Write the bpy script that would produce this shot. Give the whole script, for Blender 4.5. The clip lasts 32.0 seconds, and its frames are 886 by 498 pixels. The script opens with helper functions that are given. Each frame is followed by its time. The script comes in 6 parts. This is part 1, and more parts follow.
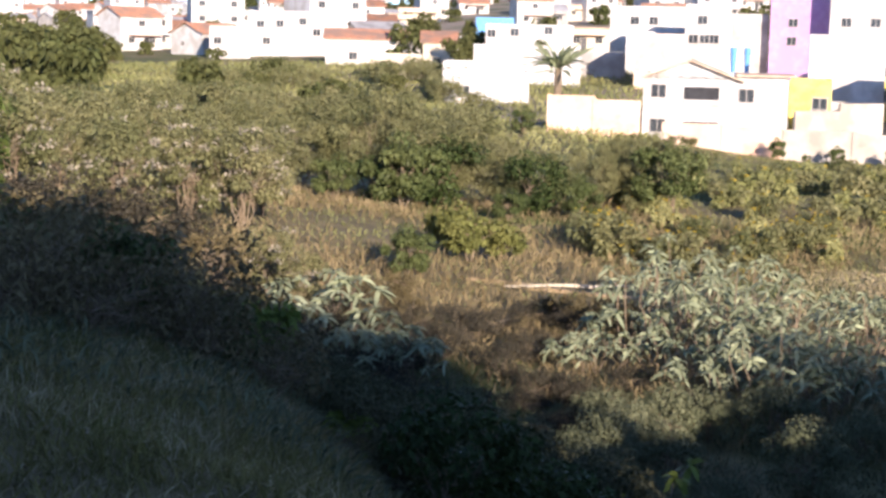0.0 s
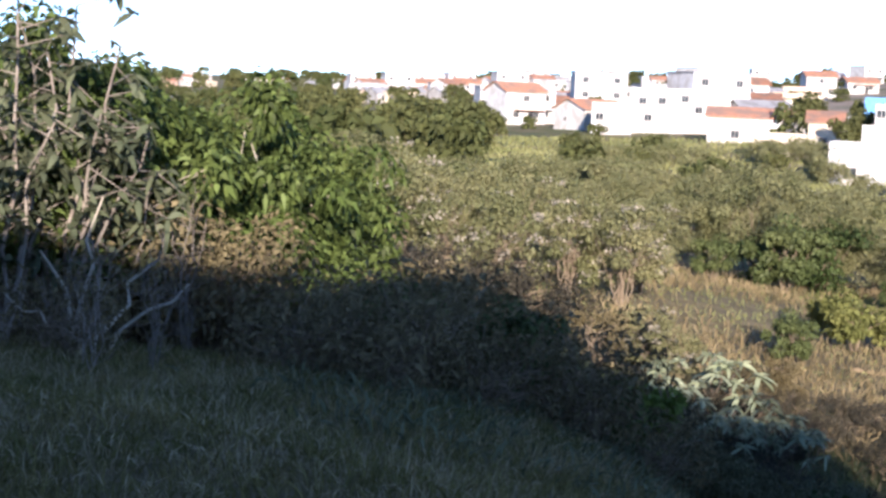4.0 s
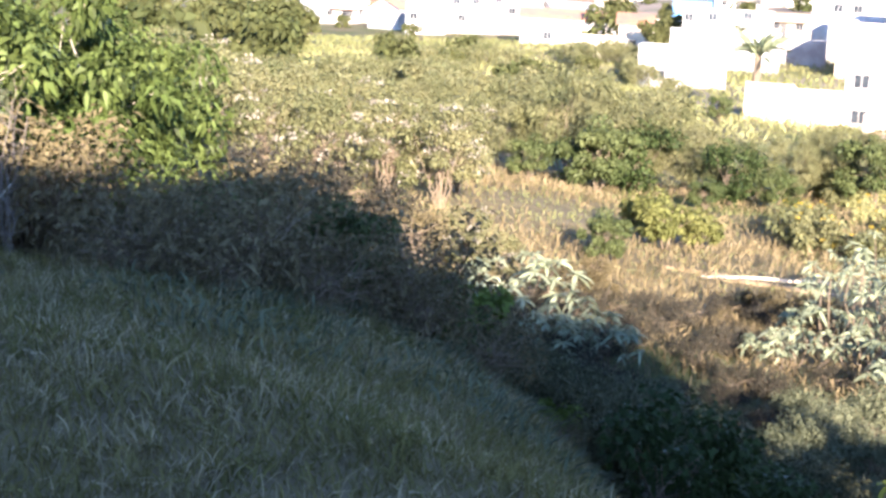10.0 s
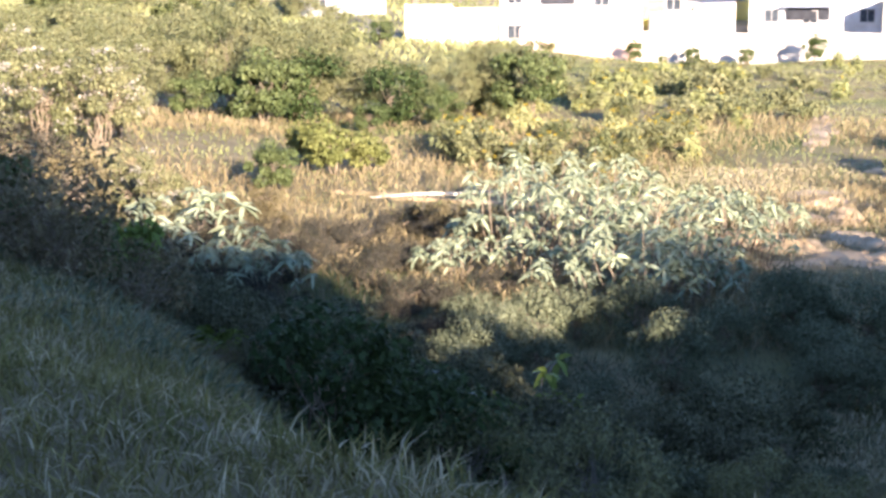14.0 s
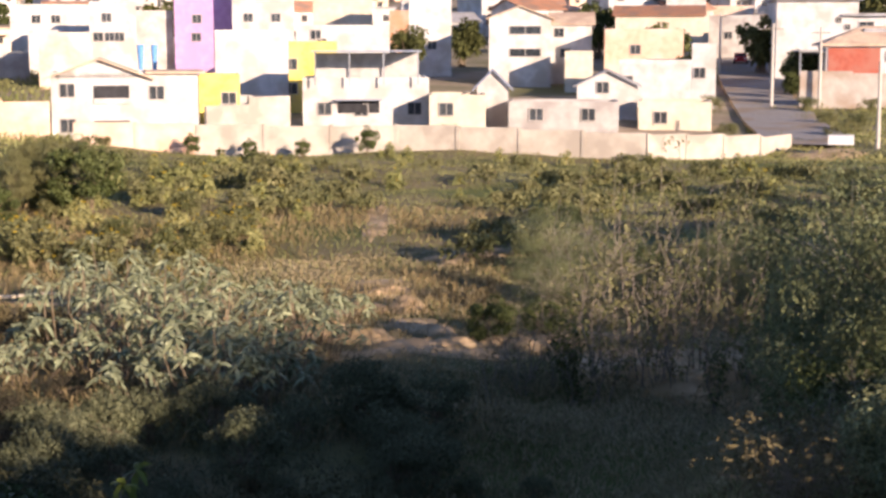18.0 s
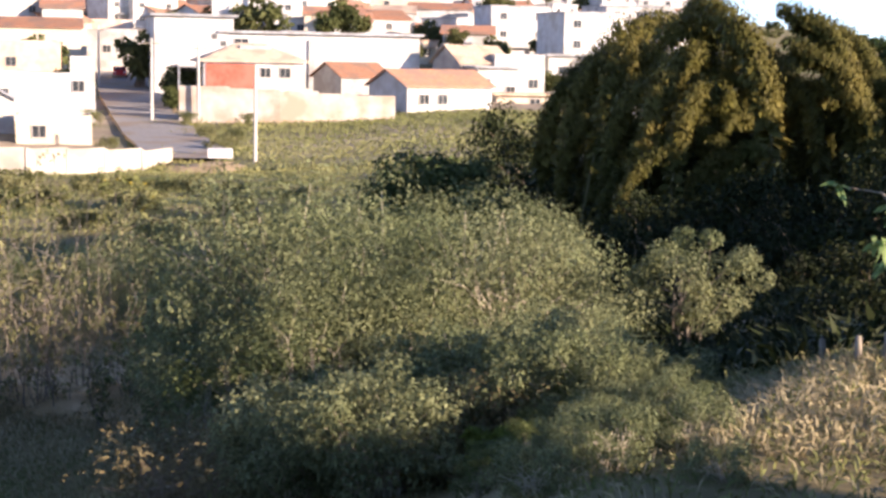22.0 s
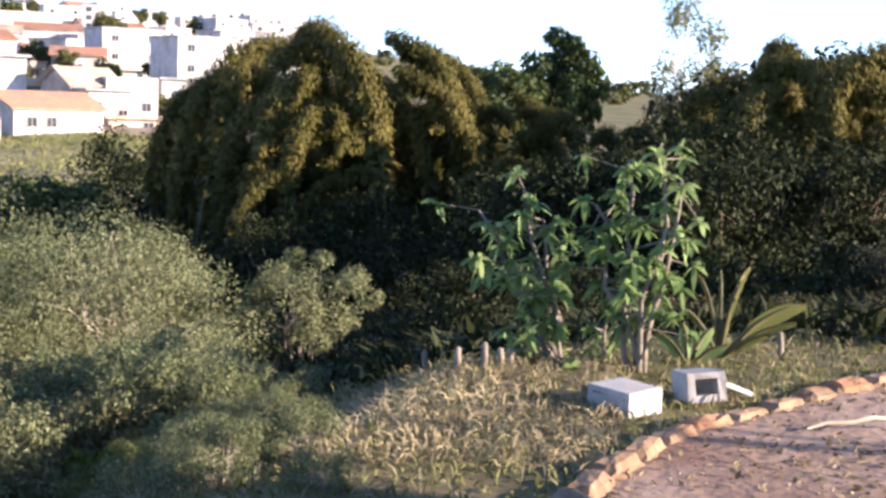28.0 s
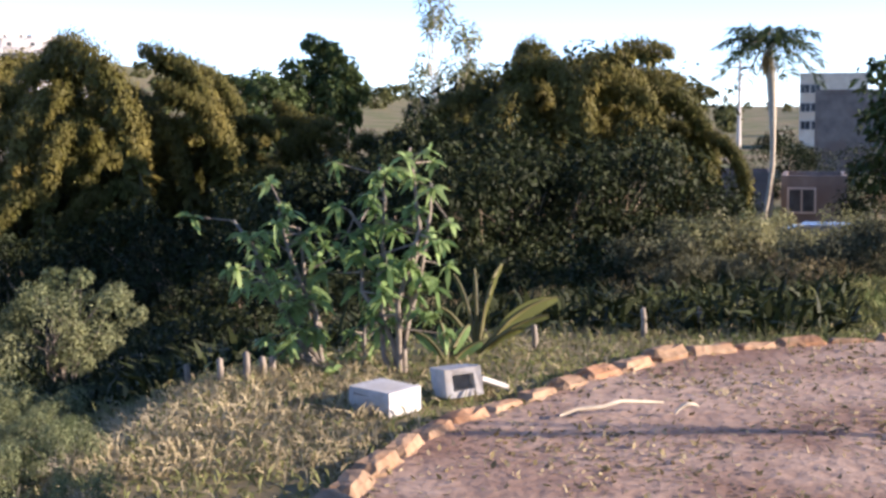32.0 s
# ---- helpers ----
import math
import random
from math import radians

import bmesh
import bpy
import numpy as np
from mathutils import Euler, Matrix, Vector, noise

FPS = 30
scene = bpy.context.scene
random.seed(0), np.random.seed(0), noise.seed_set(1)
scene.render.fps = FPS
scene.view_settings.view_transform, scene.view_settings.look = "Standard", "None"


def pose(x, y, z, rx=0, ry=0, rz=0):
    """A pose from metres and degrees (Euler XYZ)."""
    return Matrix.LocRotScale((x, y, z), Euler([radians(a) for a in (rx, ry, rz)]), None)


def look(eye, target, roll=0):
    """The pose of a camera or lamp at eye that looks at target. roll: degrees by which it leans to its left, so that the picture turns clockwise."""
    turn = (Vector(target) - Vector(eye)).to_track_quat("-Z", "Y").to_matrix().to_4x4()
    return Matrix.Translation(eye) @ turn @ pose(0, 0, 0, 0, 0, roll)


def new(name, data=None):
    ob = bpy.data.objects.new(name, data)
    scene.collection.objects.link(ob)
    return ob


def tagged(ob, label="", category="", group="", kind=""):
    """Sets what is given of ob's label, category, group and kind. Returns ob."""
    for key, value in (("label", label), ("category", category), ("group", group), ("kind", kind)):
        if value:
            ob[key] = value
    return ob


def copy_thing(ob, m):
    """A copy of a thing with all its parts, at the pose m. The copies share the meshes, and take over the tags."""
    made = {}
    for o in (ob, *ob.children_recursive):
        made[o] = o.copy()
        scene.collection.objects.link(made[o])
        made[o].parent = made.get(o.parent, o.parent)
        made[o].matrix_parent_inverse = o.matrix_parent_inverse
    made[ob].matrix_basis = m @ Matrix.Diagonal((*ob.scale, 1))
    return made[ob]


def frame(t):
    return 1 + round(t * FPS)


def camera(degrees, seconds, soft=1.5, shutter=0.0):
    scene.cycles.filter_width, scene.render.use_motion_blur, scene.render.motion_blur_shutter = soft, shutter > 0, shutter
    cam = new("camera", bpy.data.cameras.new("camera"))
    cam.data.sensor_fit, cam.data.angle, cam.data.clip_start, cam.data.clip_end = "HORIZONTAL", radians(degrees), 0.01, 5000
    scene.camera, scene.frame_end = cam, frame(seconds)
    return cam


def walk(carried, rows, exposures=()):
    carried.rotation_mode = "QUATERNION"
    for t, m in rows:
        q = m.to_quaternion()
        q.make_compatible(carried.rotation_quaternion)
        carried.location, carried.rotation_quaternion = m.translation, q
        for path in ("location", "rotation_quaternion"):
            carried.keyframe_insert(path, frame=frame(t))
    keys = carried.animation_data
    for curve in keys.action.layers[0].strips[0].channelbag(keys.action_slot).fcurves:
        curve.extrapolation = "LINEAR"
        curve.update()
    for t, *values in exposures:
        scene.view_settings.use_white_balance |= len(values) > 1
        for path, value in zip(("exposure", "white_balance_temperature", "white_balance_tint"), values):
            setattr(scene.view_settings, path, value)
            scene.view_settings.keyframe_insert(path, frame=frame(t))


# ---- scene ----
# the camera stands on a road verge and is turned by hand
ROWS = [
    (0.0, 0.093, 0.009, 1.590, 0.007, -7.739, 1.284),
    (0.5, 0.062, 0.015, 1.593, 1.684, -7.264, 1.329),
    (1.0, 0.033, 0.024, 1.604, 3.091, -7.262, 1.186),
    (1.5, 0.006, 0.033, 1.617, 4.326, -6.865, 1.936),
    (2.0, -0.019, 0.041, 1.625, 5.922, -6.711, 1.777),
    (2.5, -0.041, 0.044, 1.639, 7.439, -6.525, 1.959),
    (3.0, -0.061, 0.047, 1.653, 9.498, -6.020, 2.091),
    (3.5, -0.081, 0.049, 1.655, 12.953, -5.203, 1.857),
    (4.0, -0.088, 0.049, 1.653, 14.149, -5.342, 2.277),
    (4.5, -0.095, 0.047, 1.651, 13.791, -5.053, 2.943),
    (6.5, -0.158, 0.118, 1.670, 14.828, -4.760, 3.570),
    (7.0, -0.172, 0.114, 1.671, 15.214, -5.811, 3.541),
    (7.5, -0.180, 0.107, 1.664, 14.676, -6.308, 3.363),
    (8.0, -0.179, 0.095, 1.657, 13.974, -6.732, 3.265),
    (8.5, -0.179, 0.086, 1.645, 13.259, -7.318, 3.227),
    (9.0, -0.195, 0.087, 1.636, 11.737, -7.942, 3.070),
    (9.5, -0.242, 0.100, 1.621, 9.337, -8.283, 2.838),
    (10.0, -0.249, 0.086, 1.633, 6.909, -8.773, 3.014),
    (10.5, -0.195, 0.072, 1.618, 4.783, -9.109, 2.773),
    (11.0, -0.120, 0.075, 1.592, 2.986, -9.504, 2.710),
    (11.5, -0.058, 0.066, 1.578, 1.493, -10.321, 2.364),
    (12.0, -0.019, 0.046, 1.565, 0.169, -10.434, 1.456),
    (12.5, 0.004, 0.022, 1.549, -1.193, -10.904, 0.869),
    (13.0, 0.036, -0.006, 1.543, -2.406, -11.138, 0.430),
    (13.5, 0.078, -0.027, 1.532, -3.653, -11.009, -0.152),
    (14.0, 0.122, -0.037, 1.519, -5.100, -10.958, -0.591),
    (14.5, 0.142, -0.031, 1.508, -6.070, -11.187, -1.072),
    (16.5, 0.122, 0.037, 1.553, -10.520, -8.500, -0.600),
    (17.0, 0.074, 0.059, 1.586, -13.315, -8.361, 0.192),
    (17.5, 0.039, 0.078, 1.603, -17.088, -8.228, -0.146),
    (18.0, -0.002, 0.097, 1.614, -21.766, -7.630, -0.067),
    (18.5, -0.014, 0.111, 1.627, -26.902, -7.005, 0.242),
    (19.0, -0.024, 0.128, 1.642, -33.357, -7.121, 1.864),
    (19.5, 0.023, 0.080, 1.627, -36.329, -7.852, 2.317),
    (20.0, 0.060, 0.046, 1.625, -40.148, -7.574, 4.210),
    (20.5, 0.065, 0.036, 1.614, -41.742, -7.714, 3.326),
    (21.0, 0.062, 0.031, 1.614, -42.728, -7.261, 1.753),
    (21.5, 0.056, 0.030, 1.599, -44.311, -7.594, 1.177),
    (22.0, 0.079, 0.007, 1.597, -44.779, -6.903, 1.052),
    (22.5, 0.122, -0.022, 1.600, -45.079, -6.035, 0.828),
    (23.0, 0.170, -0.044, 1.594, -46.352, -5.453, -0.005),
    (23.5, 0.198, -0.041, 1.588, -47.394, -5.589, -0.551),
    (24.0, 0.210, -0.041, 1.575, -48.872, -5.598, -0.626),
    (24.5, 0.225, -0.039, 1.573, -49.732, -5.468, -1.673),
    (26.5, 0.211, -0.102, 1.572, -51.206, -6.051, -0.672),
    (27.0, 0.182, -0.092, 1.570, -53.041, -5.922, 0.309),
    (27.5, 0.135, -0.067, 1.568, -55.511, -5.781, 1.086),
    (28.0, 0.083, -0.069, 1.558, -59.193, -5.578, 1.968),
    (28.5, 0.049, -0.061, 1.563, -61.189, -5.631, 0.657),
    (29.0, 0.040, -0.065, 1.571, -60.900, -5.205, 0.449),
    (29.5, 0.035, -0.086, 1.577, -61.724, -5.082, 0.074),
    (30.0, 0.022, -0.110, 1.580, -62.322, -4.627, -0.069),
    (30.5, 0.011, -0.134, 1.575, -63.582, -4.833, 0.114),
    (31.0, 0.001, -0.159, 1.577, -64.999, -4.984, 0.055),
    (31.5, -0.010, -0.183, 1.578, -66.311, -4.980, -0.146),
    (32.0, -0.002, -0.200, 1.574, -67.900, -5.209, -0.110),
]
LENS = 32.5
cam = camera(LENS, 32.0, soft=3.0)


def hand_pose(x, y, z, yaw, pitch, roll):
    return Matrix.Translation((x, y, z)) @ pose(0, 0, 0, 90 + pitch, 0, yaw) @ pose(0, 0, 0, 0, 0, roll)


EXPOSURES = [(t, stops + 0.95, kelvin, tint) for t, stops, kelvin, tint in (
    (0.0, 0.08, 6350, 20), (2.0, 0.08, 6350, 20), (4.0, 0.2, 5950, 19), (6.5, -0.42, 6050, 17), (7.0, 0.0, 5950, 17), (8.0, 0.52, 5850, 18),
    (9.0, 1.05, 6150, 19), (11.0, 1.3, 6200, 20), (13.0, 1.32, 6300, 20), (14.5, 1.1, 6300, 19), (16.5, -0.08, 7000, 22), (18.0, -0.1, 7200, 24),
    (20.0, 0.24, 7200, 24), (23.0, 0.45, 6800, 22), (27.0, 0.65, 6500, 22), (30.0, 0.62, 6550, 24), (32.0, 0.5, 6400, 23))]
walk(cam, [(t, hand_pose(*r)) for t, *r in ROWS], EXPOSURES)

# ---- daylight: low afternoon sun from behind the road ----
SUN_BEARING, SUN_HEIGHT = 164.0, 14.2
world = bpy.data.worlds.new("sky")
scene.world = world
world.use_nodes = True
wn = world.node_tree.nodes
sky = wn.new("ShaderNodeTexSky")
sky.sky_type = "NISHITA"
sky.sun_disc = False
sky.sun_elevation, sky.sun_rotation = radians(SUN_HEIGHT), radians(SUN_BEARING)
sky.air_density, sky.dust_density, sky.ozone_density = 0.6, 0.0, 2.0
sky.altitude = 2200
wn["Background"].inputs[1].default_value = 0.15
world.node_tree.links.new(sky.outputs[0], wn["Background"].inputs[0])
sun = new("sun", bpy.data.lights.new("sun", "SUN"))
sun.data.energy, sun.data.angle, sun.data.color = 5.0, radians(0.6), (1.0, 0.87, 0.70)
sb, se = radians(SUN_BEARING), radians(SUN_HEIGHT)
sun.matrix_world = look((math.sin(sb) * math.cos(se) * 50, math.cos(sb) * math.cos(se) * 50, math.sin(se) * 50), (0, 0, 0))

# ---- helpers for building ----
rng = np.random.default_rng(7)


def tag_material(name, low, high, rough=0.8, scale=6.0, bump=0.0, vary=0.25, island=False, sheen=0.0, stain=None, stain_scale=0.4, metal=0.0):
    """Two-scale noise between two base colours; each object (or leaf) differs a little."""
    m = bpy.data.materials.new(name)
    m.use_nodes = True
    nt, n, l = m.node_tree, m.node_tree.nodes, m.node_tree.links
    b = n["Principled BSDF"]
    tc = n.new("ShaderNodeNewGeometry")
    fine = n.new("ShaderNodeTexNoise")
    fine.inputs["Scale"].default_value, fine.inputs["Detail"].default_value = scale, 4.0
    l.new(tc.outputs["Position"], fine.inputs["Vector"])
    ramp = n.new("ShaderNodeMapRange")
    ramp.inputs["From Min"].default_value, ramp.inputs["From Max"].default_value = 0.3, 0.7
    l.new(fine.outputs[0], ramp.inputs["Value"])
    mix = n.new("ShaderNodeMix")
    mix.data_type = "RGBA"
    mix.inputs[6].default_value, mix.inputs[7].default_value = (*low, 1), (*high, 1)
    l.new(ramp.outputs[0], mix.inputs[0])
    last = mix.outputs[2]
    if stain:
        big = n.new("ShaderNodeTexNoise")
        big.inputs["Scale"].default_value, big.inputs["Detail"].default_value = stain_scale, 5.0
        l.new(tc.outputs["Position"], big.inputs["Vector"])
        r2 = n.new("ShaderNodeMapRange")
        r2.inputs["From Min"].default_value, r2.inputs["From Max"].default_value = 0.45, 0.62
        l.new(big.outputs[0], r2.inputs["Value"])
        m2 = n.new("ShaderNodeMix")
        m2.data_type = "RGBA"
        m2.inputs[7].default_value = (*stain, 1)
        l.new(last, m2.inputs[6])
        l.new(r2.outputs[0], m2.inputs[0])
        last = m2.outputs[2]
    if vary:
        hsv = n.new("ShaderNodeHueSaturation")
        if island:
            pick = tc.outputs["Random Per Island"]
        else:
            pick = n.new("ShaderNodeObjectInfo").outputs["Random"]
        mr = n.new("ShaderNodeMapRange")
        mr.inputs["To Min"].default_value, mr.inputs["To Max"].default_value = 1 - vary, 1 + vary
        l.new(pick, mr.inputs["Value"])
        l.new(mr.outputs[0], hsv.inputs["Value"])
        l.new(last, hsv.inputs["Color"])
        last = hsv.outputs[0]
    l.new(last, b.inputs["Base Color"])
    b.inputs["Roughness"].default_value = rough
    b.inputs["Metallic"].default_value = metal
    b.inputs["Specular IOR Level"].default_value = 0.3
    if bump:
        bp = n.new("ShaderNodeBump")
        bp.inputs["Strength"].default_value, bp.inputs["Distance"].default_value = 0.6, bump
        l.new(fine.outputs[0], bp.inputs["Height"])
        l.new(bp.outputs[0], b.inputs["Normal"])
    return m


def leaf_material(name, low, high, vary=0.35, through_light=0.25, rough=0.55, scale=0.7):
    """Leaves: colour differs from clump to clump and leaf to leaf, and some light shines through."""
    m = tag_material(name, low, high, rough, scale, 0.0, vary, True)
    n, l = m.node_tree.nodes, m.node_tree.links
    b, out = n["Principled BSDF"], n["Material Output"]
    b.inputs["Specular IOR Level"].default_value = 0.12
    tr = n.new("ShaderNodeBsdfTranslucent")
    l.new(b.inputs["Base Color"].links[0].from_socket, tr.inputs[0])
    mx = n.new("ShaderNodeMixShader")
    mx.inputs[0].default_value = through_light
    l.new(b.outputs[0], mx.inputs[1])
    l.new(tr.outputs[0], mx.inputs[2])
    l.new(mx.outputs[0], out.inputs[0])
    return m


def mesh_from(name, verts, faces, material, smooth=False):
    """A mesh from numpy vertices and faces of one size."""
    me = bpy.data.meshes.new(name)
    verts, faces = np.asarray(verts, np.float32), np.asarray(faces, np.int32)
    me.vertices.add(len(verts))
    me.vertices.foreach_set("co", verts.ravel())
    k = faces.shape[1]
    me.loops.add(faces.size)
    me.loops.foreach_set("vertex_index", faces.ravel())
    me.polygons.add(len(faces))
    me.polygons.foreach_set("loop_start", np.arange(len(faces), dtype=np.int32) * k)
    me.polygons.foreach_set("loop_total", np.full(len(faces), k, np.int32))
    if smooth:
        me.polygons.foreach_set("use_smooth", np.ones(len(faces), bool))
    me.update(calc_edges=True)
    me.materials.append(material)
    return me


def put(name, me, parent=None, label=""):
    ob = new(name, me)
    ob.parent = parent
    if label:
        ob["label"] = label
    return ob


def part(name, bm, material, parent, label=""):
    me = bpy.data.meshes.new(name)
    bm.to_mesh(me)
    bm.free()
    me.materials.append(material)
    return put(name, me, parent, label)


def box_bm(x0, y0, z0, x1, y1, z1, bevel=0.0):
    bm = bmesh.new()
    bmesh.ops.create_cube(bm, size=1, matrix=Matrix.LocRotScale(((x0 + x1) / 2, (y0 + y1) / 2, (z0 + z1) / 2), None, (x1 - x0, y1 - y0, z1 - z0)))
    if bevel:
        bmesh.ops.bevel(bm, geom=bm.edges[:], offset=bevel, segments=1, affect="EDGES")
    return bm


def unit(v):
    return v / np.maximum(np.linalg.norm(v, axis=-1, keepdims=True), 1e-9)


def directions(n, up=0.0, spread=1.0):
    d = unit(rng.normal(size=(n, 3)))
    d[:, 2] = d[:, 2] * spread + up
    return unit(d)


def tubes(paths, sides=5):
    """Tapered tubes along polylines: a list of (points, radii)."""
    vs, fs, base = [], [], 0
    ang = np.arange(sides) * 2 * np.pi / sides
    for pts, rad in paths:
        pts, rad = np.asarray(pts, float), np.asarray(rad, float)
        t = unit(np.gradient(pts, axis=0))
        ref = np.where(np.abs(t[:, 2:3]) > 0.9, [[1.0, 0, 0]], [[0, 0, 1.0]])
        u = unit(np.cross(t, ref))
        w = np.cross(t, u)
        ring = pts[:, None] + rad[:, None, None] * (np.cos(ang)[None, :, None] * u[:, None] + np.sin(ang)[None, :, None] * w[:, None])
        n = len(pts)
        vs.append(ring.reshape(-1, 3))
        i = np.arange(n - 1)[:, None] * sides
        j = np.arange(sides)[None]
        k = (j + 1) % sides
        f = np.stack([i + j, i + k, i + sides + k, i + sides + j], -1).reshape(-1, 4) + base
        fs.append(f)
        base += n * sides
    return np.concatenate(vs), np.concatenate(fs)


def blades(p, d, length, width, droop=0.3, steps=1, face=None):
    """Leaves: from points p along directions d; each a folded strip that droops and ends in a tip."""
    n = len(p)
    d = unit(d)
    length, width = np.broadcast_to(length, (n,)), np.broadcast_to(width, (n,))
    side = unit(np.cross(d, unit(rng.normal(size=(n, 3)) * 0.5 + [0, 0, 1.0]) if face is None else face))
    if steps == 1:
        mid = p + d * (length * 0.45)[:, None]
        tip = p + d * length[:, None] - np.array([0, 0, 1.0]) * (length * droop)[:, None]
        v = np.stack([p, mid + side * (width / 2)[:, None], tip, mid - side * (width / 2)[:, None]], 1)
        return v.reshape(-1, 3), np.arange(4 * n).reshape(n, 4)
    rows = []
    for k in range(steps + 1):
        s = k / steps
        c = p + d * (length * s)[:, None] - np.array([0, 0, 1.0]) * (length * droop * s * s)[:, None]
        w = width * max(0.06, math.sin(math.pi * min(0.97, s * 0.9 + 0.1)) ** 0.8) / 2
        rows += [c + side * w[:, None], c - side * w[:, None]]
    v = np.stack(rows, 1)
    m = 2 * (steps + 1)
    base = (np.arange(n) * m)[:, None, None]
    f = np.array([[2 * k, 2 * k + 1, 2 * k + 3, 2 * k + 2] for k in range(steps)])[None]
    return v.reshape(-1, 3), (base + f).reshape(-1, 4)


def joined(*sets):
    vs, fs, base = [], [], 0
    for v, f in sets:
        vs.append(v)
        fs.append(np.asarray(f) + base)
        base += len(v)
    return np.concatenate(vs), np.concatenate(fs)


def bent(a, b, sag=0.0, n=5, wob=0.05):
    """A polyline from a to b that arches by sag and wobbles."""
    a, b = np.asarray(a, float), np.asarray(b, float)
    s = np.linspace(0, 1, n)[:, None]
    p = a + (b - a) * s
    p[:, 2] += np.sin(s[:, 0] * np.pi) * sag
    p[1:-1] += rng.normal(size=(n - 2, 3)) * wob * np.linalg.norm(b - a)
    return p


# ---- the lie of the land, by bearing (degrees to the right of +y) and range from the lookout ----
def ground(x, y):
    x, y = np.asarray(x, float), np.asarray(y, float)
    r = np.hypot(x, y)
    b = np.degrees(np.arctan2(x, y))
    edge = np.interp(b, [-180, -90, -40, -25, -8, 2, 12, 45, 55, 60, 66, 72, 85, 110, 180], [40, 20, 9.5, 8.0, 5.6, 4.5, 3.9, 4.4, 6.0, 8.3, 9.8, 10.8, 13.5, 30, 40])
    run = np.interp(b, [-180, -30, -15, 0, 12, 25, 33, 46, 52, 60, 85, 180], [40, 40, 32, 15, 14, 16, 21, 24, 40, 38, 34, 40])
    floor_z = np.interp(b, [-180, -45, -30, -15, 0, 12, 25, 45, 60, 85, 180], [-2, -2, -2.5, -3.2, -4.7, -5.0, -5.2, -4.9, -4.3, -3, -2])
    wall_z = np.interp(b, [-180, -30, -8, 4, 12, 20, 30, 36, 45, 60, 85, 180], [-3, -4, -4.2, -4.6, -5.8, -5.9, -6.4, -6.5, -5.4, -4.5, -3.5, -3])
    far_z = np.interp(b, [-180, -40, -24, -15, -4, 10, 28, 43, 52, 62, 70, 85, 180], [0, 0, 2, 6, 15, 27, 32, 32, 26, 12, 4, 2, 0])
    s = np.clip((r - edge) / run, 0, 1)
    even = np.interp(b, [25, 33], [0, 1])
    s = (s * s * (3 - 2 * s) * 0.55 + 0.45 * np.sqrt(s)) * (1 - even) + s * even
    z = floor_z * s
    mid = np.clip((r - 60) / 50, 0, 1)
    z = z + (wall_z - floor_z) * mid * (r > edge)
    u = np.clip((r - 112) / 520, 0, 1)
    z = z + (far_z - wall_z) * u ** 1.15
    z = z + np.clip((r - 700) / 1500, 0, 1) * np.interp(b, [-180, -40, -8, 4, 56, 64, 180], [33, 33, 32, 18, 12, 4, 4])
    wave = 0.10 * np.sin(x * 0.9 + 1.3 * np.sin(y * 0.5)) * np.sin(y * 0.8 + 0.7) + 0.25 * np.sin(x * 0.21 + 2) * np.sin(y * 0.17)
    return z + wave * np.clip((r - edge - 1) / 8, 0, 1) * np.clip(2.5 - r / 80, 0.15, 1)


def spot(bearing, rng_m, dz=0.0):
    a = radians(bearing)
    x, y = rng_m * math.sin(a), rng_m * math.cos(a)
    return np.array([x, y, float(ground(x, y)) + dz])


def set_at(ob, bearing, rng_m, turn=0.0, size=1.0, dz=0.0):
    x, y, z = spot(bearing, rng_m, dz)
    ob.matrix_basis = pose(x, y, z, 0, 0, turn) @ Matrix.Diagonal((size, size, size, 1))
    return ob


def again(ob, bearing, rng_m, turn=0.0, size=1.0, dz=0.0, tall=1.0):
    x, y, z = spot(bearing, rng_m, dz)
    c = copy_thing(ob, pose(x, y, z, 0, 0, turn))
    c.scale = (size, size, size * tall)
    return c

# ---- materials ----
M_SOIL = tag_material("dry_grass_soil", (0.15, 0.12, 0.06), (0.25, 0.20, 0.10), 0.95, 1.6, 0.05, 0, stain=(0.10, 0.12, 0.03), stain_scale=0.12)
M_DIRT = tag_material("bare_earth", (0.46, 0.32, 0.18), (0.60, 0.44, 0.27), 0.95, 2.2, 0.015, 0, stain=(0.27, 0.20, 0.10), stain_scale=0.9)
M_TRAIL = tag_material("straw_trail", (0.34, 0.28, 0.16), (0.46, 0.39, 0.24), 0.95, 3.0, 0.05, 0, stain=(0.24, 0.19, 0.10), stain_scale=0.6)
M_TOWN = tag_material("town_earth", (0.26, 0.20, 0.14), (0.40, 0.33, 0.25), 0.95, 0.6, 0.02, 0, stain=(0.14, 0.14, 0.06), stain_scale=0.05)
M_ROAD = tag_material("dirty_asphalt", (0.315, 0.207, 0.147), (0.455, 0.328, 0.245), 0.9, 11.0, 0.03, 0, stain=(0.22, 0.13, 0.09), stain_scale=0.9)
M_STREET = tag_material("street_asphalt", (0.24, 0.225, 0.22), (0.34, 0.32, 0.30), 0.9, 3.0, 0.01, 0, stain=(0.28, 0.22, 0.17), stain_scale=0.2)
M_KERB = tag_material("earth_stained_kerb", (0.25, 0.155, 0.09), (0.39, 0.265, 0.165), 0.9, 16.0, 0.03, 0.2, stain=(0.30, 0.155, 0.08), stain_scale=2.8)
# grey-brown kept dark so that the shade of the trees is in the colour
M_DIMWALL = tag_material("grey_render_with_shade", (0.13, 0.115, 0.105), (0.21, 0.18, 0.16), 0.9, 1.5, 0.01, 0.1, stain=(0.16, 0.12, 0.10), stain_scale=0.5)
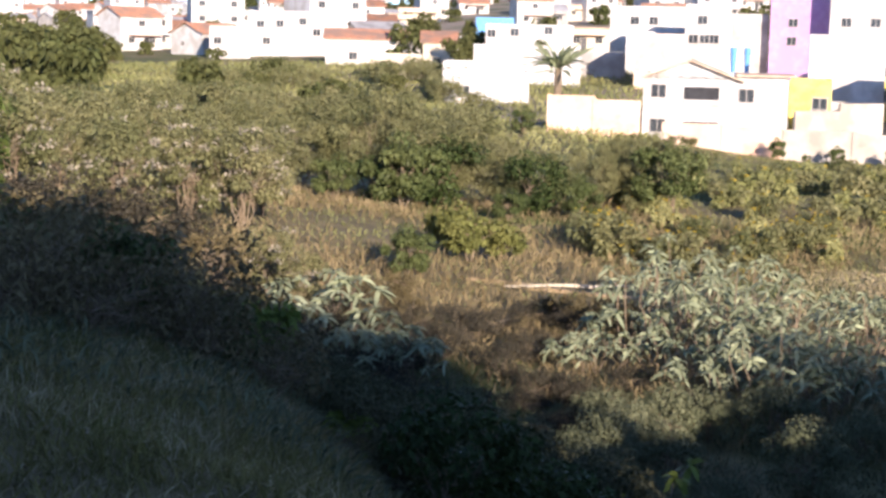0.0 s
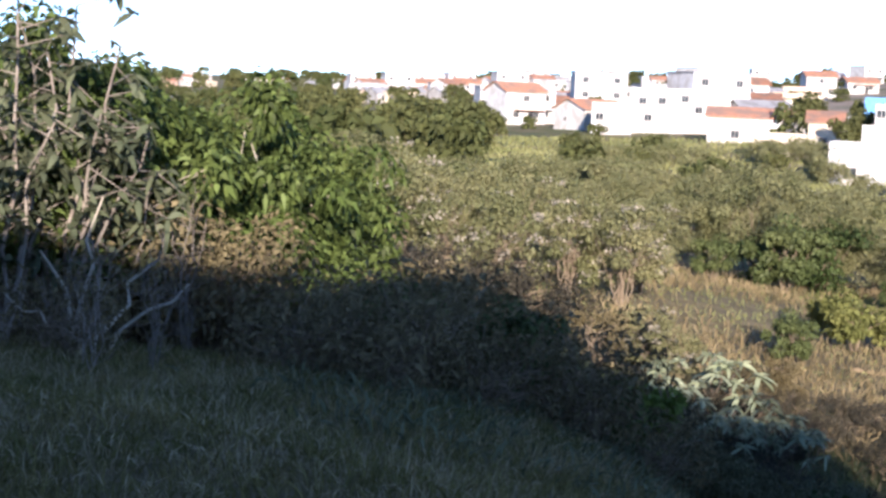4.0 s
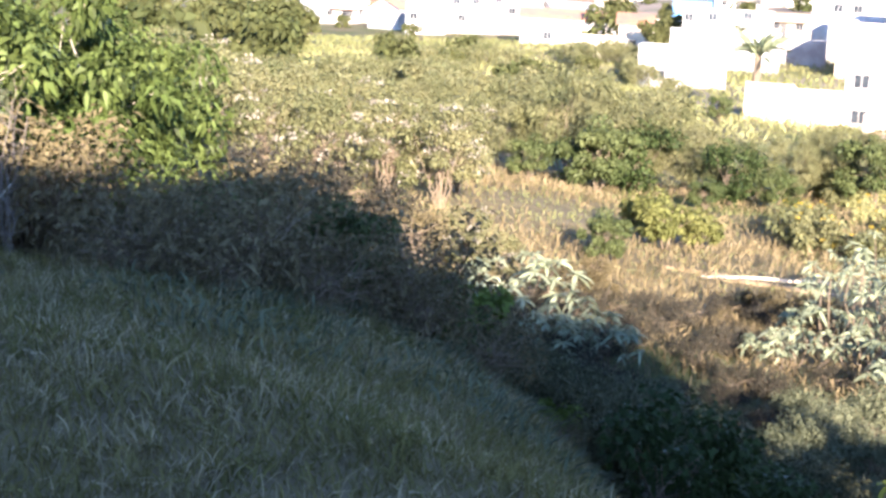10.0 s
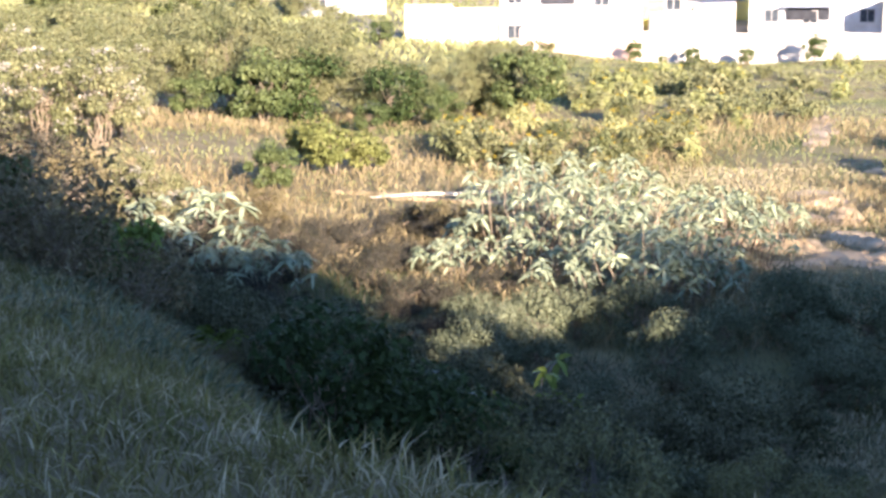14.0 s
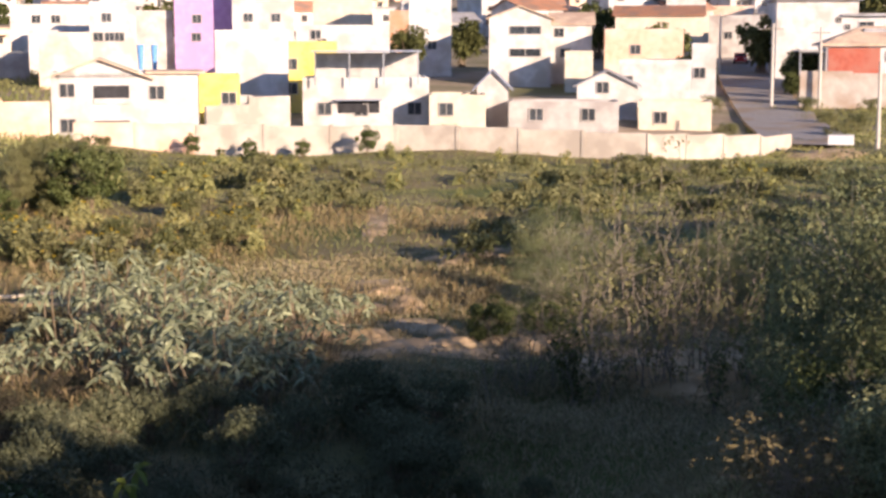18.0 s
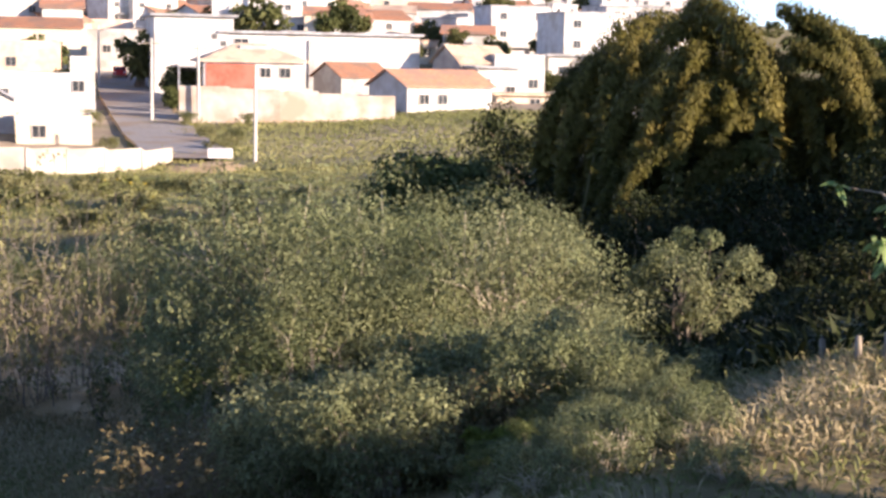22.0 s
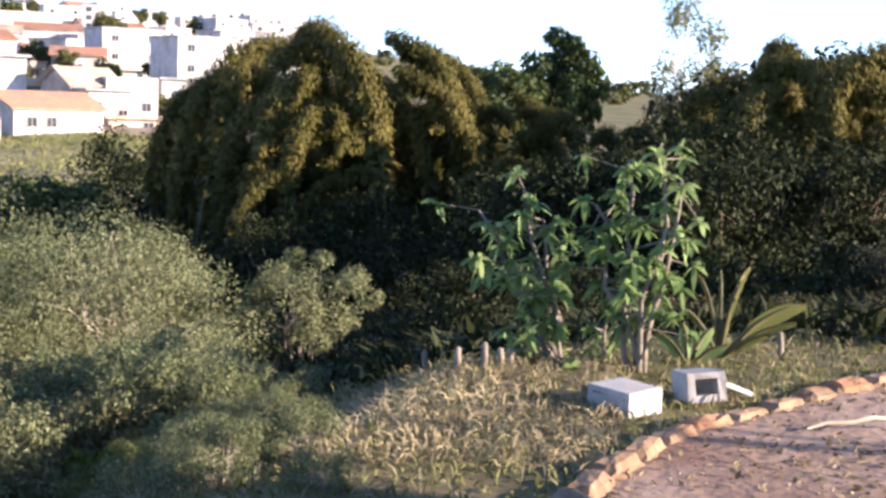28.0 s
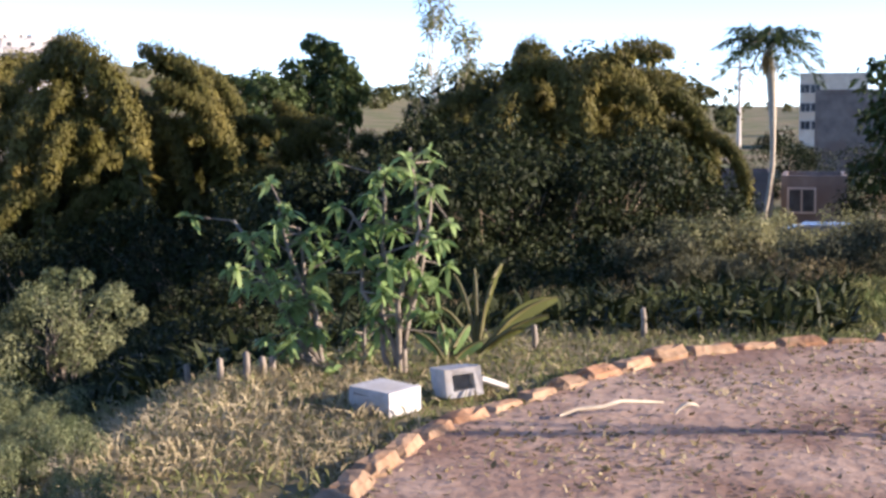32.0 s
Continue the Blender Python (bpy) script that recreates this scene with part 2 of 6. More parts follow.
M_CARBLUE = tag_material("blue_grey_car_paint", (0.12, 0.14, 0.19), (0.15, 0.17, 0.22), 0.25, 3.0, 0.0, 0.0)
M_BLOCK = tag_material("concrete_block", (0.40, 0.40, 0.39), (0.54, 0.54, 0.53), 0.9, 30.0, 0.004, 0.06, stain=(0.40, 0.38, 0.35), stain_scale=5)
M_PLASTER = tag_material("white_plaster", (0.52, 0.51, 0.495), (0.66, 0.645, 0.625), 0.9, 1.5, 0.01, 0.07, stain=(0.46, 0.43, 0.39), stain_scale=0.5)
M_CREAM = tag_material("cream_plaster", (0.58, 0.51, 0.40), (0.70, 0.63, 0.51), 0.9, 1.5, 0.01, 0.06, stain=(0.60, 0.50, 0.38), stain_scale=0.5)
M_GREY = tag_material("grey_render", (0.40, 0.38, 0.36), (0.52, 0.50, 0.47), 0.9, 1.5, 0.01, 0.1, stain=(0.34, 0.31, 0.29), stain_scale=0.5)
M_PINK = tag_material("salmon_plaster", (0.68, 0.42, 0.30), (0.78, 0.54, 0.40), 0.9, 1.5, 0.01, 0.06, stain=(0.72, 0.60, 0.50), stain_scale=0.4)
M_PURPLE = tag_material("lilac_plaster", (0.46, 0.26, 0.50), (0.54, 0.34, 0.58), 0.9, 1.5, 0.01, 0.03, stain=(0.44, 0.28, 0.46), stain_scale=0.5)
M_YELLOW = tag_material("yellow_plaster", (0.74, 0.58, 0.10), (0.82, 0.68, 0.20), 0.9, 1.5, 0.01, 0.03, stain=(0.70, 0.56, 0.20), stain_scale=0.5)
M_BLUE = tag_material("blue_paint", (0.10, 0.30, 0.62), (0.16, 0.40, 0.72), 0.6, 2.0, 0.0, 0.05)
M_REDWALL = tag_material("red_brown_paint", (0.36, 0.09, 0.06), (0.44, 0.13, 0.09), 0.85, 2.0, 0.0, 0.0, stain=(0.40, 0.15, 0.11), stain_scale=0.7)
M_BRICK = tag_material("raw_brick", (0.44, 0.22, 0.13), (0.56, 0.32, 0.20), 0.9, 4.0, 0.02, 0.1, stain=(0.48, 0.34, 0.26), stain_scale=0.6)
M_TILE = tag_material("clay_roof_tile", (0.40, 0.18, 0.10), (0.52, 0.27, 0.17), 0.85, 3.0, 0.03, 0.25, stain=(0.30, 0.19, 0.14), stain_scale=0.5)
M_TILE_PALE = tag_material("weathered_roof_tile", (0.52, 0.38, 0.27), (0.66, 0.52, 0.38), 0.85, 3.0, 0.03, 0.15, stain=(0.46, 0.32, 0.24), stain_scale=0.5)
M_FIBRE = tag_material("fibre_cement_roof", (0.34, 0.34, 0.35), (0.46, 0.46, 0.47), 0.8, 2.0, 0.01, 0.15, stain=(0.28, 0.27, 0.27), stain_scale=0.6)
M_CANOPY = tag_material("blue_grey_sheet_metal", (0.24, 0.27, 0.34), (0.32, 0.35, 0.42), 0.5, 2.0, 0.0, 0.05, metal=0.2)
# near-black for doors, and for sheets that stand in for shade in openings
M_DARK = tag_material("opening_shade_and_door", (0.02, 0.02, 0.022), (0.04, 0.04, 0.045), 0.4, 2.0, 0.0, 0.1)
M_GLASS = tag_material("window_glass", (0.03, 0.035, 0.04), (0.06, 0.07, 0.08), 0.12, 2.0, 0.0, 0.3)
M_FRAME = tag_material("window_frame_paint", (0.36, 0.33, 0.30), (0.46, 0.43, 0.40), 0.6, 4.0, 0.0, 0.15)
M_WALL_OLD = tag_material("old_garden_wall", (0.44, 0.39, 0.33), (0.56, 0.50, 0.43), 0.95, 1.2, 0.01, 0, stain=(0.36, 0.32, 0.27), stain_scale=0.45)
M_WALL_TAN = tag_material("chalky_garden_wall", (0.50, 0.44, 0.38), (0.64, 0.575, 0.50), 0.95, 1.2, 0.01, 0, stain=(0.44, 0.33, 0.25), stain_scale=0.35)
M_POLE = tag_material("concrete_pole", (0.50, 0.46, 0.40), (0.60, 0.56, 0.50), 0.9, 6.0, 0.0, 0.05)
M_STEEL = tag_material("grey_steel", (0.25, 0.26, 0.28), (0.35, 0.36, 0.38), 0.5, 6.0, 0.0, 0.1, metal=0.5)
M_CARRED = tag_material("red_car_paint", (0.50, 0.03, 0.03), (0.58, 0.05, 0.05), 0.25, 3.0, 0.0, 0.0)
M_RUBBER = tag_material("tyre_rubber", (0.02, 0.02, 0.02), (0.04, 0.04, 0.04), 0.9, 9.0, 0.0, 0.0)
M_WHITE = tag_material("white_paint", (0.74, 0.74, 0.74), (0.82, 0.82, 0.82), 0.7, 9.0, 0.0, 0.0)
M_WOOD = tag_material("grey_post_wood", (0.17, 0.14, 0.11), (0.30, 0.26, 0.21), 0.9, 12.0, 0.01, 0.15)
M_STRAW = tag_material("dry_stick", (0.52, 0.44, 0.32), (0.66, 0.58, 0.45), 0.85, 12.0, 0.0, 0.1)
M_BARK = tag_material("shrub_bark", (0.15, 0.11, 0.07), (0.28, 0.22, 0.15), 0.9, 9.0, 0.01, 0.15)
M_PALEBARK = tag_material("pale_bark", (0.36, 0.31, 0.23), (0.50, 0.44, 0.34), 0.9, 9.0, 0.01, 0.12)
M_CULM = tag_material("bamboo_culm", (0.11, 0.10, 0.04), (0.19, 0.17, 0.07), 0.5, 9.0, 0.0, 0.2)
L_GRASS = leaf_material("verge_grass", (0.115, 0.12, 0.034), (0.245, 0.205, 0.082), 0.4, 0.2, 0.7, 1.2)
L_DRY = leaf_material("straw_grass", (0.30, 0.25, 0.14), (0.44, 0.37, 0.23), 0.35, 0.2, 0.7, 0.35)
L_FIELD = leaf_material("field_grass", (0.175, 0.195, 0.066), (0.35, 0.335, 0.145), 0.35, 0.2, 0.7, 0.10)
L_OLIVE = leaf_material("olive_leaves", (0.125, 0.138, 0.056), (0.26, 0.245, 0.118), 0.4, 0.28, 0.6, 0.5)
L_GREEN = leaf_material("green_leaves", (0.065, 0.09, 0.03), (0.14, 0.16, 0.06), 0.45, 0.25, 0.5, 0.5)
L_LIME = leaf_material("lime_leaves", (0.13, 0.18, 0.035), (0.21, 0.26, 0.06), 0.3, 0.35, 0.5, 0.8)
L_SILVER = leaf_material("silver_leaves", (0.19, 0.225, 0.13), (0.37, 0.40, 0.25), 0.35, 0.15, 0.7, 1.0)
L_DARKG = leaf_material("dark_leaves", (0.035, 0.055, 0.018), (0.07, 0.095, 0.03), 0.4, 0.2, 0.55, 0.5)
L_BROWN = leaf_material("withered_leaves", (0.12, 0.095, 0.045), (0.23, 0.19, 0.10), 0.35, 0.2, 0.7, 0.6)
L_BAMBOO = leaf_material("bamboo_leaves", (0.055, 0.06, 0.014), (0.17, 0.142, 0.038), 0.35, 0.08, 0.55, 0.5)
L_TOBACCO = leaf_material("broad_leaves", (0.17, 0.27, 0.09), (0.32, 0.43, 0.17), 0.3, 0.4, 0.5, 1.2)
L_FLOWER = leaf_material("seed_heads", (0.31, 0.275, 0.205), (0.47, 0.42, 0.33), 0.25, 0.2, 0.8, 2.0)
L_YFLOWER = leaf_material("yellow_blossom", (0.55, 0.38, 0.03), (0.68, 0.50, 0.06), 0.25, 0.2, 0.8, 2.0)
L_FAR = leaf_material("far_foliage", (0.06, 0.075, 0.025), (0.12, 0.12, 0.045), 0.35, 0.15, 0.7, 0.05)
L_YELLOWG = leaf_material("yellow_green_leaves", (0.15, 0.165, 0.05), (0.25, 0.25, 0.08), 0.3, 0.3, 0.6, 0.8)
L_LEFT = leaf_material("fresh_green_leaves", (0.055, 0.085, 0.022), (0.14, 0.18, 0.05), 0.6, 0.3, 0.5, 0.7)
# near-black leaf colour that carries the shade under the bamboo
L_SHADE = leaf_material("shade_toned_leaves", (0.013, 0.019, 0.007), (0.032, 0.041, 0.013), 0.4, 0.1, 0.6, 0.5)
L_BRUSH = leaf_material("brown_brush_grass", (0.17, 0.13, 0.065), (0.33, 0.26, 0.14), 0.4, 0.15, 0.8, 0.3)
L_VERGE = leaf_material("kerb_grass", (0.10, 0.13, 0.04), (0.23, 0.22, 0.09), 0.4, 0.2, 0.7, 1.5)
L_DULL = leaf_material("dull_shrub_leaves", (0.06, 0.065, 0.035), (0.12, 0.115, 0.065), 0.4, 0.2, 0.7, 0.6)
L_SAGE = leaf_material("grey_green_scrub_leaves", (0.10, 0.115, 0.062), (0.19, 0.20, 0.115), 0.4, 0.2, 0.7, 0.6)
L_GREYLEAF = leaf_material("drooping_grey_leaves", (0.07, 0.085, 0.048), (0.16, 0.175, 0.10), 0.5, 0.25, 0.55, 0.7)
L_HEDGE = leaf_material("dull_hedge_leaves", (0.075, 0.08, 0.04), (0.15, 0.145, 0.08), 0.45, 0.2, 0.7, 0.6)
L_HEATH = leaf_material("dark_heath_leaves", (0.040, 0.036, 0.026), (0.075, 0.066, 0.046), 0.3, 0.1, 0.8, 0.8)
L_FINE = leaf_material("fine_olive_leaves", (0.115, 0.145, 0.062), (0.25, 0.262, 0.135), 0.45, 0.35, 0.6, 0.6)

# ---- ground ----
def polar_sheet(bearings, radii, lift=0.0):
    bb, rr = np.meshgrid(np.radians(bearings), radii)
    x, y = rr * np.sin(bb), rr * np.cos(bb)
    v = np.stack([x, y, ground(x, y) + lift], -1).reshape(-1, 3)
    n, m = len(radii), len(bearings)
    i, j = np.arange(n - 1)[:, None] * m, np.arange(m - 1)[None]
    f = np.stack([i + j, i + m + j, i + m + j + 1, i + j + 1], -1).reshape(-1, 4)
    return v, f


radii = np.concatenate([[0.0], np.geomspace(0.8, 4800, 230)])
bearings = np.concatenate([np.linspace(-180, -36, 37), np.linspace(-35.5, 90, 252), np.linspace(92, 180, 30)])
land = put("ground", mesh_from("ground", *polar_sheet(bearings, radii), M_SOIL, True))
tagged(land, "dry grassy valley ground rising to a hill", "ground", kind="structure")


PATCHES = []


def patch(name, label, bearing, reach, wide, deep, material, lift=0.03, turn=0.0, kind="structure", seed=1):
    """An irregular patch that lies on the ground."""
    r = np.random.default_rng(seed)
    cx, cy, _ = spot(bearing, reach)
    k, rings = 36, 5
    PATCHES.append((cx, cy, wide / 2, deep / 2, radians(bearing + turn)))
    a = np.arange(k) * 2 * np.pi / k
    out = 1 + 0.22 * np.sin(2 * a + r.uniform(0, 6)) + 0.16 * np.sin(5 * a + r.uniform(0, 6)) + 0.10 * r.normal(size=k)
    v, f = [], []
    th = radians(bearing + turn)
    for q in range(rings + 1):
        s = q / rings
        u, w = np.cos(a) * out * wide / 2 * s, np.sin(a) * out * deep / 2 * s
        x = cx + u * math.cos(th) + w * math.sin(th)
        y = cy - u * math.sin(th) + w * math.cos(th)
        v.append(np.stack([x, y, ground(x, y) + lift * (1 - 1.6 * s ** 4)], -1))
    for q in range(rings):
        for i in range(k):
            f.append((q * k + i, (q + 1) * k + i, (q + 1) * k + (i + 1) % k, q * k + (i + 1) % k))
    return tagged(put(name, mesh_from(name, np.concatenate(v), f, material, True)), label, "soil", kind=kind)


patch("bare_soil", "bare orange earth bank in the field", 22.9, 49, 3.6, 1.5, M_DIRT, 0.12, seed=2)
patch("bare_soil", "pale bare earth track through the grass", 19.3, 59, 1.2, 15, M_DIRT, 0.06, seed=3)
patch("bare_soil", "earth path under the small tree", 56.5, 20, 4, 2.2, M_DIRT, 0.08, seed=9)
patch("bare_soil", "straw coloured trail on the slope", -15.6, 31, 9, 3.0, M_TRAIL, 0.06, seed=10)
patch("bare_soil", "sunlit earth strip on the valley floor", 4.4, 39.5, 4.4, 1.0, M_DIRT, 0.08, seed=8)
patch("bare_soil", "sandy earth clearing among thin shrubs", 30.8, 30.5, 6, 6.0, M_DIRT, 0.08, seed=6)
for k, (pb, pr, pw, pd) in enumerate(((18.3, 38.4, 1.9, 1.5), (19.1, 43.2, 2.4, 3.2), (20.6, 36, 2.0, 1.7), (20.2, 40.3, 1.8, 1.8), (20.4, 32.2, 2.4, 1.3), (18.6, 31.6, 2.2, 1.2), (23.0, 31.9, 2.4, 1.2), (17.2, 35.4, 1.5, 1.6), (26.5, 34.4, 3.4, 1.0), (36.5, 32.8, 3.4, 0.9), (33.4, 33.4, 2.6, 0.9))):
    patch("bare_soil", "small worn patch of sandy earth in rough grass", pb, pr, pw, pd, M_DIRT, 0.07, seed=40 + k)

def mound(label, bearing, reach, wide, deep, high, seed):
    """A low uneven heap of earth."""
    r = np.random.default_rng(seed)
    cx, cy, _ = spot(bearing, reach)
    k, rings = 22, 7
    a = np.arange(k) * 2 * np.pi / k
    out = 1 + 0.2 * np.sin(2 * a + r.uniform(0, 6)) + 0.14 * np.sin(3 * a + r.uniform(0, 6)) + 0.06 * r.normal(size=k)
    v, f = [], []
    for q in range(rings + 1):
        t = q / rings
        x, y = cx + np.cos(a) * out * wide / 2 * t, cy + np.sin(a) * out * deep / 2 * t
        v.append(np.stack([x, y, ground(x, y) - 0.06 + high * (1 - t * t) + 0.03 * r.normal(size=k) * (0 < t < 1)], -1))
    for q in range(rings):
        f += [(q * k + i, (q + 1) * k + i, (q + 1) * k + (i + 1) % k, q * k + (i + 1) % k) for i in range(k)]
    return tagged(put("earth_mound", mesh_from("earth_mound", np.concatenate(v), f, M_DIRT, True)), label, "soil", kind="structure")


heaps = np.random.default_rng(77)
for k, (pb, pr) in enumerate(((20.4, 32.6), (18.8, 33.6), (22.8, 32.8), (18.2, 37.6), (20.4, 38), (19.6, 41.4), (22.4, 48), (23.4, 49.4), (21.4, 35.2), (30.6, 28.6), (32.2, 29.4), (28.8, 30), (25.2, 33), (17.0, 34), (34, 31))):
    mound("low sunlit heap of sandy earth in rough grass", pb, pr, heaps.uniform(1.2, 2.6), heaps.uniform(1.0, 2.0), heaps.uniform(0.22, 0.4), 170 + k)

# the road's turning place, edged by kerb stones
KERB = [(57.0, 3.0), (62.0, 4.6), (64.2, 5.35), (66.2, 6.15), (68.35, 6.95), (70.2, 7.5), (72.2, 7.95), (75.0, 8.77), (77.5, 9.45), (81.8, 10.12), (85.1, 10.48), (90.0, 10.85), (98.0, 11.2)]
kb, kr = np.array(KERB).T
rb = np.linspace(57, 125, 90)
edge_r = np.interp(rb, kb, kr)
v, f = [], []
for s in np.linspace(0.0, 1.0, 14):
    rr = 0.8 + (edge_r - 0.8) * s
    x, y = rr * np.sin(np.radians(rb)), rr * np.cos(np.radians(rb))
    v.append(np.stack([x, y, ground(x, y) + 0.03 + 0.012 * np.sin(x * 3.1) * np.sin(y * 2.7)], -1))
v = np.concatenate(v)
f = [(i * 90 + j, (i + 1) * 90 + j, (i + 1) * 90 + j + 1, i * 90 + j + 1) for i in range(13) for j in range(89)]
tagged(put("road", mesh_from("road", v, f, M_ROAD, True)), "reddish dusty worn asphalt turning place", "road", kind="structure")


def kerb_stone(length):
    bm = box_bm(-length / 2, -0.085, -0.14, length / 2, 0.09, 0.07, 0.045)
    bmesh.ops.subdivide_edges(bm, edges=bm.edges[:], cuts=1, use_grid_fill=True)
    for q in bm.verts:
        q.co += Vector(rng.normal(size=3) * 0.006)
    return bm


kerb = tagged(new("kerb"), "earth-stained concrete kerb stones along the road", "kerb", kind="structure")
step, at_s = 0.0, []
kx, ky = kr * np.sin(np.radians(kb)), kr * np.cos(np.radians(kb))
run_s = np.concatenate([[0], np.cumsum(np.hypot(np.diff(kx), np.diff(ky)))])
stones = [kerb_stone(0.365), kerb_stone(0.35), kerb_stone(0.37), kerb_stone(0.34)]
stone_meshes = []
for bm in stones:
    me = bpy.data.meshes.new("kerb_stone")
    bm.to_mesh(me)
    bm.free()
    me.materials.append(M_KERB)
    stone_meshes.append(me)
s = 0.5
while s < run_s[-1] - 0.5:
    x, y = np.interp(s, run_s, kx), np.interp(s, run_s, ky)
    x2, y2 = np.interp(s + 0.25, run_s, kx), np.interp(s + 0.25, run_s, ky)
    x0, y0 = np.interp(s - 0.25, run_s, kx), np.interp(s - 0.25, run_s, ky)
    ob = put("kerb_stone", stone_meshes[rng.integers(4)], kerb)
    ob.matrix_basis = pose(x, y, float(ground(x, y)) + 0.004 + rng.normal() * 0.012, rng.normal() * 2.5, rng.normal() * 2, math.degrees(math.atan2(y2 - y0, x2 - x0)) + rng.normal() * 3.5)
    s += 0.375

# unseen wall added behind the lookout, its outline shaped to keep the bank in shade
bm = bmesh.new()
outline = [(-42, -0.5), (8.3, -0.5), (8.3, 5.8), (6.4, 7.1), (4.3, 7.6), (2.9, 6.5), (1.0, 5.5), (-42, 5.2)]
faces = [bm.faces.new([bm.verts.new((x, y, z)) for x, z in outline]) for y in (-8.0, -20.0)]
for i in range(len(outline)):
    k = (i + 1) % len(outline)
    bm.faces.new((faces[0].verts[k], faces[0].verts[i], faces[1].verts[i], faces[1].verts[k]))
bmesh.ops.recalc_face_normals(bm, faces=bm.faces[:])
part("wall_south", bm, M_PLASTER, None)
tagged(bpy.data.objects["wall_south"], "plain unseen wall added behind the lookout for shade", "wall", kind="structure")
v, f = polar_sheet(np.linspace(-2, 54, 90), np.geomspace(113, 640, 40), 0.06)
tagged(put("town_ground", mesh_from("town_ground", v, f, M_TOWN, True)), "trodden earth and paving between the houses", "ground", kind="structure")

# ---- town ----
def gable_bm(w, d, h, over=0.4, thick=0.12):
    """A pitched roof with its ridge along y; the eaves at z = 0."""
    bm = bmesh.new()
    half = w / 2 + over
    drop = h * over / (w / 2)
    ys = (-d / 2 - over, d / 2 + over)
    prof = [(-half, -drop), (0, h), (half, -drop), (half, -drop + thick), (0, h + thick), (-half, -drop + thick)]
    a, b = ([bm.verts.new((x, y, z)) for x, z in prof] for y in ys)
    for q in range(6):
        bm.faces.new((a[q], a[(q + 1) % 6], b[(q + 1) % 6], b[q]))
    for s in (a, b[::-1]):
        bm.faces.new((s[0], s[1], s[4], s[5]))
        bm.faces.new((s[1], s[2], s[3], s[4]))
    bmesh.ops.recalc_face_normals(bm, faces=bm.faces[:])
    return bm


def hip_bm(w, d, h, over=0.6, thick=0.16):
    """A hipped roof, its ridge along x; the eaves at z = 0."""
    bm = bmesh.new()
    x, y, run = w / 2 + over, d / 2 + over, max(0.3, (w - d) / 2)
    low = [bm.verts.new(p) for p in ((-x, -y, -thick), (x, -y, -thick), (x, y, -thick), (-x, y, -thick))]
    eave = [bm.verts.new(p) for p in ((-x, -y, 0), (x, -y, 0), (x, y, 0), (-x, y, 0))]
    a, b = bm.verts.new((-run, 0, h)), bm.verts.new((run, 0, h))
    bm.faces.new(low[::-1])
    for q in range(4):
        bm.faces.new((low[q], low[(q + 1) % 4], eave[(q + 1) % 4], eave[q]))
    for f in ((eave[0], eave[1], b, a), (eave[1], eave[2], b), (eave[2], eave[3], a, b), (eave[3], eave[0], a)):
        bm.faces.new(f)
    bmesh.ops.recalc_face_normals(bm, faces=bm.faces[:])
    return bm


def body_bm(w, d, z0, h, gable=0.0, along_x=False):
    """A house body with gable ends of that height."""
    bm = bmesh.new()
    if gable and not along_x:
        prof = [(-w / 2, z0), (w / 2, z0), (w / 2, h), (0, h + gable), (-w / 2, h)]
        a, b = ([bm.verts.new((x, y, z)) for x, z in prof] for y in (-d / 2, d / 2))
    elif gable:
        prof = [(-d / 2, z0), (d / 2, z0), (d / 2, h), (0, h + gable), (-d / 2, h)]
        a, b = ([bm.verts.new((x, y, z)) for y, z in prof] for x in (-w / 2, w / 2))
    else:
        prof = [(-w / 2, z0), (w / 2, z0), (w / 2, h), (-w / 2, h)]
        a, b = ([bm.verts.new((x, y, z)) for x, z in prof] for y in (-d / 2, d / 2))
    n = len(a)
    for q in range(n):
        bm.faces.new((a[q], a[(q + 1) % n], b[(q + 1) % n], b[q]))
    bm.faces.new(a[::-1])
    bm.faces.new(b)
    bmesh.ops.recalc_face_normals(bm, faces=bm.faces[:])
    return bm


def window_mesh(w, h):
    bm = bmesh.new()
    for x0, z0, x1, z1 in ((-w / 2, 0, -w / 2 + 0.08, h), (w / 2 - 0.08, 0, w / 2, h), (-w / 2 + 0.08, h - 0.08, w / 2 - 0.08, h), (-w / 2 + 0.08, 0, w / 2 - 0.08, 0.08), (-0.03, 0.08, 0.03, h - 0.08)):
        bmesh.ops.create_cube(bm, size=1, matrix=Matrix.LocRotScale(((x0 + x1) / 2, -0.03, (z0 + z1) / 2), None, (x1 - x0, 0.1, z1 - z0)))
    frame_me = bpy.data.meshes.new("window")
    bm.to_mesh(frame_me)
    bm.free()
    frame_me.materials.append(M_FRAME)
    bm = box_bm(-w / 2 + 0.05, -0.02, 0.05, w / 2 - 0.05, 0.01, h - 0.05)
    pane_me = bpy.data.meshes.new("pane")
    bm.to_mesh(pane_me)
    bm.free()
    pane_me.materials.append(M_GLASS)
    return frame_me, pane_me


WIN = {k: window_mesh(*k) for k in ((1.2, 1.1), (1.7, 1.1), (0.7, 0.7), (3.6, 1.0))}


def add_window(house, x, y, z, kind=(1.2, 1.1), turn=0.0):
    fm, pm = WIN[kind]
    w = put("window", fm, house)
    w.matrix_basis = pose(x, y, z, 0, 0, turn)
    put("pane", pm, w)
    return w


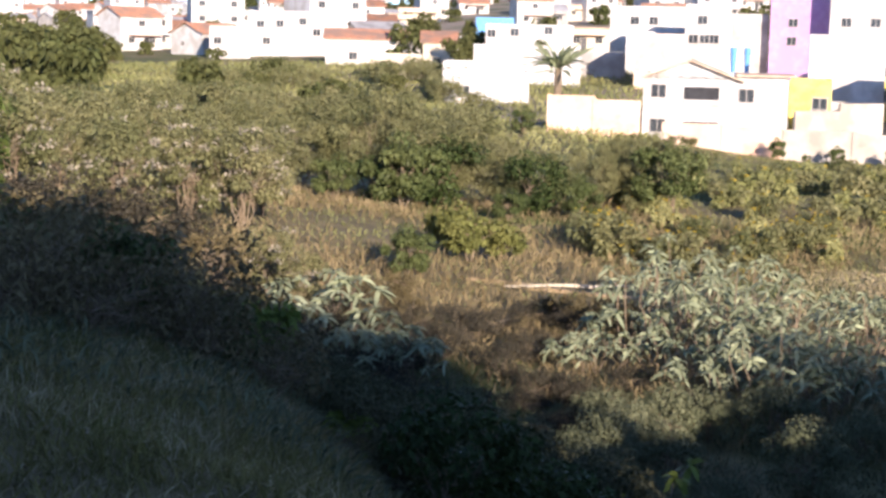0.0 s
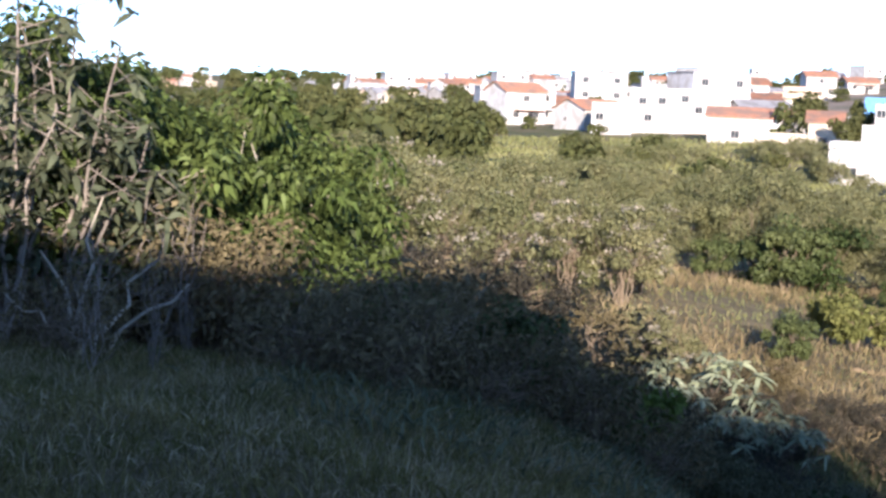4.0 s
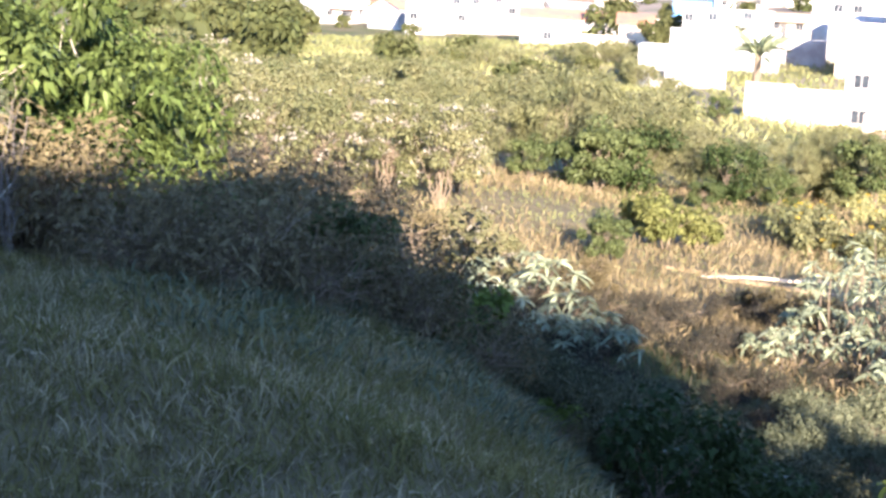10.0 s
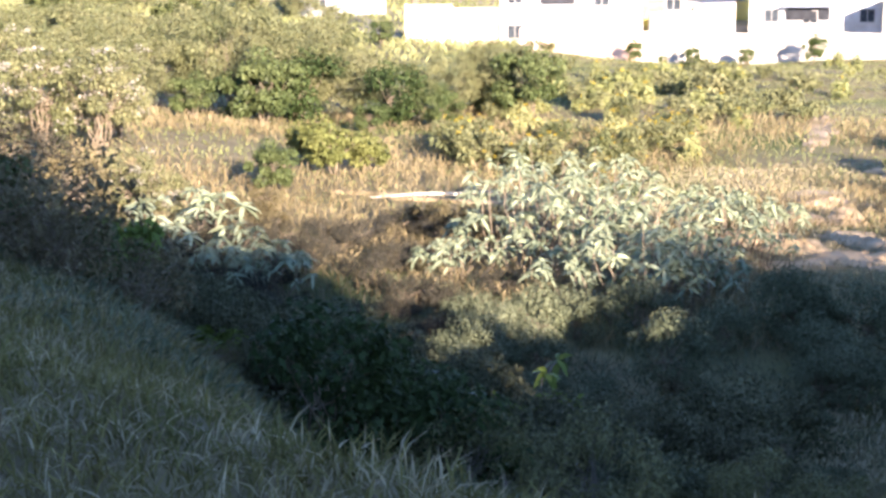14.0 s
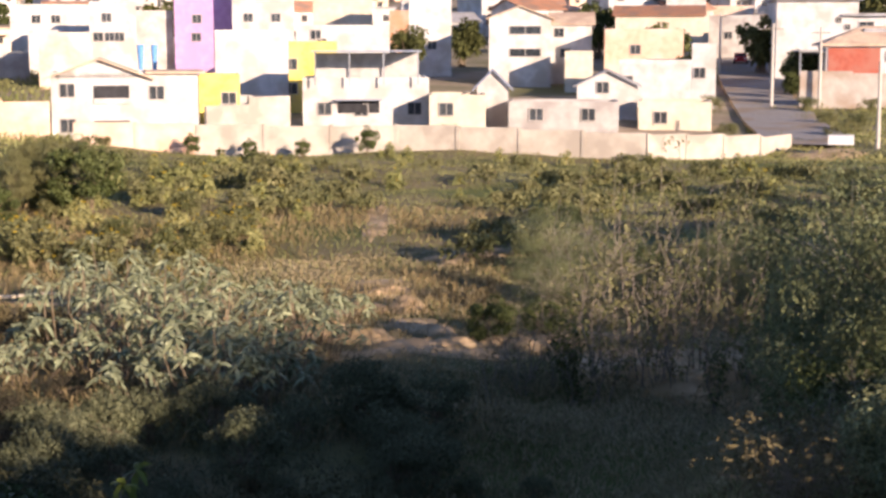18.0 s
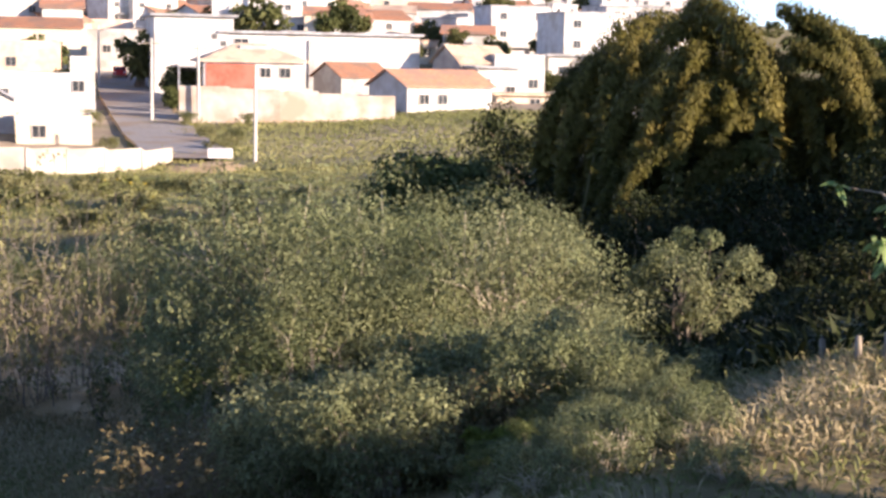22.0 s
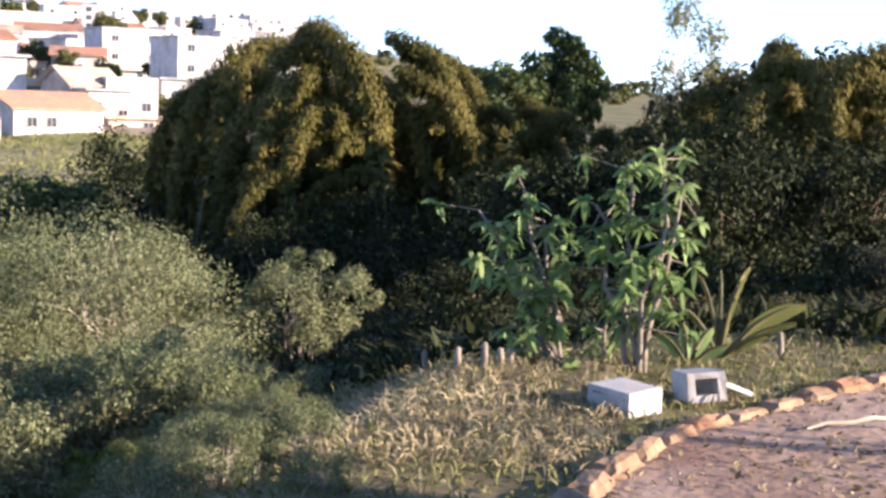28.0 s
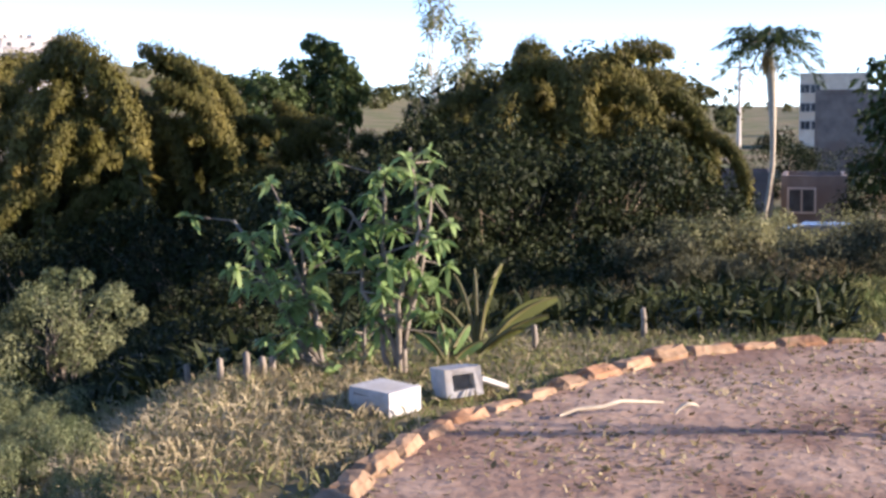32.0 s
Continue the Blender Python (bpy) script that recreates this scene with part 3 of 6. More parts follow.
def house(label, bearing, reach, w, d, top, low, wall, roof="flat", roof_mat=M_FIBRE, turn=0.0, pitch=1.3, windows=(), group=""):
    """A house whose front faces the lookout: top and low are heights above sea level of eaves and foot."""
    a = radians(bearing)
    h = tagged(new("house"), label, "house", group)
    cx, cy = reach * math.sin(a), reach * math.cos(a)
    h.matrix_basis = pose(cx, cy, low, 0, 0, -bearing + turn)
    hh = top - low
    base = min(0, float(ground(cx, cy)) - low) - 1.0
    along = roof == "eaves"
    part("wall", body_bm(w, d, base, hh, pitch if roof in ("gable", "eaves") else 0, along), wall, h)
    if roof == "gable":
        o = part("roof", gable_bm(w, d, pitch), roof_mat, h)
        o.location.z = hh + 0.02
    elif roof == "eaves":
        o = part("roof", gable_bm(d, w, pitch), roof_mat, h)
        o.matrix_basis = pose(0, 0, hh + 0.02, 0, 0, 90)
    elif roof == "hip":
        part("roof", hip_bm(w, d, pitch), roof_mat, h).location.z = hh + 0.18
    elif roof == "slab":
        part("roof", box_bm(-w / 2 - 0.5, -d / 2 - 0.6, hh, w / 2 + 0.5, d / 2 + 0.3, hh + 0.28), roof_mat, h)
    else:
        bm = bmesh.new()
        for x0, y0, x1, y1 in ((-w / 2, -d / 2, w / 2, -d / 2 + 0.2), (-w / 2, d / 2 - 0.2, w / 2, d / 2), (-w / 2, -d / 2 + 0.2, -w / 2 + 0.2, d / 2 - 0.2), (w / 2 - 0.2, -d / 2 + 0.2, w / 2, d / 2 - 0.2)):
            bmesh.ops.create_cube(bm, size=1, matrix=Matrix.LocRotScale(((x0 + x1) / 2, (y0 + y1) / 2, hh + 0.2), None, (x1 - x0, y1 - y0, 0.4)))
        part("parapet", bm, wall, h)
        bm = box_bm(-w / 2 + 0.2, -d / 2 + 0.2, hh, w / 2 - 0.2, d / 2 - 0.2, hh + 0.08)
        part("roof", bm, roof_mat, h)
    for x, z, *k in windows:
        add_window(h, x, -d / 2 - 0.02, z, k[0] if k else (1.2, 1.1))
    return h

house("cream house with a flat roof", -1.90, 174.5, 5.8, 9, -0.2, -5.6, M_CREAM, "flat", M_FIBRE, windows=[(-1.6, 3.7)])
house("low white house with a grey flat roof", 1.49, 142.0, 7.8, 8, -1.3, -5.0, M_PLASTER, "flat", M_FIBRE, windows=[(-2.0, 1.7)])
house("white house with small windows behind a palm", 3.00, 169.5, 11.5, 9, 1.1, -1.9, M_PLASTER, "flat", M_FIBRE, windows=[(-4.8, 0.3), (-3.4, 0.3)])
house("long white house on the slope", 3.07, 210.0, 11.7, 10, 3.8, 1.1, M_PLASTER, "flat", M_FIBRE, windows=[(-5.1, 1.3), (-2.0, 1.5), (2.5, 1.8)])
house("white two-storey house with a pale tiled gable", 10.01, 120.5, 10.7, 9, -0.7, -5.7, M_PLASTER, "flat", M_TILE_PALE, windows=[(-4.2, 3.5), (2.3, 3.3), (-4.2, 0.9)])
house("yellow annex beside the white house", 13.44, 122.5, 3.1, 7, -1.0, -5.2, M_YELLOW, "flat", M_TILE_PALE, windows=[(0.7, 2.2), (0.6, 1.3)])
house("tall blank white house wall", 14.65, 142.0, 6.5, 8, 2.6, -4.8, M_PLASTER, "flat", M_FIBRE, windows=[])
house("yellow house beside a blank white wall", 16.91, 144.0, 4.4, 8, 1.6, -4.6, M_YELLOW, "flat", M_FIBRE, windows=[(-2.0, 4.0), (-2.0, 1.8)])
house("lilac painted apartment house block", 12.91, 195.0, 7.0, 10, 9.7, -0.6, M_PURPLE, "flat", M_FIBRE, windows=[(-0.8, 4.9), (-0.9, 2.7)])
house("white apartment house with small windows", 15.10, 190.5, 7.4, 9, 10.2, -0.6, M_PLASTER, "flat", M_FIBRE, windows=[(-1.8, 5.0), (1.5, 5.0), (1.5, 2.7), (-1.9, 2.7)])
house("unpainted grey rendered house block", 11.11, 196.5, 4.6, 9, 5.5, -0.6, M_GREY, "flat", M_FIBRE, windows=[])
house("white house with dark windows", 9.64, 186.5, 5.3, 9, 6.3, -0.5, M_PLASTER, "flat", M_FIBRE, windows=[(-0.7, 4.8), (-0.4, 2.6), (-1.7, 2.6), (0.7, 2.6)])
house("white house with two windows", 7.43, 204.5, 9.7, 9, 6.4, -0.6, M_PLASTER, "flat", M_FIBRE, windows=[(-1.7, 5.0), (0.7, 5.0), (2.0, 1.6)])
house("low salmon house behind the white house", 7.94, 169.5, 5.5, 9, 2.6, -1.4, M_PINK, "flat", M_TILE_PALE, windows=[])
house("low white house under a steel canopy", 18.87, 130.5, 10.4, 9, -1.4, -5.0, M_PLASTER, "flat", M_FIBRE, windows=[(-3.4, 0.9), (4.0, 0.9), (-0.4, 0.8)])
house("white house with a shaded terrace", 18.03, 169.5, 10.0, 9, 3.4, -0.9, M_PLASTER, "flat", M_FIBRE, windows=[(-2.9, 3.1), (-2.3, 2.2)])
house("cream house with a dark open floor", 18.04, 209.5, 7.9, 9, 8.1, 3.7, M_CREAM, "flat", M_FIBRE, windows=[])
house("tall plain white house", 21.29, 189.5, 5.1, 9, 8.8, -2.6, M_PLASTER, "flat", M_FIBRE, windows=[(0.2, 3.7)])
house("white three-storey house with balconies", 24.63, 177.0, 6.9, 10, 4.6, -2.9, M_PLASTER, "gable", M_TILE_PALE, windows=[(0.6, 5.7, (3.6, 1.0)), (0.6, 3.2, (3.6, 1.0))])
house("white house wing with narrow windows", 26.54, 180.5, 4.7, 9, 4.0, -1.8, M_PLASTER, "eaves", M_TILE_PALE, windows=[(-1.4, 4.3), (-0.7, 2.0)])
house("salmon coloured raw brick house", 29.22, 174.5, 8.6, 9, 3.0, -0.7, M_PINK, "flat", M_TILE, windows=[(-0.9, 1.3)])
house("cream house under a red tile roof", 29.77, 209.5, 11.5, 9, 5.5, 2.9, M_CREAM, "eaves", M_TILE, windows=[])
house("small white gabled house behind the wall", 27.89, 142.0, 5.4, 8, -2.0, -5.1, M_PLASTER, "gable", M_FIBRE, windows=[(-0.4, 2.4)])
house("white low house near the street", 29.92, 154.5, 8.4, 9, -0.2, -5.1, M_PLASTER, "flat", M_FIBRE, windows=[(-3.4, 2.7)])
house("low grey sheds behind the garden wall", 26.27, 127.0, 8.9, 6, -3.3, -4.9, M_GREY, "flat", M_FIBRE, windows=[(2.0, 0.4), (-2.2, 0.4)])
house("white house at the street corner", 35.27, 190.0, 8.0, 10, 5.7, 0.1, M_PLASTER, "flat", M_FIBRE, windows=[(-2.4, 3.4)])
house("large plain white warehouse front with a dark roof line", 35.25, 188.0, 9.2, 12, 6.7, -1.1, M_PLASTER, "slab", M_FIBRE, turn=6, windows=[(3.4, 4.4, (0.7, 0.7)), (2.4, 5.2, (0.7, 0.7))])
house("long white warehouse with a grey roof edge", 40.0, 190.0, 23.4, 14, 4.9, -1.4, M_PLASTER, "slab", M_FIBRE, turn=4, windows=[(-9.5, 4.6, (1.7, 1.1))])
house("white house with a red front and tiled roof", 37.45, 167.0, 10.6, 8, 1.5, -1.6, M_PLASTER, "hip", M_TILE_PALE, turn=8, pitch=1.9, windows=[(1.2, 1.5), (3.3, 1.5)])
# the gable's shade is put into the grey wall colour
house("small gabled house with shade-grey walls and an orange roof", 41.25, 172.0, 6.6, 5.4, 0.2, -2.4, M_GREY, "eaves", M_TILE, turn=36, pitch=1.4, windows=[(1.2, 0.9, (0.7, 0.7))])
house("white house with an orange tile roof", 44.2, 162.0, 10.2, 8.4, -0.6, -4.5, M_PLASTER, "eaves", M_TILE, turn=30, pitch=1.6, windows=[(-3.1, 2.0), (-0.9, 2.0)])
# grey walls instead of white, to colour in the shaded gable
house("white house with gable shade as grey walls and pale roof", 45.7, 184.0, 7.0, 6.0, 2.0, -1.6, M_GREY, "eaves", M_TILE_PALE, turn=34, pitch=1.9, windows=[(0.8, 1.2)])
house("white house with a dark shaded side", 47.2, 186.0, 6.2, 8, 2.6, -2.6, M_PLASTER, "flat", M_FIBRE, turn=16, windows=[(-1.6, 3.4, (0.7, 0.7)), (1.7, 1.6)])
house("lower white wing with a dark doorway", 46.4, 180.0, 5.0, 6, 1.3, -2.6, M_PLASTER, "slab", M_FIBRE, turn=20, windows=[(1.6, 0.8), (-1.2, 2.1, (0.7, 0.7))])
house("white house with a wide dark window", 49.3, 190.0, 7.6, 8, 2.9, -2.2, M_PLASTER, "slab", M_FIBRE, turn=20, windows=[(-0.8, 2.9, (3.6, 1.0)), (2.6, 0.9)])
house("low row of cream outbuildings", 48.3, 172.0, 10.6, 5, -1.6, -3.6, M_CREAM, "slab", M_TILE_PALE, turn=12, windows=[(-3.6, 0.7, (0.7, 0.7)), (-1.0, 0.6), (2.2, 0.7, (0.7, 0.7)), (4.2, 0.6)])
house("white stepped four-storey house", 38.0, 268.0, 9.0, 10, 11.9, 5.1, M_PLASTER, "flat", M_FIBRE, turn=18, windows=[(2.6, 5.2), (2.6, 3.2), (2.6, 1.2), (-1.3, 3.2), (-2.8, 5.2, (0.7, 0.7))])
house("grey-shaded wing with steel drainpipes", 39.9, 262.0, 5.0, 8, 9.0, 5.0, M_GREY, "slab", M_FIBRE, turn=18, windows=[(-1.2, 2.0), (1.1, 2.0)])
house("white house with a blue canopy roof", 38.61, 335.0, 9.5, 10, 20.3, 14.9, M_PLASTER, "flat", M_CANOPY, windows=[])
house("white house with stepped roofs", 36.65, 244.5, 4.7, 9, 11.8, 6.5, M_PLASTER, "flat", M_FIBRE, windows=[(1.0, 0.8)])
house("narrow white tower house", 46.22, 335.0, 6.1, 10, 18.6, 10.8, M_PLASTER, "flat", M_FIBRE, windows=[(-1.6, 6.7), (-1.6, 5.0), (-1.6, 3.3)])
house("cream house with a long flat roof", 43.16, 335.5, 14.6, 11, 16.6, 12.6, M_CREAM, "flat", M_FIBRE, windows=[(-3.6, 1.3)])
house("white house with a red roof edge", 44.53, 295.0, 11.8, 10, 12.0, 7.5, M_PLASTER, "eaves", M_TILE, windows=[])
house("white house on the hill top", 50.92, 394.5, 6.4, 9, 15.0, 10.3, M_PLASTER, "flat", M_FIBRE, windows=[(-1.8, 2.7)])
house("low cream outbuilding behind the garden wall", 22.30, 125.5, 4.5, 7, -2.7, -4.1, M_CREAM, "flat", M_FIBRE, windows=[(-0.9, 0.1)])
house("small shed with a blue-grey roof", 23.62, 131.0, 2.6, 6, -1.8, -4.1, M_GREY, "gable", M_CANOPY, windows=[])
house("low cream house above a garden", 26.83, 168.5, 3.0, 7, 0.6, -1.5, M_CREAM, "flat", M_TILE_PALE, windows=[])
house("low cream house with a tiled porch", 30.40, 133.5, 6.1, 7, -3.5, -5.4, M_CREAM, "flat", M_TILE, windows=[(-1.2, 0.4)])
house("grey house along the street", 32.50, 219.5, 6.9, 9, 5.3, -0.9, M_GREY, "flat", M_FIBRE, windows=[(-0.8, 3.3), (1.5, 3.3)])
house("white house under a tile roof up the slope", 30.74, 239.5, 5.9, 9, 9.0, 3.9, M_PLASTER, "eaves", M_TILE, windows=[(-0.4, 1.1)])
house("raw brick house on the slope", 20.19, 229.0, 3.3, 8, 6.3, -1.0, M_BRICK, "flat", M_FIBRE, windows=[])
house("grey house behind the palm", 5.77, 182.0, 5.5, 8, 0.5, -4.7, M_GREY, "flat", M_FIBRE, windows=[(0.2, 1.7)])
house("narrow white house with a water pipe", 7.18, 194.0, 3.5, 8, 3.1, -3.1, M_PLASTER, "flat", M_FIBRE, windows=[])
house("cream house with a pale tiled roof", -0.29, 194.0, 4.0, 8, 1.6, -3.1, M_CREAM, "eaves", M_TILE, windows=[(-0.3, 1.8)])
house("white house at the street's edge", 31.43, 154.0, 2.3, 8, 1.4, -4.0, M_PLASTER, "flat", M_FIBRE, windows=[(-0.4, 2.4)])
house("cream house up the street", 31.02, 234.0, 4.7, 8, 6.2, -0.4, M_CREAM, "flat", M_TILE, windows=[(-0.4, 4.3)])
house("salmon house up the street", 32.41, 264.0, 7.2, 8, 7.7, -1.6, M_PINK, "flat", M_TILE, windows=[(-0.9, 6.0), (1.3, 3.2)])
house("grey house beside the street", 33.61, 219.0, 3.0, 8, 4.4, -1.4, M_GREY, "flat", M_FIBRE, windows=[])
house("cream house behind a large tree", 40.58, 254.5, 9.6, 9, 9.4, 6.3, M_CREAM, "eaves", M_TILE, windows=[])
house("white house with pale tiles", 42.84, 269.5, 6.8, 9, 10.4, 7.0, M_PLASTER, "eaves", M_TILE_PALE, windows=[(-0.5, 0.9)])
house("white house with an orange roof line", 45.59, 239.5, 7.8, 9, 6.4, 3.4, M_PLASTER, "eaves", M_TILE, windows=[(-1.3, 0.7)])
house("white house with a tiled terrace", 47.81, 304.5, 11.1, 9, 11.6, 7.7, M_PLASTER, "flat", M_TILE, windows=[(-2.2, 1.7), (2.2, 1.6)])
house("white long house near the bamboo", 49.55, 254.5, 9.7, 9, 6.7, 3.5, M_PLASTER, "flat", M_FIBRE, windows=[(-2.1, 1.3), (1.6, 1.3)])
house("white apartment house at the town's edge", -8.06, 229.5, 5.9, 9, 2.9, -3.0, M_PLASTER, "flat", M_FIBRE, windows=[(-1.8, 3.6), (-1.5, 1.7)])
house("white four-storey apartment house", -5.93, 237.0, 11.5, 10, 5.3, -2.1, M_PLASTER, "flat", M_FIBRE, windows=[(-4.1, 5.3), (-1.2, 5.4), (2.2, 5.8), (4.3, 4.2), (-3.2, 2.8)])
house("white house with a red tiled roof", -2.67, 210.0, 13.3, 10, 1.8, -4.5, M_PLASTER, "eaves", M_TILE, windows=[(-3.0, 3.5), (2.9, 3.2)])
house("white house behind the red roof", -3.58, 266.5, 8.0, 9, 5.1, -0.1, M_PLASTER, "flat", M_FIBRE, windows=[(-0.7, 3.2)])
house("cream house with an orange roof", -2.43, 262.0, 4.4, 8, 4.7, 1.4, M_CREAM, "eaves", M_TILE, windows=[])
house("low white house beside bushes", 1.21, 154.5, 7.0, 9, -0.6, -5.3, M_PLASTER, "flat", M_FIBRE, windows=[(-2.2, 3.2)])
house("house with a blue roof terrace", 1.76, 279.5, 6.8, 9, 5.8, 0.3, M_BLUE, "flat", M_FIBRE, windows=[])
house("white house with dark gaps", 1.31, 219.5, 7.4, 9, 2.1, -2.1, M_PLASTER, "flat", M_FIBRE, windows=[(-2.2, 2.5)])
house("salmon house with a tile roof", -11.55, 334.5, 11.5, 9, -0.0, -4.3, M_PINK, "eaves", M_TILE, windows=[(-3.1, 2.4), (0.6, 2.5)])
house("white house at the valley's edge", -9.89, 322.5, 10.2, 9, 1.7, -5.1, M_PLASTER, "flat", M_FIBRE, windows=[(-1.0, 3.5)])
house("four-storey cream apartment block in shade", 82.32, 192.0, 7.8, 14, 5.5, -4.1, M_CREAM, "flat", M_FIBRE, windows=[(-3.3, 7.6), (-2.1, 7.6), (-3.2, 5.4), (-2.0, 5.4), (-3.2, 3.3), (-1.9, 3.3)])
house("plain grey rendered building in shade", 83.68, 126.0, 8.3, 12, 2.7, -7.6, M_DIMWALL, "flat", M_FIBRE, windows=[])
house("pale houses far down the street", 79.10, 305.0, 7.0, 10, -2.5, -8.0, M_CREAM, "flat", M_FIBRE, windows=[(-1.9, 3.2)])
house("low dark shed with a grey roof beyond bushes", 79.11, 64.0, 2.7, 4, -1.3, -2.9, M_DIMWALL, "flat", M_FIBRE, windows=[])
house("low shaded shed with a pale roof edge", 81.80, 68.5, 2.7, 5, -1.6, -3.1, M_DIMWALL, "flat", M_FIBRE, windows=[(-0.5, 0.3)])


def named(label):
    return next(o for o in scene.objects if o.get("label") == label)


# the white house: pale tiled gable, balconies, and the wing beside it
def gabled_front():
    h = named("white two-storey house with a pale tiled gable")
    o = part("roof", gable_bm(7.0, 9, 1.3, 0.5), M_TILE_PALE, h)
    o.matrix_basis = pose(-1.9, 0, 5.0, 0, 0, 0)
    part("gable", body_bm(7.0, 9, 4.9, 5.0, 1.25), M_PLASTER, h).location.x = -1.9
    part("roof", box_bm(1.5, -4.9, 5.25, 5.9, 4.7, 5.42), M_TILE_PALE, h)
    for z in (3.3, 0.7):
        # no recess is cut; a dark sheet stands for the balcony's shade
        bm = box_bm(-2.3, -4.56, z, 0.3, -4.50, z + 1.1)
        part("balcony_opening", bm, M_DARK, h, "dark sheet for the shade in a balcony")
        part("balcony_rail", box_bm(-2.3, -4.66, z - 0.25, 0.3, -4.57, z + 0.15), M_PLASTER, h)


gabled_front()


def wall_run(label, rows, material, height, name="garden_wall", thick=0.25, pillars=True):
    """A garden wall of panels between pillars along bearings, ranges and foot heights."""
    w = tagged(new(name), label, "wall")
    pts = []
    for (b0, r0, z0), (b1, r1, z1) in zip(rows, rows[1:]):
        a0, a1 = radians(b0), radians(b1)
        p0, p1 = np.array([r0 * math.sin(a0), r0 * math.cos(a0), z0]), np.array([r1 * math.sin(a1), r1 * math.cos(a1), z1])
        n = max(1, round(np.linalg.norm(p1 - p0) / 4.0))
        for k in range(n):
            pts.append((p0 + (p1 - p0) * k / n, p0 + (p1 - p0) * (k + 1) / n))
    for p0, p1 in pts:
        ln = float(np.linalg.norm((p1 - p0)[:2]))
        ang = math.degrees(math.atan2(p1[1] - p0[1], p1[0] - p0[0]))
        bm = box_bm(0.0, -thick / 2, -2.5, ln, thick / 2, height + hill_wob(p0))
        part("panel", bm, material, w).matrix_basis = pose(*p0, 0, 0, ang)
        if pillars:
            part("pillar", box_bm(-0.14, -0.2, -2.5, 0.14, 0.2, height + 0.08), material, w).matrix_basis = pose(*p0, 0, 0, ang)
    return w


def hill_wob(p):
    return 0.06 * math.sin(p[0] * 1.7) + 0.04 * math.sin(p[1] * 2.3)


wall_run("salmon garden wall with peeling paint", [(3.9, 110, -4.6), (7.3, 110, -5.0)], M_PINK, 2.6, "garden_wall")
wall_run("stained pale salmon garden wall", [(8.2, 108, -5.7), (12.6, 107, -5.8)], M_PINK, 2.0)
wall_run("long grey stained garden wall along the field", [(12.6, 107, -5.8), (20.0, 108, -5.9), (29.4, 106, -6.4), (33.5, 113, -6.9), (34.6, 118, -7.1)], M_WALL_OLD, 1.9)
wall_run("chalky pale garden wall with earth stains above the field", [(34.9, 150, -3.6), (38.6, 149, -3.9), (42.9, 150, -4.3)], M_WALL_TAN, 2.7, pillars=False)
wall_run("sloping grey ramp wall beside the houses", [(12.9, 116, -3.8), (16.0, 121, -2.6)], M_WALL_OLD, 0.9, pillars=False)

# street that climbs from the field into the town
def street_z(r):
    a = radians(float(np.interp(r, [118, 138, 175, 240], [35.3, 34.3, 33.2, 32.6])))
    return float(ground(r * math.sin(a), r * math.cos(a))) + 0.35


STREET = [(35.3, 118), (34.9, 126), (34.3, 138), (33.7, 155), (33.2, 175), (32.8, 200), (32.6, 240), (32.5, 300), (32.5, 400)]
sv = []
for b, r in STREET:
    z = street_z(r) - 0.5
    for side in (-1, -0.4, 0.4, 1):
        a = radians(b) + side * 3.4 / r
        sv.append((r * math.sin(a), r * math.cos(a), z + 0.5 + 0.06 * (1 - abs(side))))
sf = [(i * 4 + j, i * 4 + j + 1, i * 4 + j + 5, i * 4 + j + 4) for i in range(len(STREET) - 1) for j in range(3)]
tagged(put("street", mesh_from("street", sv, sf, M_STREET, True)), "steep grey street climbing into the town", "road", kind="structure")
bank = [(sv[i * 4 + j][0], sv[i * 4 + j][1], sv[i * 4 + j][2] - (0.02 if k == 0 else 4)) for i in range(len(STREET)) for j in (0, 3) for k in (0, 1)]
bf = [(i * 4 + j, i * 4 + j + 1, i * 4 + j + 5, i * 4 + j + 4) for i in range(len(STREET) - 1) for j in (0, 2)]
tagged(put("street_bank", mesh_from("street_bank", bank, bf, M_DIRT)), "earth shoulder under the street", "ground", kind="structure")


def lamp_post(label, b, r, z, height, arm=True):
    p = tagged(new("utility_pole"), label, "pole")
    a = radians(b)
    p.matrix_basis = pose(r * math.sin(a), r * math.cos(a), z, 0, 0, -b)
    put("post", mesh_from("post", *tubes([([(0, 0, -1), (0, 0, height * 0.5), (0, 0, height)], [0.17, 0.14, 0.1])], 8), M_POLE, True), p)
    if arm:
        part("crossarm", box_bm(-0.9, -0.05, height - 0.6, 0.9, 0.05, height - 0.5), M_WOOD, p)
        for x in (-0.8, 0, 0.8):
            part("insulator", box_bm(x - 0.05, -0.05, height - 0.49, x + 0.05, 0.05, height - 0.3, 0.02), M_WHITE, p)
    return p


lamp_post("pale concrete utility pole in the field", 37.7, 117, -6.6, 7.0, False)
lamp_post("concrete utility pole beside the street", 33.9, 150, -3.8, 7.5)
lamp_post("concrete utility pole up the street", 32.0, 190, -2.4, 8.0)
lamp_post("concrete utility pole near the pale garden wall", 35.6, 149, -3.2, 6.5)
lamp_post("utility pole far behind the bushes", 79.0, 110, -3.4, 8.5)
mast = tagged(new("radio_mast"), "dark lattice mast on the hill top", "mast")
mx, my, mz = spot(42.7, 420)
mast.matrix_basis = pose(mx, my, mz)
for dx, dy in ((-0.8, -0.8), (0.8, -0.8), (-0.8, 0.8), (0.8, 0.8)):
    put("leg", mesh_from("leg", *tubes([([(dx, dy, -1), (dx * 0.6, dy * 0.6, 12), (dx * 0.4, dy * 0.4, 19)], [0.2, 0.15, 0.12])], 4), M_STEEL), mast)
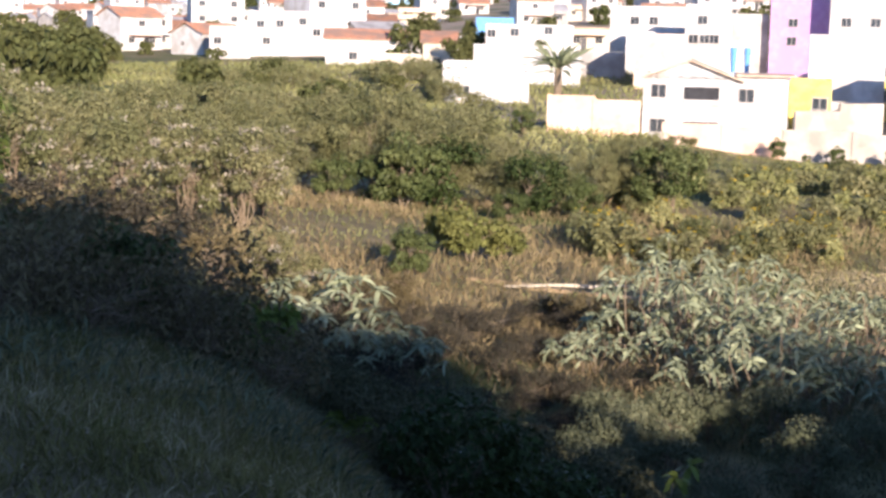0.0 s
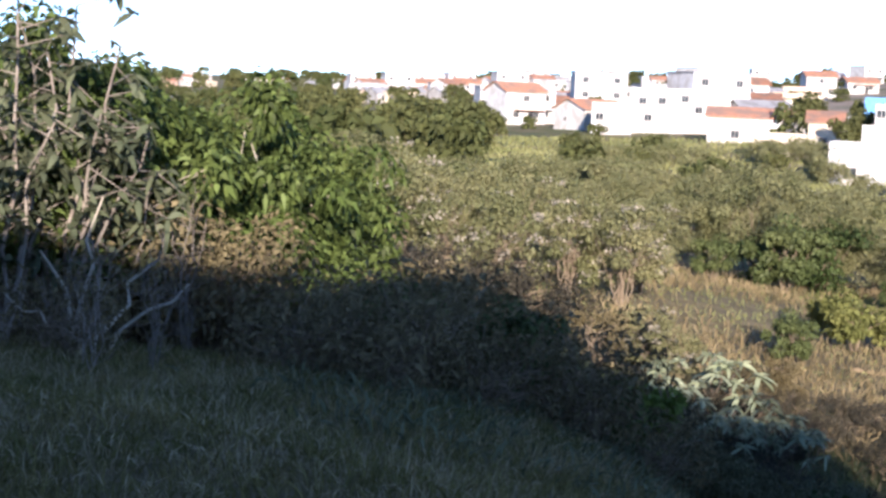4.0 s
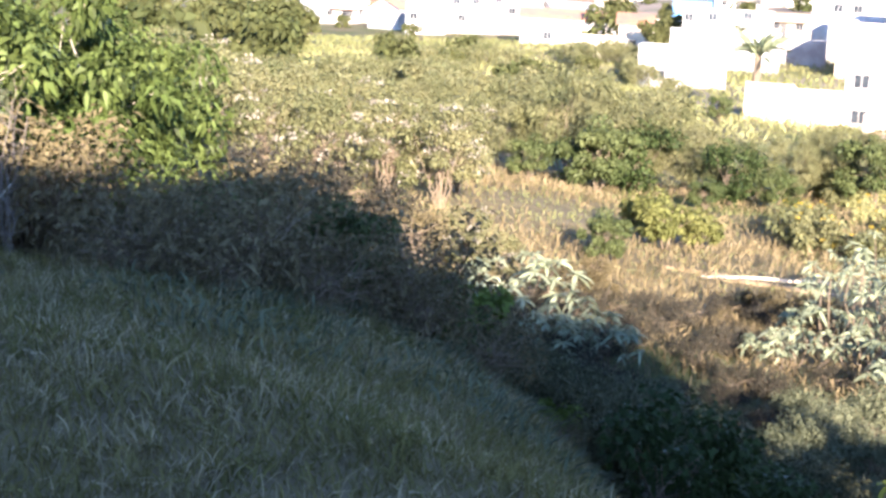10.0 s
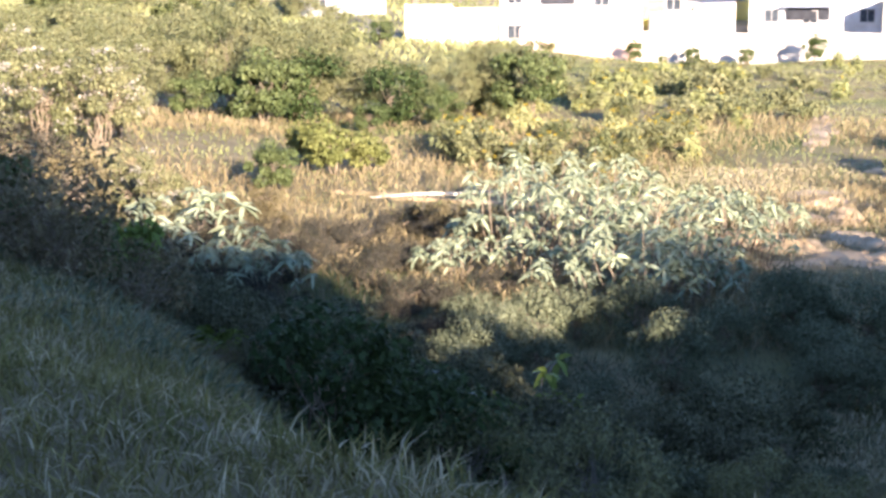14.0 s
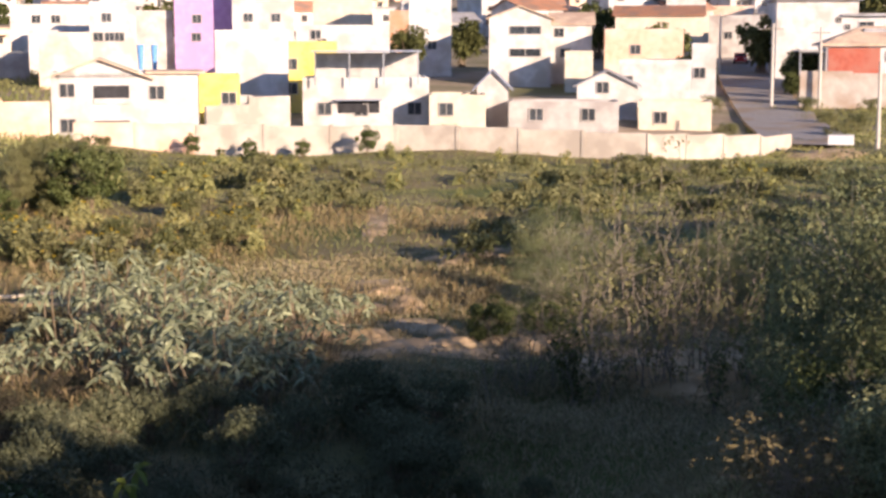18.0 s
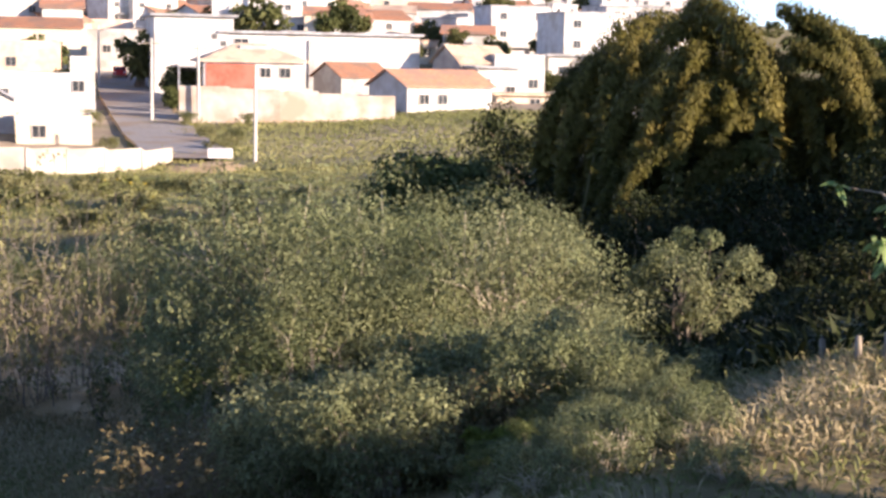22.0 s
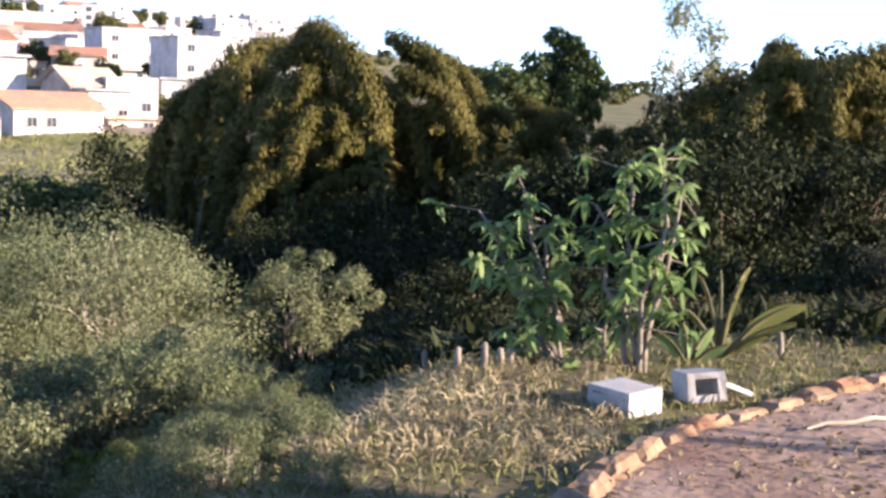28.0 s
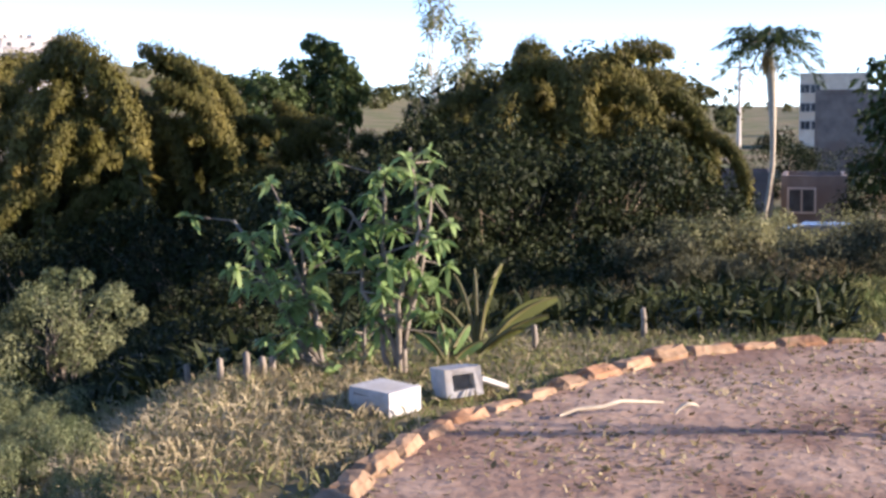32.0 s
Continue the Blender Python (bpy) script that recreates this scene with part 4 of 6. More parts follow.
for k in range(9):
    s = 0.8 - 0.045 * k
    part("brace", box_bm(-s, -s, 2 * k, s, -s + 0.12, 2 * k + 0.15), M_STEEL, mast)
part("antenna", box_bm(-0.9, -0.9, 17, 0.9, 0.9, 18.6, 0.2), M_STEEL, mast)

# red front of the tiled house
rf = named("white house with a red front and tiled roof")
part("front_panel", box_bm(-5.1, -4.1, 0.1, 0.1, -4.02, 2.9), M_REDWALL, rf, "red-brown painted front")
part("carport", box_bm(-8.0, -3.6, 2.5, -5.3, 3.4, 2.68), M_FIBRE, rf, "grey carport roof beside the red front")
part("carport_post", box_bm(-7.9, -3.5, -1, -7.75, -3.35, 2.5), M_STEEL, rf)
part("carport_wall", box_bm(-7.8, 2.9, -1, -5.3, 3.1, 2.5), M_GREY, rf)
part("roof_vent", box_bm(-1.2, -1.6, 4.4, 2.2, -0.2, 4.9), M_FIBRE, rf, "grey raised sheet on the roof")
wh = named("long white warehouse with a grey roof edge")
part("pilaster", box_bm(-1.6, -7.25, 0, -0.9, -7.0, 5.6), M_GREY, wh, "grey concrete pilaster")
# shade of the low opening as a dark sheet on the uncut wall
part("base_opening", box_bm(-1.4, -7.1, 0.1, 2.6, -7.0, 1.1), M_DARK, wh, "dark sheet for the shade in a low opening")
# steel canopy over the flat roof
cn = tagged(new("canopy"), "blue-grey steel canopy on posts over a flat roof", "canopy")
cn.matrix_basis = pose(128 * math.sin(radians(18.9)), 128 * math.cos(radians(18.9)), -1.4, 0, 0, -18.9)
part("roof_sheet", body_bm(9.0, 6, 2.5, 2.62, 0.0), M_CANOPY, cn)
for x in (-4.2, -1.4, 1.4, 4.2):
    part("post", box_bm(x - 0.06, -2.9, -0.2, x + 0.06, -2.78, 2.5), M_STEEL, cn)
part("back_wall", box_bm(-4.4, 1.5, -0.2, 4.4, 1.7, 2.4), M_GREY, cn, "grey wall under the canopy")
# awning of the low white house
aw = tagged(new("awning"), "grey awning over a shaded porch", "awning")
aw.matrix_basis = pose(125.6 * math.sin(radians(18.6)), 125.6 * math.cos(radians(18.6)), -4.2, 0, 0, -18.6)
part("sheet", box_bm(-1.9, -0.6, 1.35, 1.9, 0.35, 1.45), M_CANOPY, aw)
# dark sheet in place of the shade inside the porch
part("porch_opening", box_bm(-1.7, 0.3, 0.3, 1.7, 0.36, 1.3), M_DARK, aw)
# water tanks on a roof
for b in (10.6, 11.1):
    tk = tagged(new("water_tank"), "round blue water tank on a roof", "tank", "roof tanks")
    x, y = 150 * math.sin(radians(b)), 150 * math.cos(radians(b))
    tk.matrix_basis = pose(x, y, 1.2) @ Matrix.Scale(0.5, 4)
    put("drum", mesh_from("drum", *tubes([([(0, 0, -6), (0, 0, 0.0), (0, 0, 0.9), (0, 0, 0.92)], [0.3, 0.62, 0.66, 0.01])], 12), M_BLUE), tk)
    put("lid", mesh_from("lid", *tubes([([(0, 0, 0.9), (0, 0, 1.0), (0, 0, 1.06)], [0.7, 0.66, 0.02])], 12), M_BLUE), tk)


def car(label, b, r, z, turn, paint):
    c = tagged(new("car"), label, "car")
    a = radians(b)
    c.matrix_basis = pose(r * math.sin(a), r * math.cos(a), z, 0, 0, -b + turn)
    bm = bmesh.new()
    prof = [(-2.0, 0.3), (2.0, 0.3), (2.05, 0.75), (1.1, 0.9), (0.6, 1.4), (-1.1, 1.42), (-1.8, 0.95), (-2.05, 0.85)]
    l, rr = ([bm.verts.new((x, y, q)) for y, q in prof] for x in (-0.82, 0.82))
    for q in range(8):
        bm.faces.new((l[q], l[(q + 1) % 8], rr[(q + 1) % 8], rr[q]))
    bm.faces.new(l[::-1])
    bm.faces.new(rr)
    bmesh.ops.bevel(bm, geom=bm.edges[:], offset=0.06, segments=1, affect="EDGES")
    bmesh.ops.recalc_face_normals(bm, faces=bm.faces[:])
    part("body", bm, paint, c)
    part("windscreen", box_bm(-0.68, -1.72, 0.98, 0.68, -1.30, 1.3), M_GLASS, c)
    part("rear_window", box_bm(-0.68, 0.72, 0.98, 0.68, 1.0, 1.3), M_GLASS, c)
    for x in (-0.8, 0.8):
        for y in (-1.25, 1.25):
            wv, wf = tubes([([(x - 0.09, y, 0.31), (x + 0.09, y, 0.31)], [0.31, 0.31])], 12)
            put("wheel", mesh_from("wheel", wv, wf, M_RUBBER), c)
        part("headlight", box_bm(x * 0.72 - 0.14, -2.09, 0.62, x * 0.72 + 0.14, -2.02, 0.76, 0.01), M_WHITE, c)
    return c


car("dusty blue-grey car parked beyond the bushes", 82.1, 47, float(spot(82.1, 47)[2]), 84, M_CARBLUE)
car("small red car parked on the street", 32.75, 205, street_z(205), 0, M_CARRED)
# a white sheet of rubble at the street's end and pale debris
patch("rubble", "pale rubble and earth at the street's end", 35.9, 114, 9, 8, M_DIRT, 0.25, seed=31)
skip = tagged(new("white_board"), "white board lying at the field's edge", "board")
skip.matrix_basis = pose(112.5 * math.sin(radians(36.4)), 112.5 * math.cos(radians(36.4)), -5.4, 12, 0, -36)
part("panel", box_bm(-0.9, -0.3, 0, 0.9, 0.3, 0.6, 0.02), M_WHITE, skip)

# scattered houses on the hill and in the far quarter
def stock_house(w, d, hh, wall, roof, roof_mat, wins):
    h = tagged(new("house"), "small pale house on the far hillside", "house", "hillside houses")
    part("wall", body_bm(w, d, -4, hh, 1.5 if roof == "gable" else 0, True), wall, h)
    if roof == "gable":
        part("roof", gable_bm(d, w, 1.5, 0.5), roof_mat, h).matrix_basis = pose(0, 0, hh + 0.02, 0, 0, 90)
    else:
        part("roof", box_bm(-w / 2 - 0.2, -d / 2 - 0.2, hh, w / 2 + 0.2, d / 2 + 0.2, hh + 0.25), roof_mat, h)
    for x, z in wins:
        add_window(h, x, -d / 2 - 0.02, z)
    add_window(h, -w / 2 - 0.02, d * 0.12, 1.2, (0.7, 0.7), -90)
    part("door", box_bm(w * 0.06, -d / 2 - 0.05, 0.0, w * 0.06 + 0.95, -d / 2 + 0.02, 2.1), M_DARK, h)
    part("porch_roof", box_bm(-w * 0.3, -d / 2 - 1.3, 2.45, w * 0.42, -d / 2 - 0.004, 2.6), roof_mat, h)
    return h


STOCK = [stock_house(9, 8, 3.2, M_PLASTER, "gable", M_TILE, [(-2.5, 1.2), (2.2, 1.2)]),
         stock_house(8, 9, 6.0, M_PLASTER, "flat", M_FIBRE, [(-2.2, 1.2), (2.2, 1.2), (-2.2, 4.0), (2.2, 4.0)]),
         stock_house(11, 8, 3.4, M_CREAM, "flat", M_TILE_PALE, [(-3.5, 1.2), (0, 1.2), (3.5, 1.2)]),
         stock_house(8, 8, 5.8, M_PLASTER, "gable", M_TILE, [(-2, 1.2), (2, 1.2), (0, 4.0)]),
         stock_house(10, 9, 8.8, M_PLASTER, "flat", M_FIBRE, [(-3, 1.2), (3, 1.2), (-3, 4.0), (3, 4.0), (-3, 6.8), (3, 6.8)]),
         stock_house(9, 8, 3.3, M_PINK, "gable", M_TILE, [(-2.5, 1.2), (2.2, 1.2)]),
         stock_house(8, 8, 3.2, M_GREY, "gable", M_FIBRE, [(-2, 1.2), (2, 1.2)])]
hill = np.random.default_rng(21)


def joined_stuff(name, label, category, rows):
    """Many copies of plants or houses, too far to tell apart, as one object: rows of (source, matrix)."""
    vs, loops, starts, totals, mats, idx, base, lbase = [], [], [], [], [], [], 0, 0
    for src, m in rows:
        for o in src.children_recursive:
            q = Matrix.Identity(4)
            up = o
            while up != src:
                q = up.matrix_basis @ q
                up = up.parent
            me = o.data
            co = np.empty(len(me.vertices) * 3, np.float32)
            me.vertices.foreach_get("co", co)
            a = np.array(m @ q)
            vs.append(co.reshape(-1, 3) @ a[:3, :3].T + a[:3, 3])
            lv = np.empty(len(me.loops), np.int32)
            me.loops.foreach_get("vertex_index", lv)
            st, to = np.empty(len(me.polygons), np.int32), np.empty(len(me.polygons), np.int32)
            me.polygons.foreach_get("loop_start", st)
            me.polygons.foreach_get("loop_total", to)
            if me.materials[0] not in mats:
                mats.append(me.materials[0])
            loops.append(lv + base)
            starts.append(st + lbase)
            totals.append(to)
            idx.append(np.full(len(st), mats.index(me.materials[0]), np.int32))
            base += len(me.vertices)
            lbase += len(lv)
    me = bpy.data.meshes.new(name)
    v, l, st, to, ix = (np.concatenate(a) for a in (vs, loops, starts, totals, idx))
    me.vertices.add(len(v))
    me.vertices.foreach_set("co", v.astype(np.float32).ravel())
    me.loops.add(len(l))
    me.loops.foreach_set("vertex_index", l)
    me.polygons.add(len(st))
    me.polygons.foreach_set("loop_start", st)
    me.polygons.foreach_set("loop_total", to)
    for q in mats:
        me.materials.append(q)
    me.polygons.foreach_set("material_index", ix)
    me.polygons.foreach_set("use_smooth", np.zeros(len(st), bool))
    me.update(calc_edges=True)
    return tagged(put(name, me), label, category, kind="stuff")


far_rows = []
for q, (b0, b1, r0, r1, count) in enumerate(((-3, 27, 235, 640, 90), (27, 53.5, 205, 600, 280), (-17.8, -9.5, 470, 640, 110), (-13.5, -9, 250, 330, 7), (-9, -3, 240, 420, 26), (-28, -17, 900, 1300, 22), (-9, -6, 600, 800, 6), (79, 86, 260, 520, 6))):
    for k in range(count):
        b, r = hill.uniform(b0, b1), math.sqrt(hill.uniform(r0 * r0, r1 * r1))
        if 31 < b < 34 and r < 330:
            continue
        src = STOCK[hill.choice(7, p=[0.14, 0.22, 0.22, 0.12, 0.10, 0.07, 0.13])]
        x, y, z = spot(b, r)
        m = pose(x, y, z, 0, 0, -b + hill.uniform(2, 42))
        if r < 400:
            copy_thing(src, m)
        else:
            far_rows.append((src, m))
joined_stuff("far_houses", "crowd of pale houses on the far hillside", "houses", far_rows)
for k, src in enumerate(STOCK):
    x, y, z = spot(8 + k * 5.2, 330 + 9 * k)
    src.matrix_basis = pose(x, y, z, 0, 0, -8 - k * 5.2)


# ---- plants ----
def leafy(name, label, category, height, width, clumps, leaves, leaf, leaf_w, mat, bark=M_BARK, low=0.15, droop=0.3, stems=7, steps=1, stem_r=0.03, flat=0.8, heads=None, seed=1, puff=0.32, top_only=False):
    """A shrub or tree: stems that fork to clumps, with leaves round every clump."""
    global rng
    rng = np.random.default_rng(seed)
    root = tagged(new(name), label, category)
    c = rng.uniform(-1, 1, (clumps, 3))
    c = unit(c) * (rng.uniform(0.25, 1, (clumps, 1)) ** 0.5)
    c[:, :2] *= width / 2 * (1 - puff * 0.5)
    c[:, 2] = height * (low + (1 - low) * (c[:, 2] * 0.5 + 0.5) * (1 - puff * 0.3))
    size = width * puff * rng.uniform(0.55, 1.15, clumps)
    which = rng.integers(clumps, size=leaves)
    d = directions(leaves)
    p = c[which] + d * (size[which] * 0.5 * rng.uniform(0.35, 1, leaves) ** 0.5)[:, None] * [1, 1, flat]
    face = unit(d + directions(leaves) * 0.55 + [0, 0, 0.15])
    way = unit(np.cross(face, directions(leaves)) + d * 0.35)
    p[:, 2] = np.maximum(p[:, 2], 0.02)
    put("crown", mesh_from("crown", *blades(p, way, leaf * rng.uniform(0.6, 1.3, leaves), leaf_w * rng.uniform(0.7, 1.2, leaves), droop, steps, face), mat), root)
    paths = []
    for k in range(stems):
        e = c[rng.integers(clumps)]
        fork = e * [0.35, 0.35, 0.5]
        paths.append((bent((rng.normal() * 0.05, rng.normal() * 0.05, -0.1), fork, 0, 4), np.linspace(stem_r, stem_r * 0.6, 4)))
        for q in rng.integers(clumps, size=3):
            paths.append((bent(fork, c[q], 0.05, 4), np.linspace(stem_r * 0.55, stem_r * 0.12, 4)))
    put("stem", mesh_from("stem", *tubes(paths, 4), bark, True), root)
    if heads:
        hm, hn, hs = heads
        w2 = rng.integers(clumps, size=hn)
        dd = directions(hn, 0.6)
        base = c[w2] + dd * (size[w2] * 0.55)[:, None]
        k = 14
        p2 = np.repeat(base, k, 0) + rng.normal(size=(hn * k, 3)) * hs * [0.5, 0.5, 0.25]
        put("blossom", mesh_from("blossom", *blades(p2, directions(hn * k, 0.5), hs * 0.6, hs * 0.4, 0.1), hm), root)
    return root


PLACED = np.random.default_rng(5)


def fill(src, spots, size=(0.8, 1.25), sink=-0.08, mass=None):
    """Copies of a plant at bearings and ranges; the plant itself takes the first place.
    With mass (name, label) the others are joined, where nobody could count them."""
    rows = []
    for q, row in enumerate(spots):
        b, r = row[:2]
        s = PLACED.uniform(*size) * (row[2] if len(row) > 2 else 1)
        t = PLACED.uniform(0, 360)
        if q == 0 and src not in SETTLED:
            set_at(src, b, r, t, s, sink)
            SETTLED.append(src)
        elif mass:
            x, y, z = spot(b, r, sink)
            rows.append((src, pose(x, y, z, 0, 0, t) @ Matrix.Diagonal((s, s, s * PLACED.uniform(0.88, 1.12), 1))))
        else:
            again(src, b, r, t, s, sink, PLACED.uniform(0.88, 1.12))
    if rows:
        joined_stuff(mass[0], mass[1], "scrub", rows)


SETTLED = []


def scatter(b0, b1, r0, r1, n):
    return [(PLACED.uniform(b0, b1), math.sqrt(PLACED.uniform(r0 * r0, r1 * r1))) for _ in range(n)]


bush_olive = leafy("bush", "rounded olive-green bush on the valley slope", "bush", 4.4, 5.2, 52, 13000, 0.12, 0.065, L_OLIVE, seed=11, puff=0.24)
bush_green = leafy("bush", "dense mid-green bush on the slope", "bush", 2.2, 2.4, 26, 4200, 0.12, 0.075, L_GREEN, seed=12, puff=0.28)
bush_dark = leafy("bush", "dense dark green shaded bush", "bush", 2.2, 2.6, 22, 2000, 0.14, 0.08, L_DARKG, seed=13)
bush_brown = leafy("bush", "half withered brown shrub with bare twigs", "bush", 1.6, 1.9, 20, 1300, 0.13, 0.055, L_BROWN, stems=14, seed=14)
bush_fine = leafy("bush", "fine-leaved yellowish green shrub with thin stems", "bush", 2.4, 2.8, 60, 14000, 0.048, 0.02, L_FINE, bark=M_PALEBARK, stems=26, stem_r=0.02, seed=15, puff=0.26)
bush_lime = leafy("bush", "bright lime-green leafy shrub", "bush", 1.5, 1.3, 14, 1000, 0.19, 0.11, L_LIME, seed=16)
bush_yellow = leafy("bush", "yellow-green rounded shrub in dry grass", "bush", 1.8, 2.2, 16, 1800, 0.16, 0.09, L_YELLOWG, seed=17)
bush_aster = leafy("bush", "tall grey-green shrub with pale seed heads", "bush", 3.2, 2.8, 34, 3600, 0.13, 0.06, L_OLIVE, heads=(L_FLOWER, 26, 0.19), stems=12, seed=18, puff=0.26)
bush_blossom = leafy("bush", "olive shrub speckled with yellow blossom", "bush", 1.8, 2.6, 24, 1900, 0.17, 0.1, L_OLIVE, heads=(L_YFLOWER, 22, 0.08), seed=19)
bush_near = leafy("bush", "leafy green shrub on the bank's crest", "bush", 2.7, 2.5, 40, 7000, 0.115, 0.055, L_LEFT, bark=M_PALEBARK, stems=12, seed=20, puff=0.27, droop=0.5)
far_bush = leafy("bush", "olive scrub clump on the far slope", "bush", 3.4, 5.0, 10, 460, 0.62, 0.42, L_FAR, stems=1, seed=23)
tree_far = leafy("tree", "dark round-crowned tree between houses", "tree", 8.0, 8.0, 26, 1300, 0.9, 0.55, L_FAR, low=0.3, stem_r=0.2, stems=4, seed=22)

# unseen tree added behind the lookout; its crown is placed to shade the hollow
shade_tree = leafy("tree", "unseen tree with a dense raised crown, added for shade", "tree", 6.4, 4.2, 44, 7500, 0.24, 0.15, L_DARKG, low=0.63, stems=1, stem_r=0.06, seed=50, puff=0.34)
shade_tree.matrix_basis = pose(9.6, -8.6, 0.0)

# row of large bushes before the town
fill(bush_olive, [(-2.8, 61, 1.1), (-0.5, 60, 1.12), (1.6, 60, 1.0), (3.6, 61, 0.9), (5.6, 60, 0.78), (7.6, 61, 0.72), (-5.5, 60, 0.95), (-8, 62, 0.8), (-10.5, 66, 0.75), (-7, 75, 0.85), (-12, 80, 0.8), (-3, 78, 0.95), (1, 76, 0.9), (-15, 90, 0.9), (-18, 95, 0.95), (-21, 85, 0.95), (-24, 90, 1.0)], (0.62, 1.14))
fill(bush_dark, [(3.4, 57, 1.3), (-2.6, 57, 1.0), (0.0, 58.5, 1.4)], (0.9, 1.1))
fill(bush_green, [(-1.5, 56, 1.3), (2.6, 54.5, 0.6), (5.2, 56, 0.8), (8.6, 59, 1.3), (-4, 56, 0.9), (-1.2, 39, 0.7), (-20, 42, 1.4), (-17, 50, 1.5), (23.6, 33, 0.5), (25.4, 34, 0.5)], (0.85, 1.15))
# white-headed shrubs
fill(bush_aster, [(-14, 42), (-12, 41), (-16, 43), (-18.5, 44), (-9.5, 44), (-7.5, 43), (-11, 48, 1.2), (-14, 52, 1.2), (-8.5, 50, 1.1), (-6.8, 47), (-17, 54, 1.2), (-5.4, 33, 0.5), (-6.5, 34, 0.5)], (0.85, 1.15))
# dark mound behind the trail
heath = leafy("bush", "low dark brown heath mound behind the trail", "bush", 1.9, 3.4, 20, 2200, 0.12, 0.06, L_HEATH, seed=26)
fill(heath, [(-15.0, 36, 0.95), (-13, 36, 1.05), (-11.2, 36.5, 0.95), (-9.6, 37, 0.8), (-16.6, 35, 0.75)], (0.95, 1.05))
# brown shrubs on the slope
fill(bush_brown, [q for q in scatter(-19, -1, 17, 38, 66) if not (-20 < q[0] < -8.5 and 22 < q[1]) and not (-5.5 < q[0] < -1 and q[1] < 31)], (0.5, 0.95), mass=("brown_scrub", "withered brown shrubs on the valley slope"))
tangle = leafy("bush", "tangled brown brush of thin twigs and dry leaves", "bush", 1.3, 2.2, 26, 1050, 0.095, 0.04, L_BROWN, stems=26, stem_r=0.014, seed=27)
fill(tangle, scatter(-30, -6, 11, 19, 24), (0.55, 1.1), mass=("brown_brush", "tangled brown brush on the bank"))
fill(tangle, scatter(-30, -6, 11, 19, 20) + [(b, r, 0.36) for b, r in scatter(-6, 16, 12, 24, 60)] + [(b, r, 0.5) for b, r in scatter(3, 8, 31, 36, 12)], (0.55, 1.1), mass=("brown_brush", "tangled brown brush filling the valley bottom"))
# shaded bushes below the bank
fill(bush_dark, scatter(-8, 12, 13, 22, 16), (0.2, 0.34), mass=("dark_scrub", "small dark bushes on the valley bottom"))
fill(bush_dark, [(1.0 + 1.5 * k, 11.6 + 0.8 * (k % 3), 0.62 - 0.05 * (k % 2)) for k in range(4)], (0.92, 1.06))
fill(bush_green, scatter(-18, -6, 13, 24, 7) + [(b, r, 0.5) for b, r in scatter(-6, 14, 13, 22, 8)], (0.3, 0.5))
# shaded slope and floor to the right of it
again_dark = leafy("bush", "shaded low bush with small leaves", "bush", 1.7, 2.2, 24, 3200, 0.09, 0.045, L_SAGE, seed=31)
fill(again_dark, scatter(6, 22, 22, 26, 16) + [(b, r, 0.8) for b, r in scatter(-4, 9, 15, 25, 30)] + [(b, r, 0.75) for b, r in scatter(4, 14, 13, 22, 18)] + [(b, r, 0.42) for b, r in scatter(14, 28, 14, 23, 26)], (0.5, 0.8), mass=("shaded_scrub", "low shaded bushes on the valley bottom"))
dull_fine = leafy("bush", "shaded grey-green shrub full of thin twigs", "bush", 1.6, 2.1, 26, 2600, 0.085, 0.04, L_OLIVE, bark=M_WOOD, stems=20, stem_r=0.013, seed=48)
fill(dull_fine, [(6.5 + 1.7 * k, 11.4 + 0.9 * (k % 3) + 0.05 * k, 0.62 - 0.028 * k + 0.08 * (k % 2)) for k in range(13)], (0.85, 1.15))
hedge = leafy("bush", "shaded dark olive bush full of thin twigs", "bush", 1.9, 2.2, 30, 5200, 0.075, 0.036, L_HEDGE, bark=M_WOOD, stems=22, stem_r=0.012, seed=49, puff=0.28)


def hedge_row(src, height, b0, b1, step, reach, sway, lower=0.0, mass=None):
    """Bushes in a row whose tops stay below the sight line to the valley floor."""
    rows = []
    for k, b in enumerate(np.arange(b0, b1, step)):
        r = reach + sway * math.sin(k * 2.1)
        line = float(np.interp(b, [-20, -14, -9, -5, 0, 5, 12, 24, 34], [-6.6, -7.2, -9.2, -10.9, -12.2, -14.4, -15.6, -15.4, -15.0])) - lower
        rows.append((b, r, min(1.35, max(0.3, (1.55 + r * math.tan(radians(line)) - float(spot(b, r)[2])) / height))))
    fill(src, rows, (0.86, 1.0), mass=mass)


hedge_row(hedge, 1.9, -20.5, 18, 1.05, 15.2, 1.0)
hedge_row(hedge, 1.9, -5.0, 14, 1.3, 18.6, 1.0, 0.5, ("hedge_scrub", "shaded olive bushes on the valley bottom"))
hedge_row(again_dark, 1.7, -4.0, 13, 1.9, 20.6, 0.9, 0.8, ("hedge_scrub", "shaded low bushes on the valley bottom"))
# dark heath added over the hollow, where its colour replaces missing shade
fill(heath, [(b, r, 0.36) for b, r in scatter(-5, 8.5, 20, 28.5, 46)], (0.75, 1.15), mass=("heath_scrub", "low dark heath standing in for shade across the hollow"))
fill(heath, [(-4.4 + 1.15 * k, 29.6 + 1.3 * (k % 3), 0.45) for k in range(8)] + [(-3.4 + 1.4 * k, 33.4 + 0.8 * (k % 2), 0.4) for k in range(7)], (0.9, 1.1), mass=("heath_scrub", "low dark heath standing in for shade in the hollow"))
fill(tangle, scatter(5, 27, 11.5, 17, 14), (0.25, 0.42), mass=("brown_brush", "thin brown twigs and brush below the bank"))
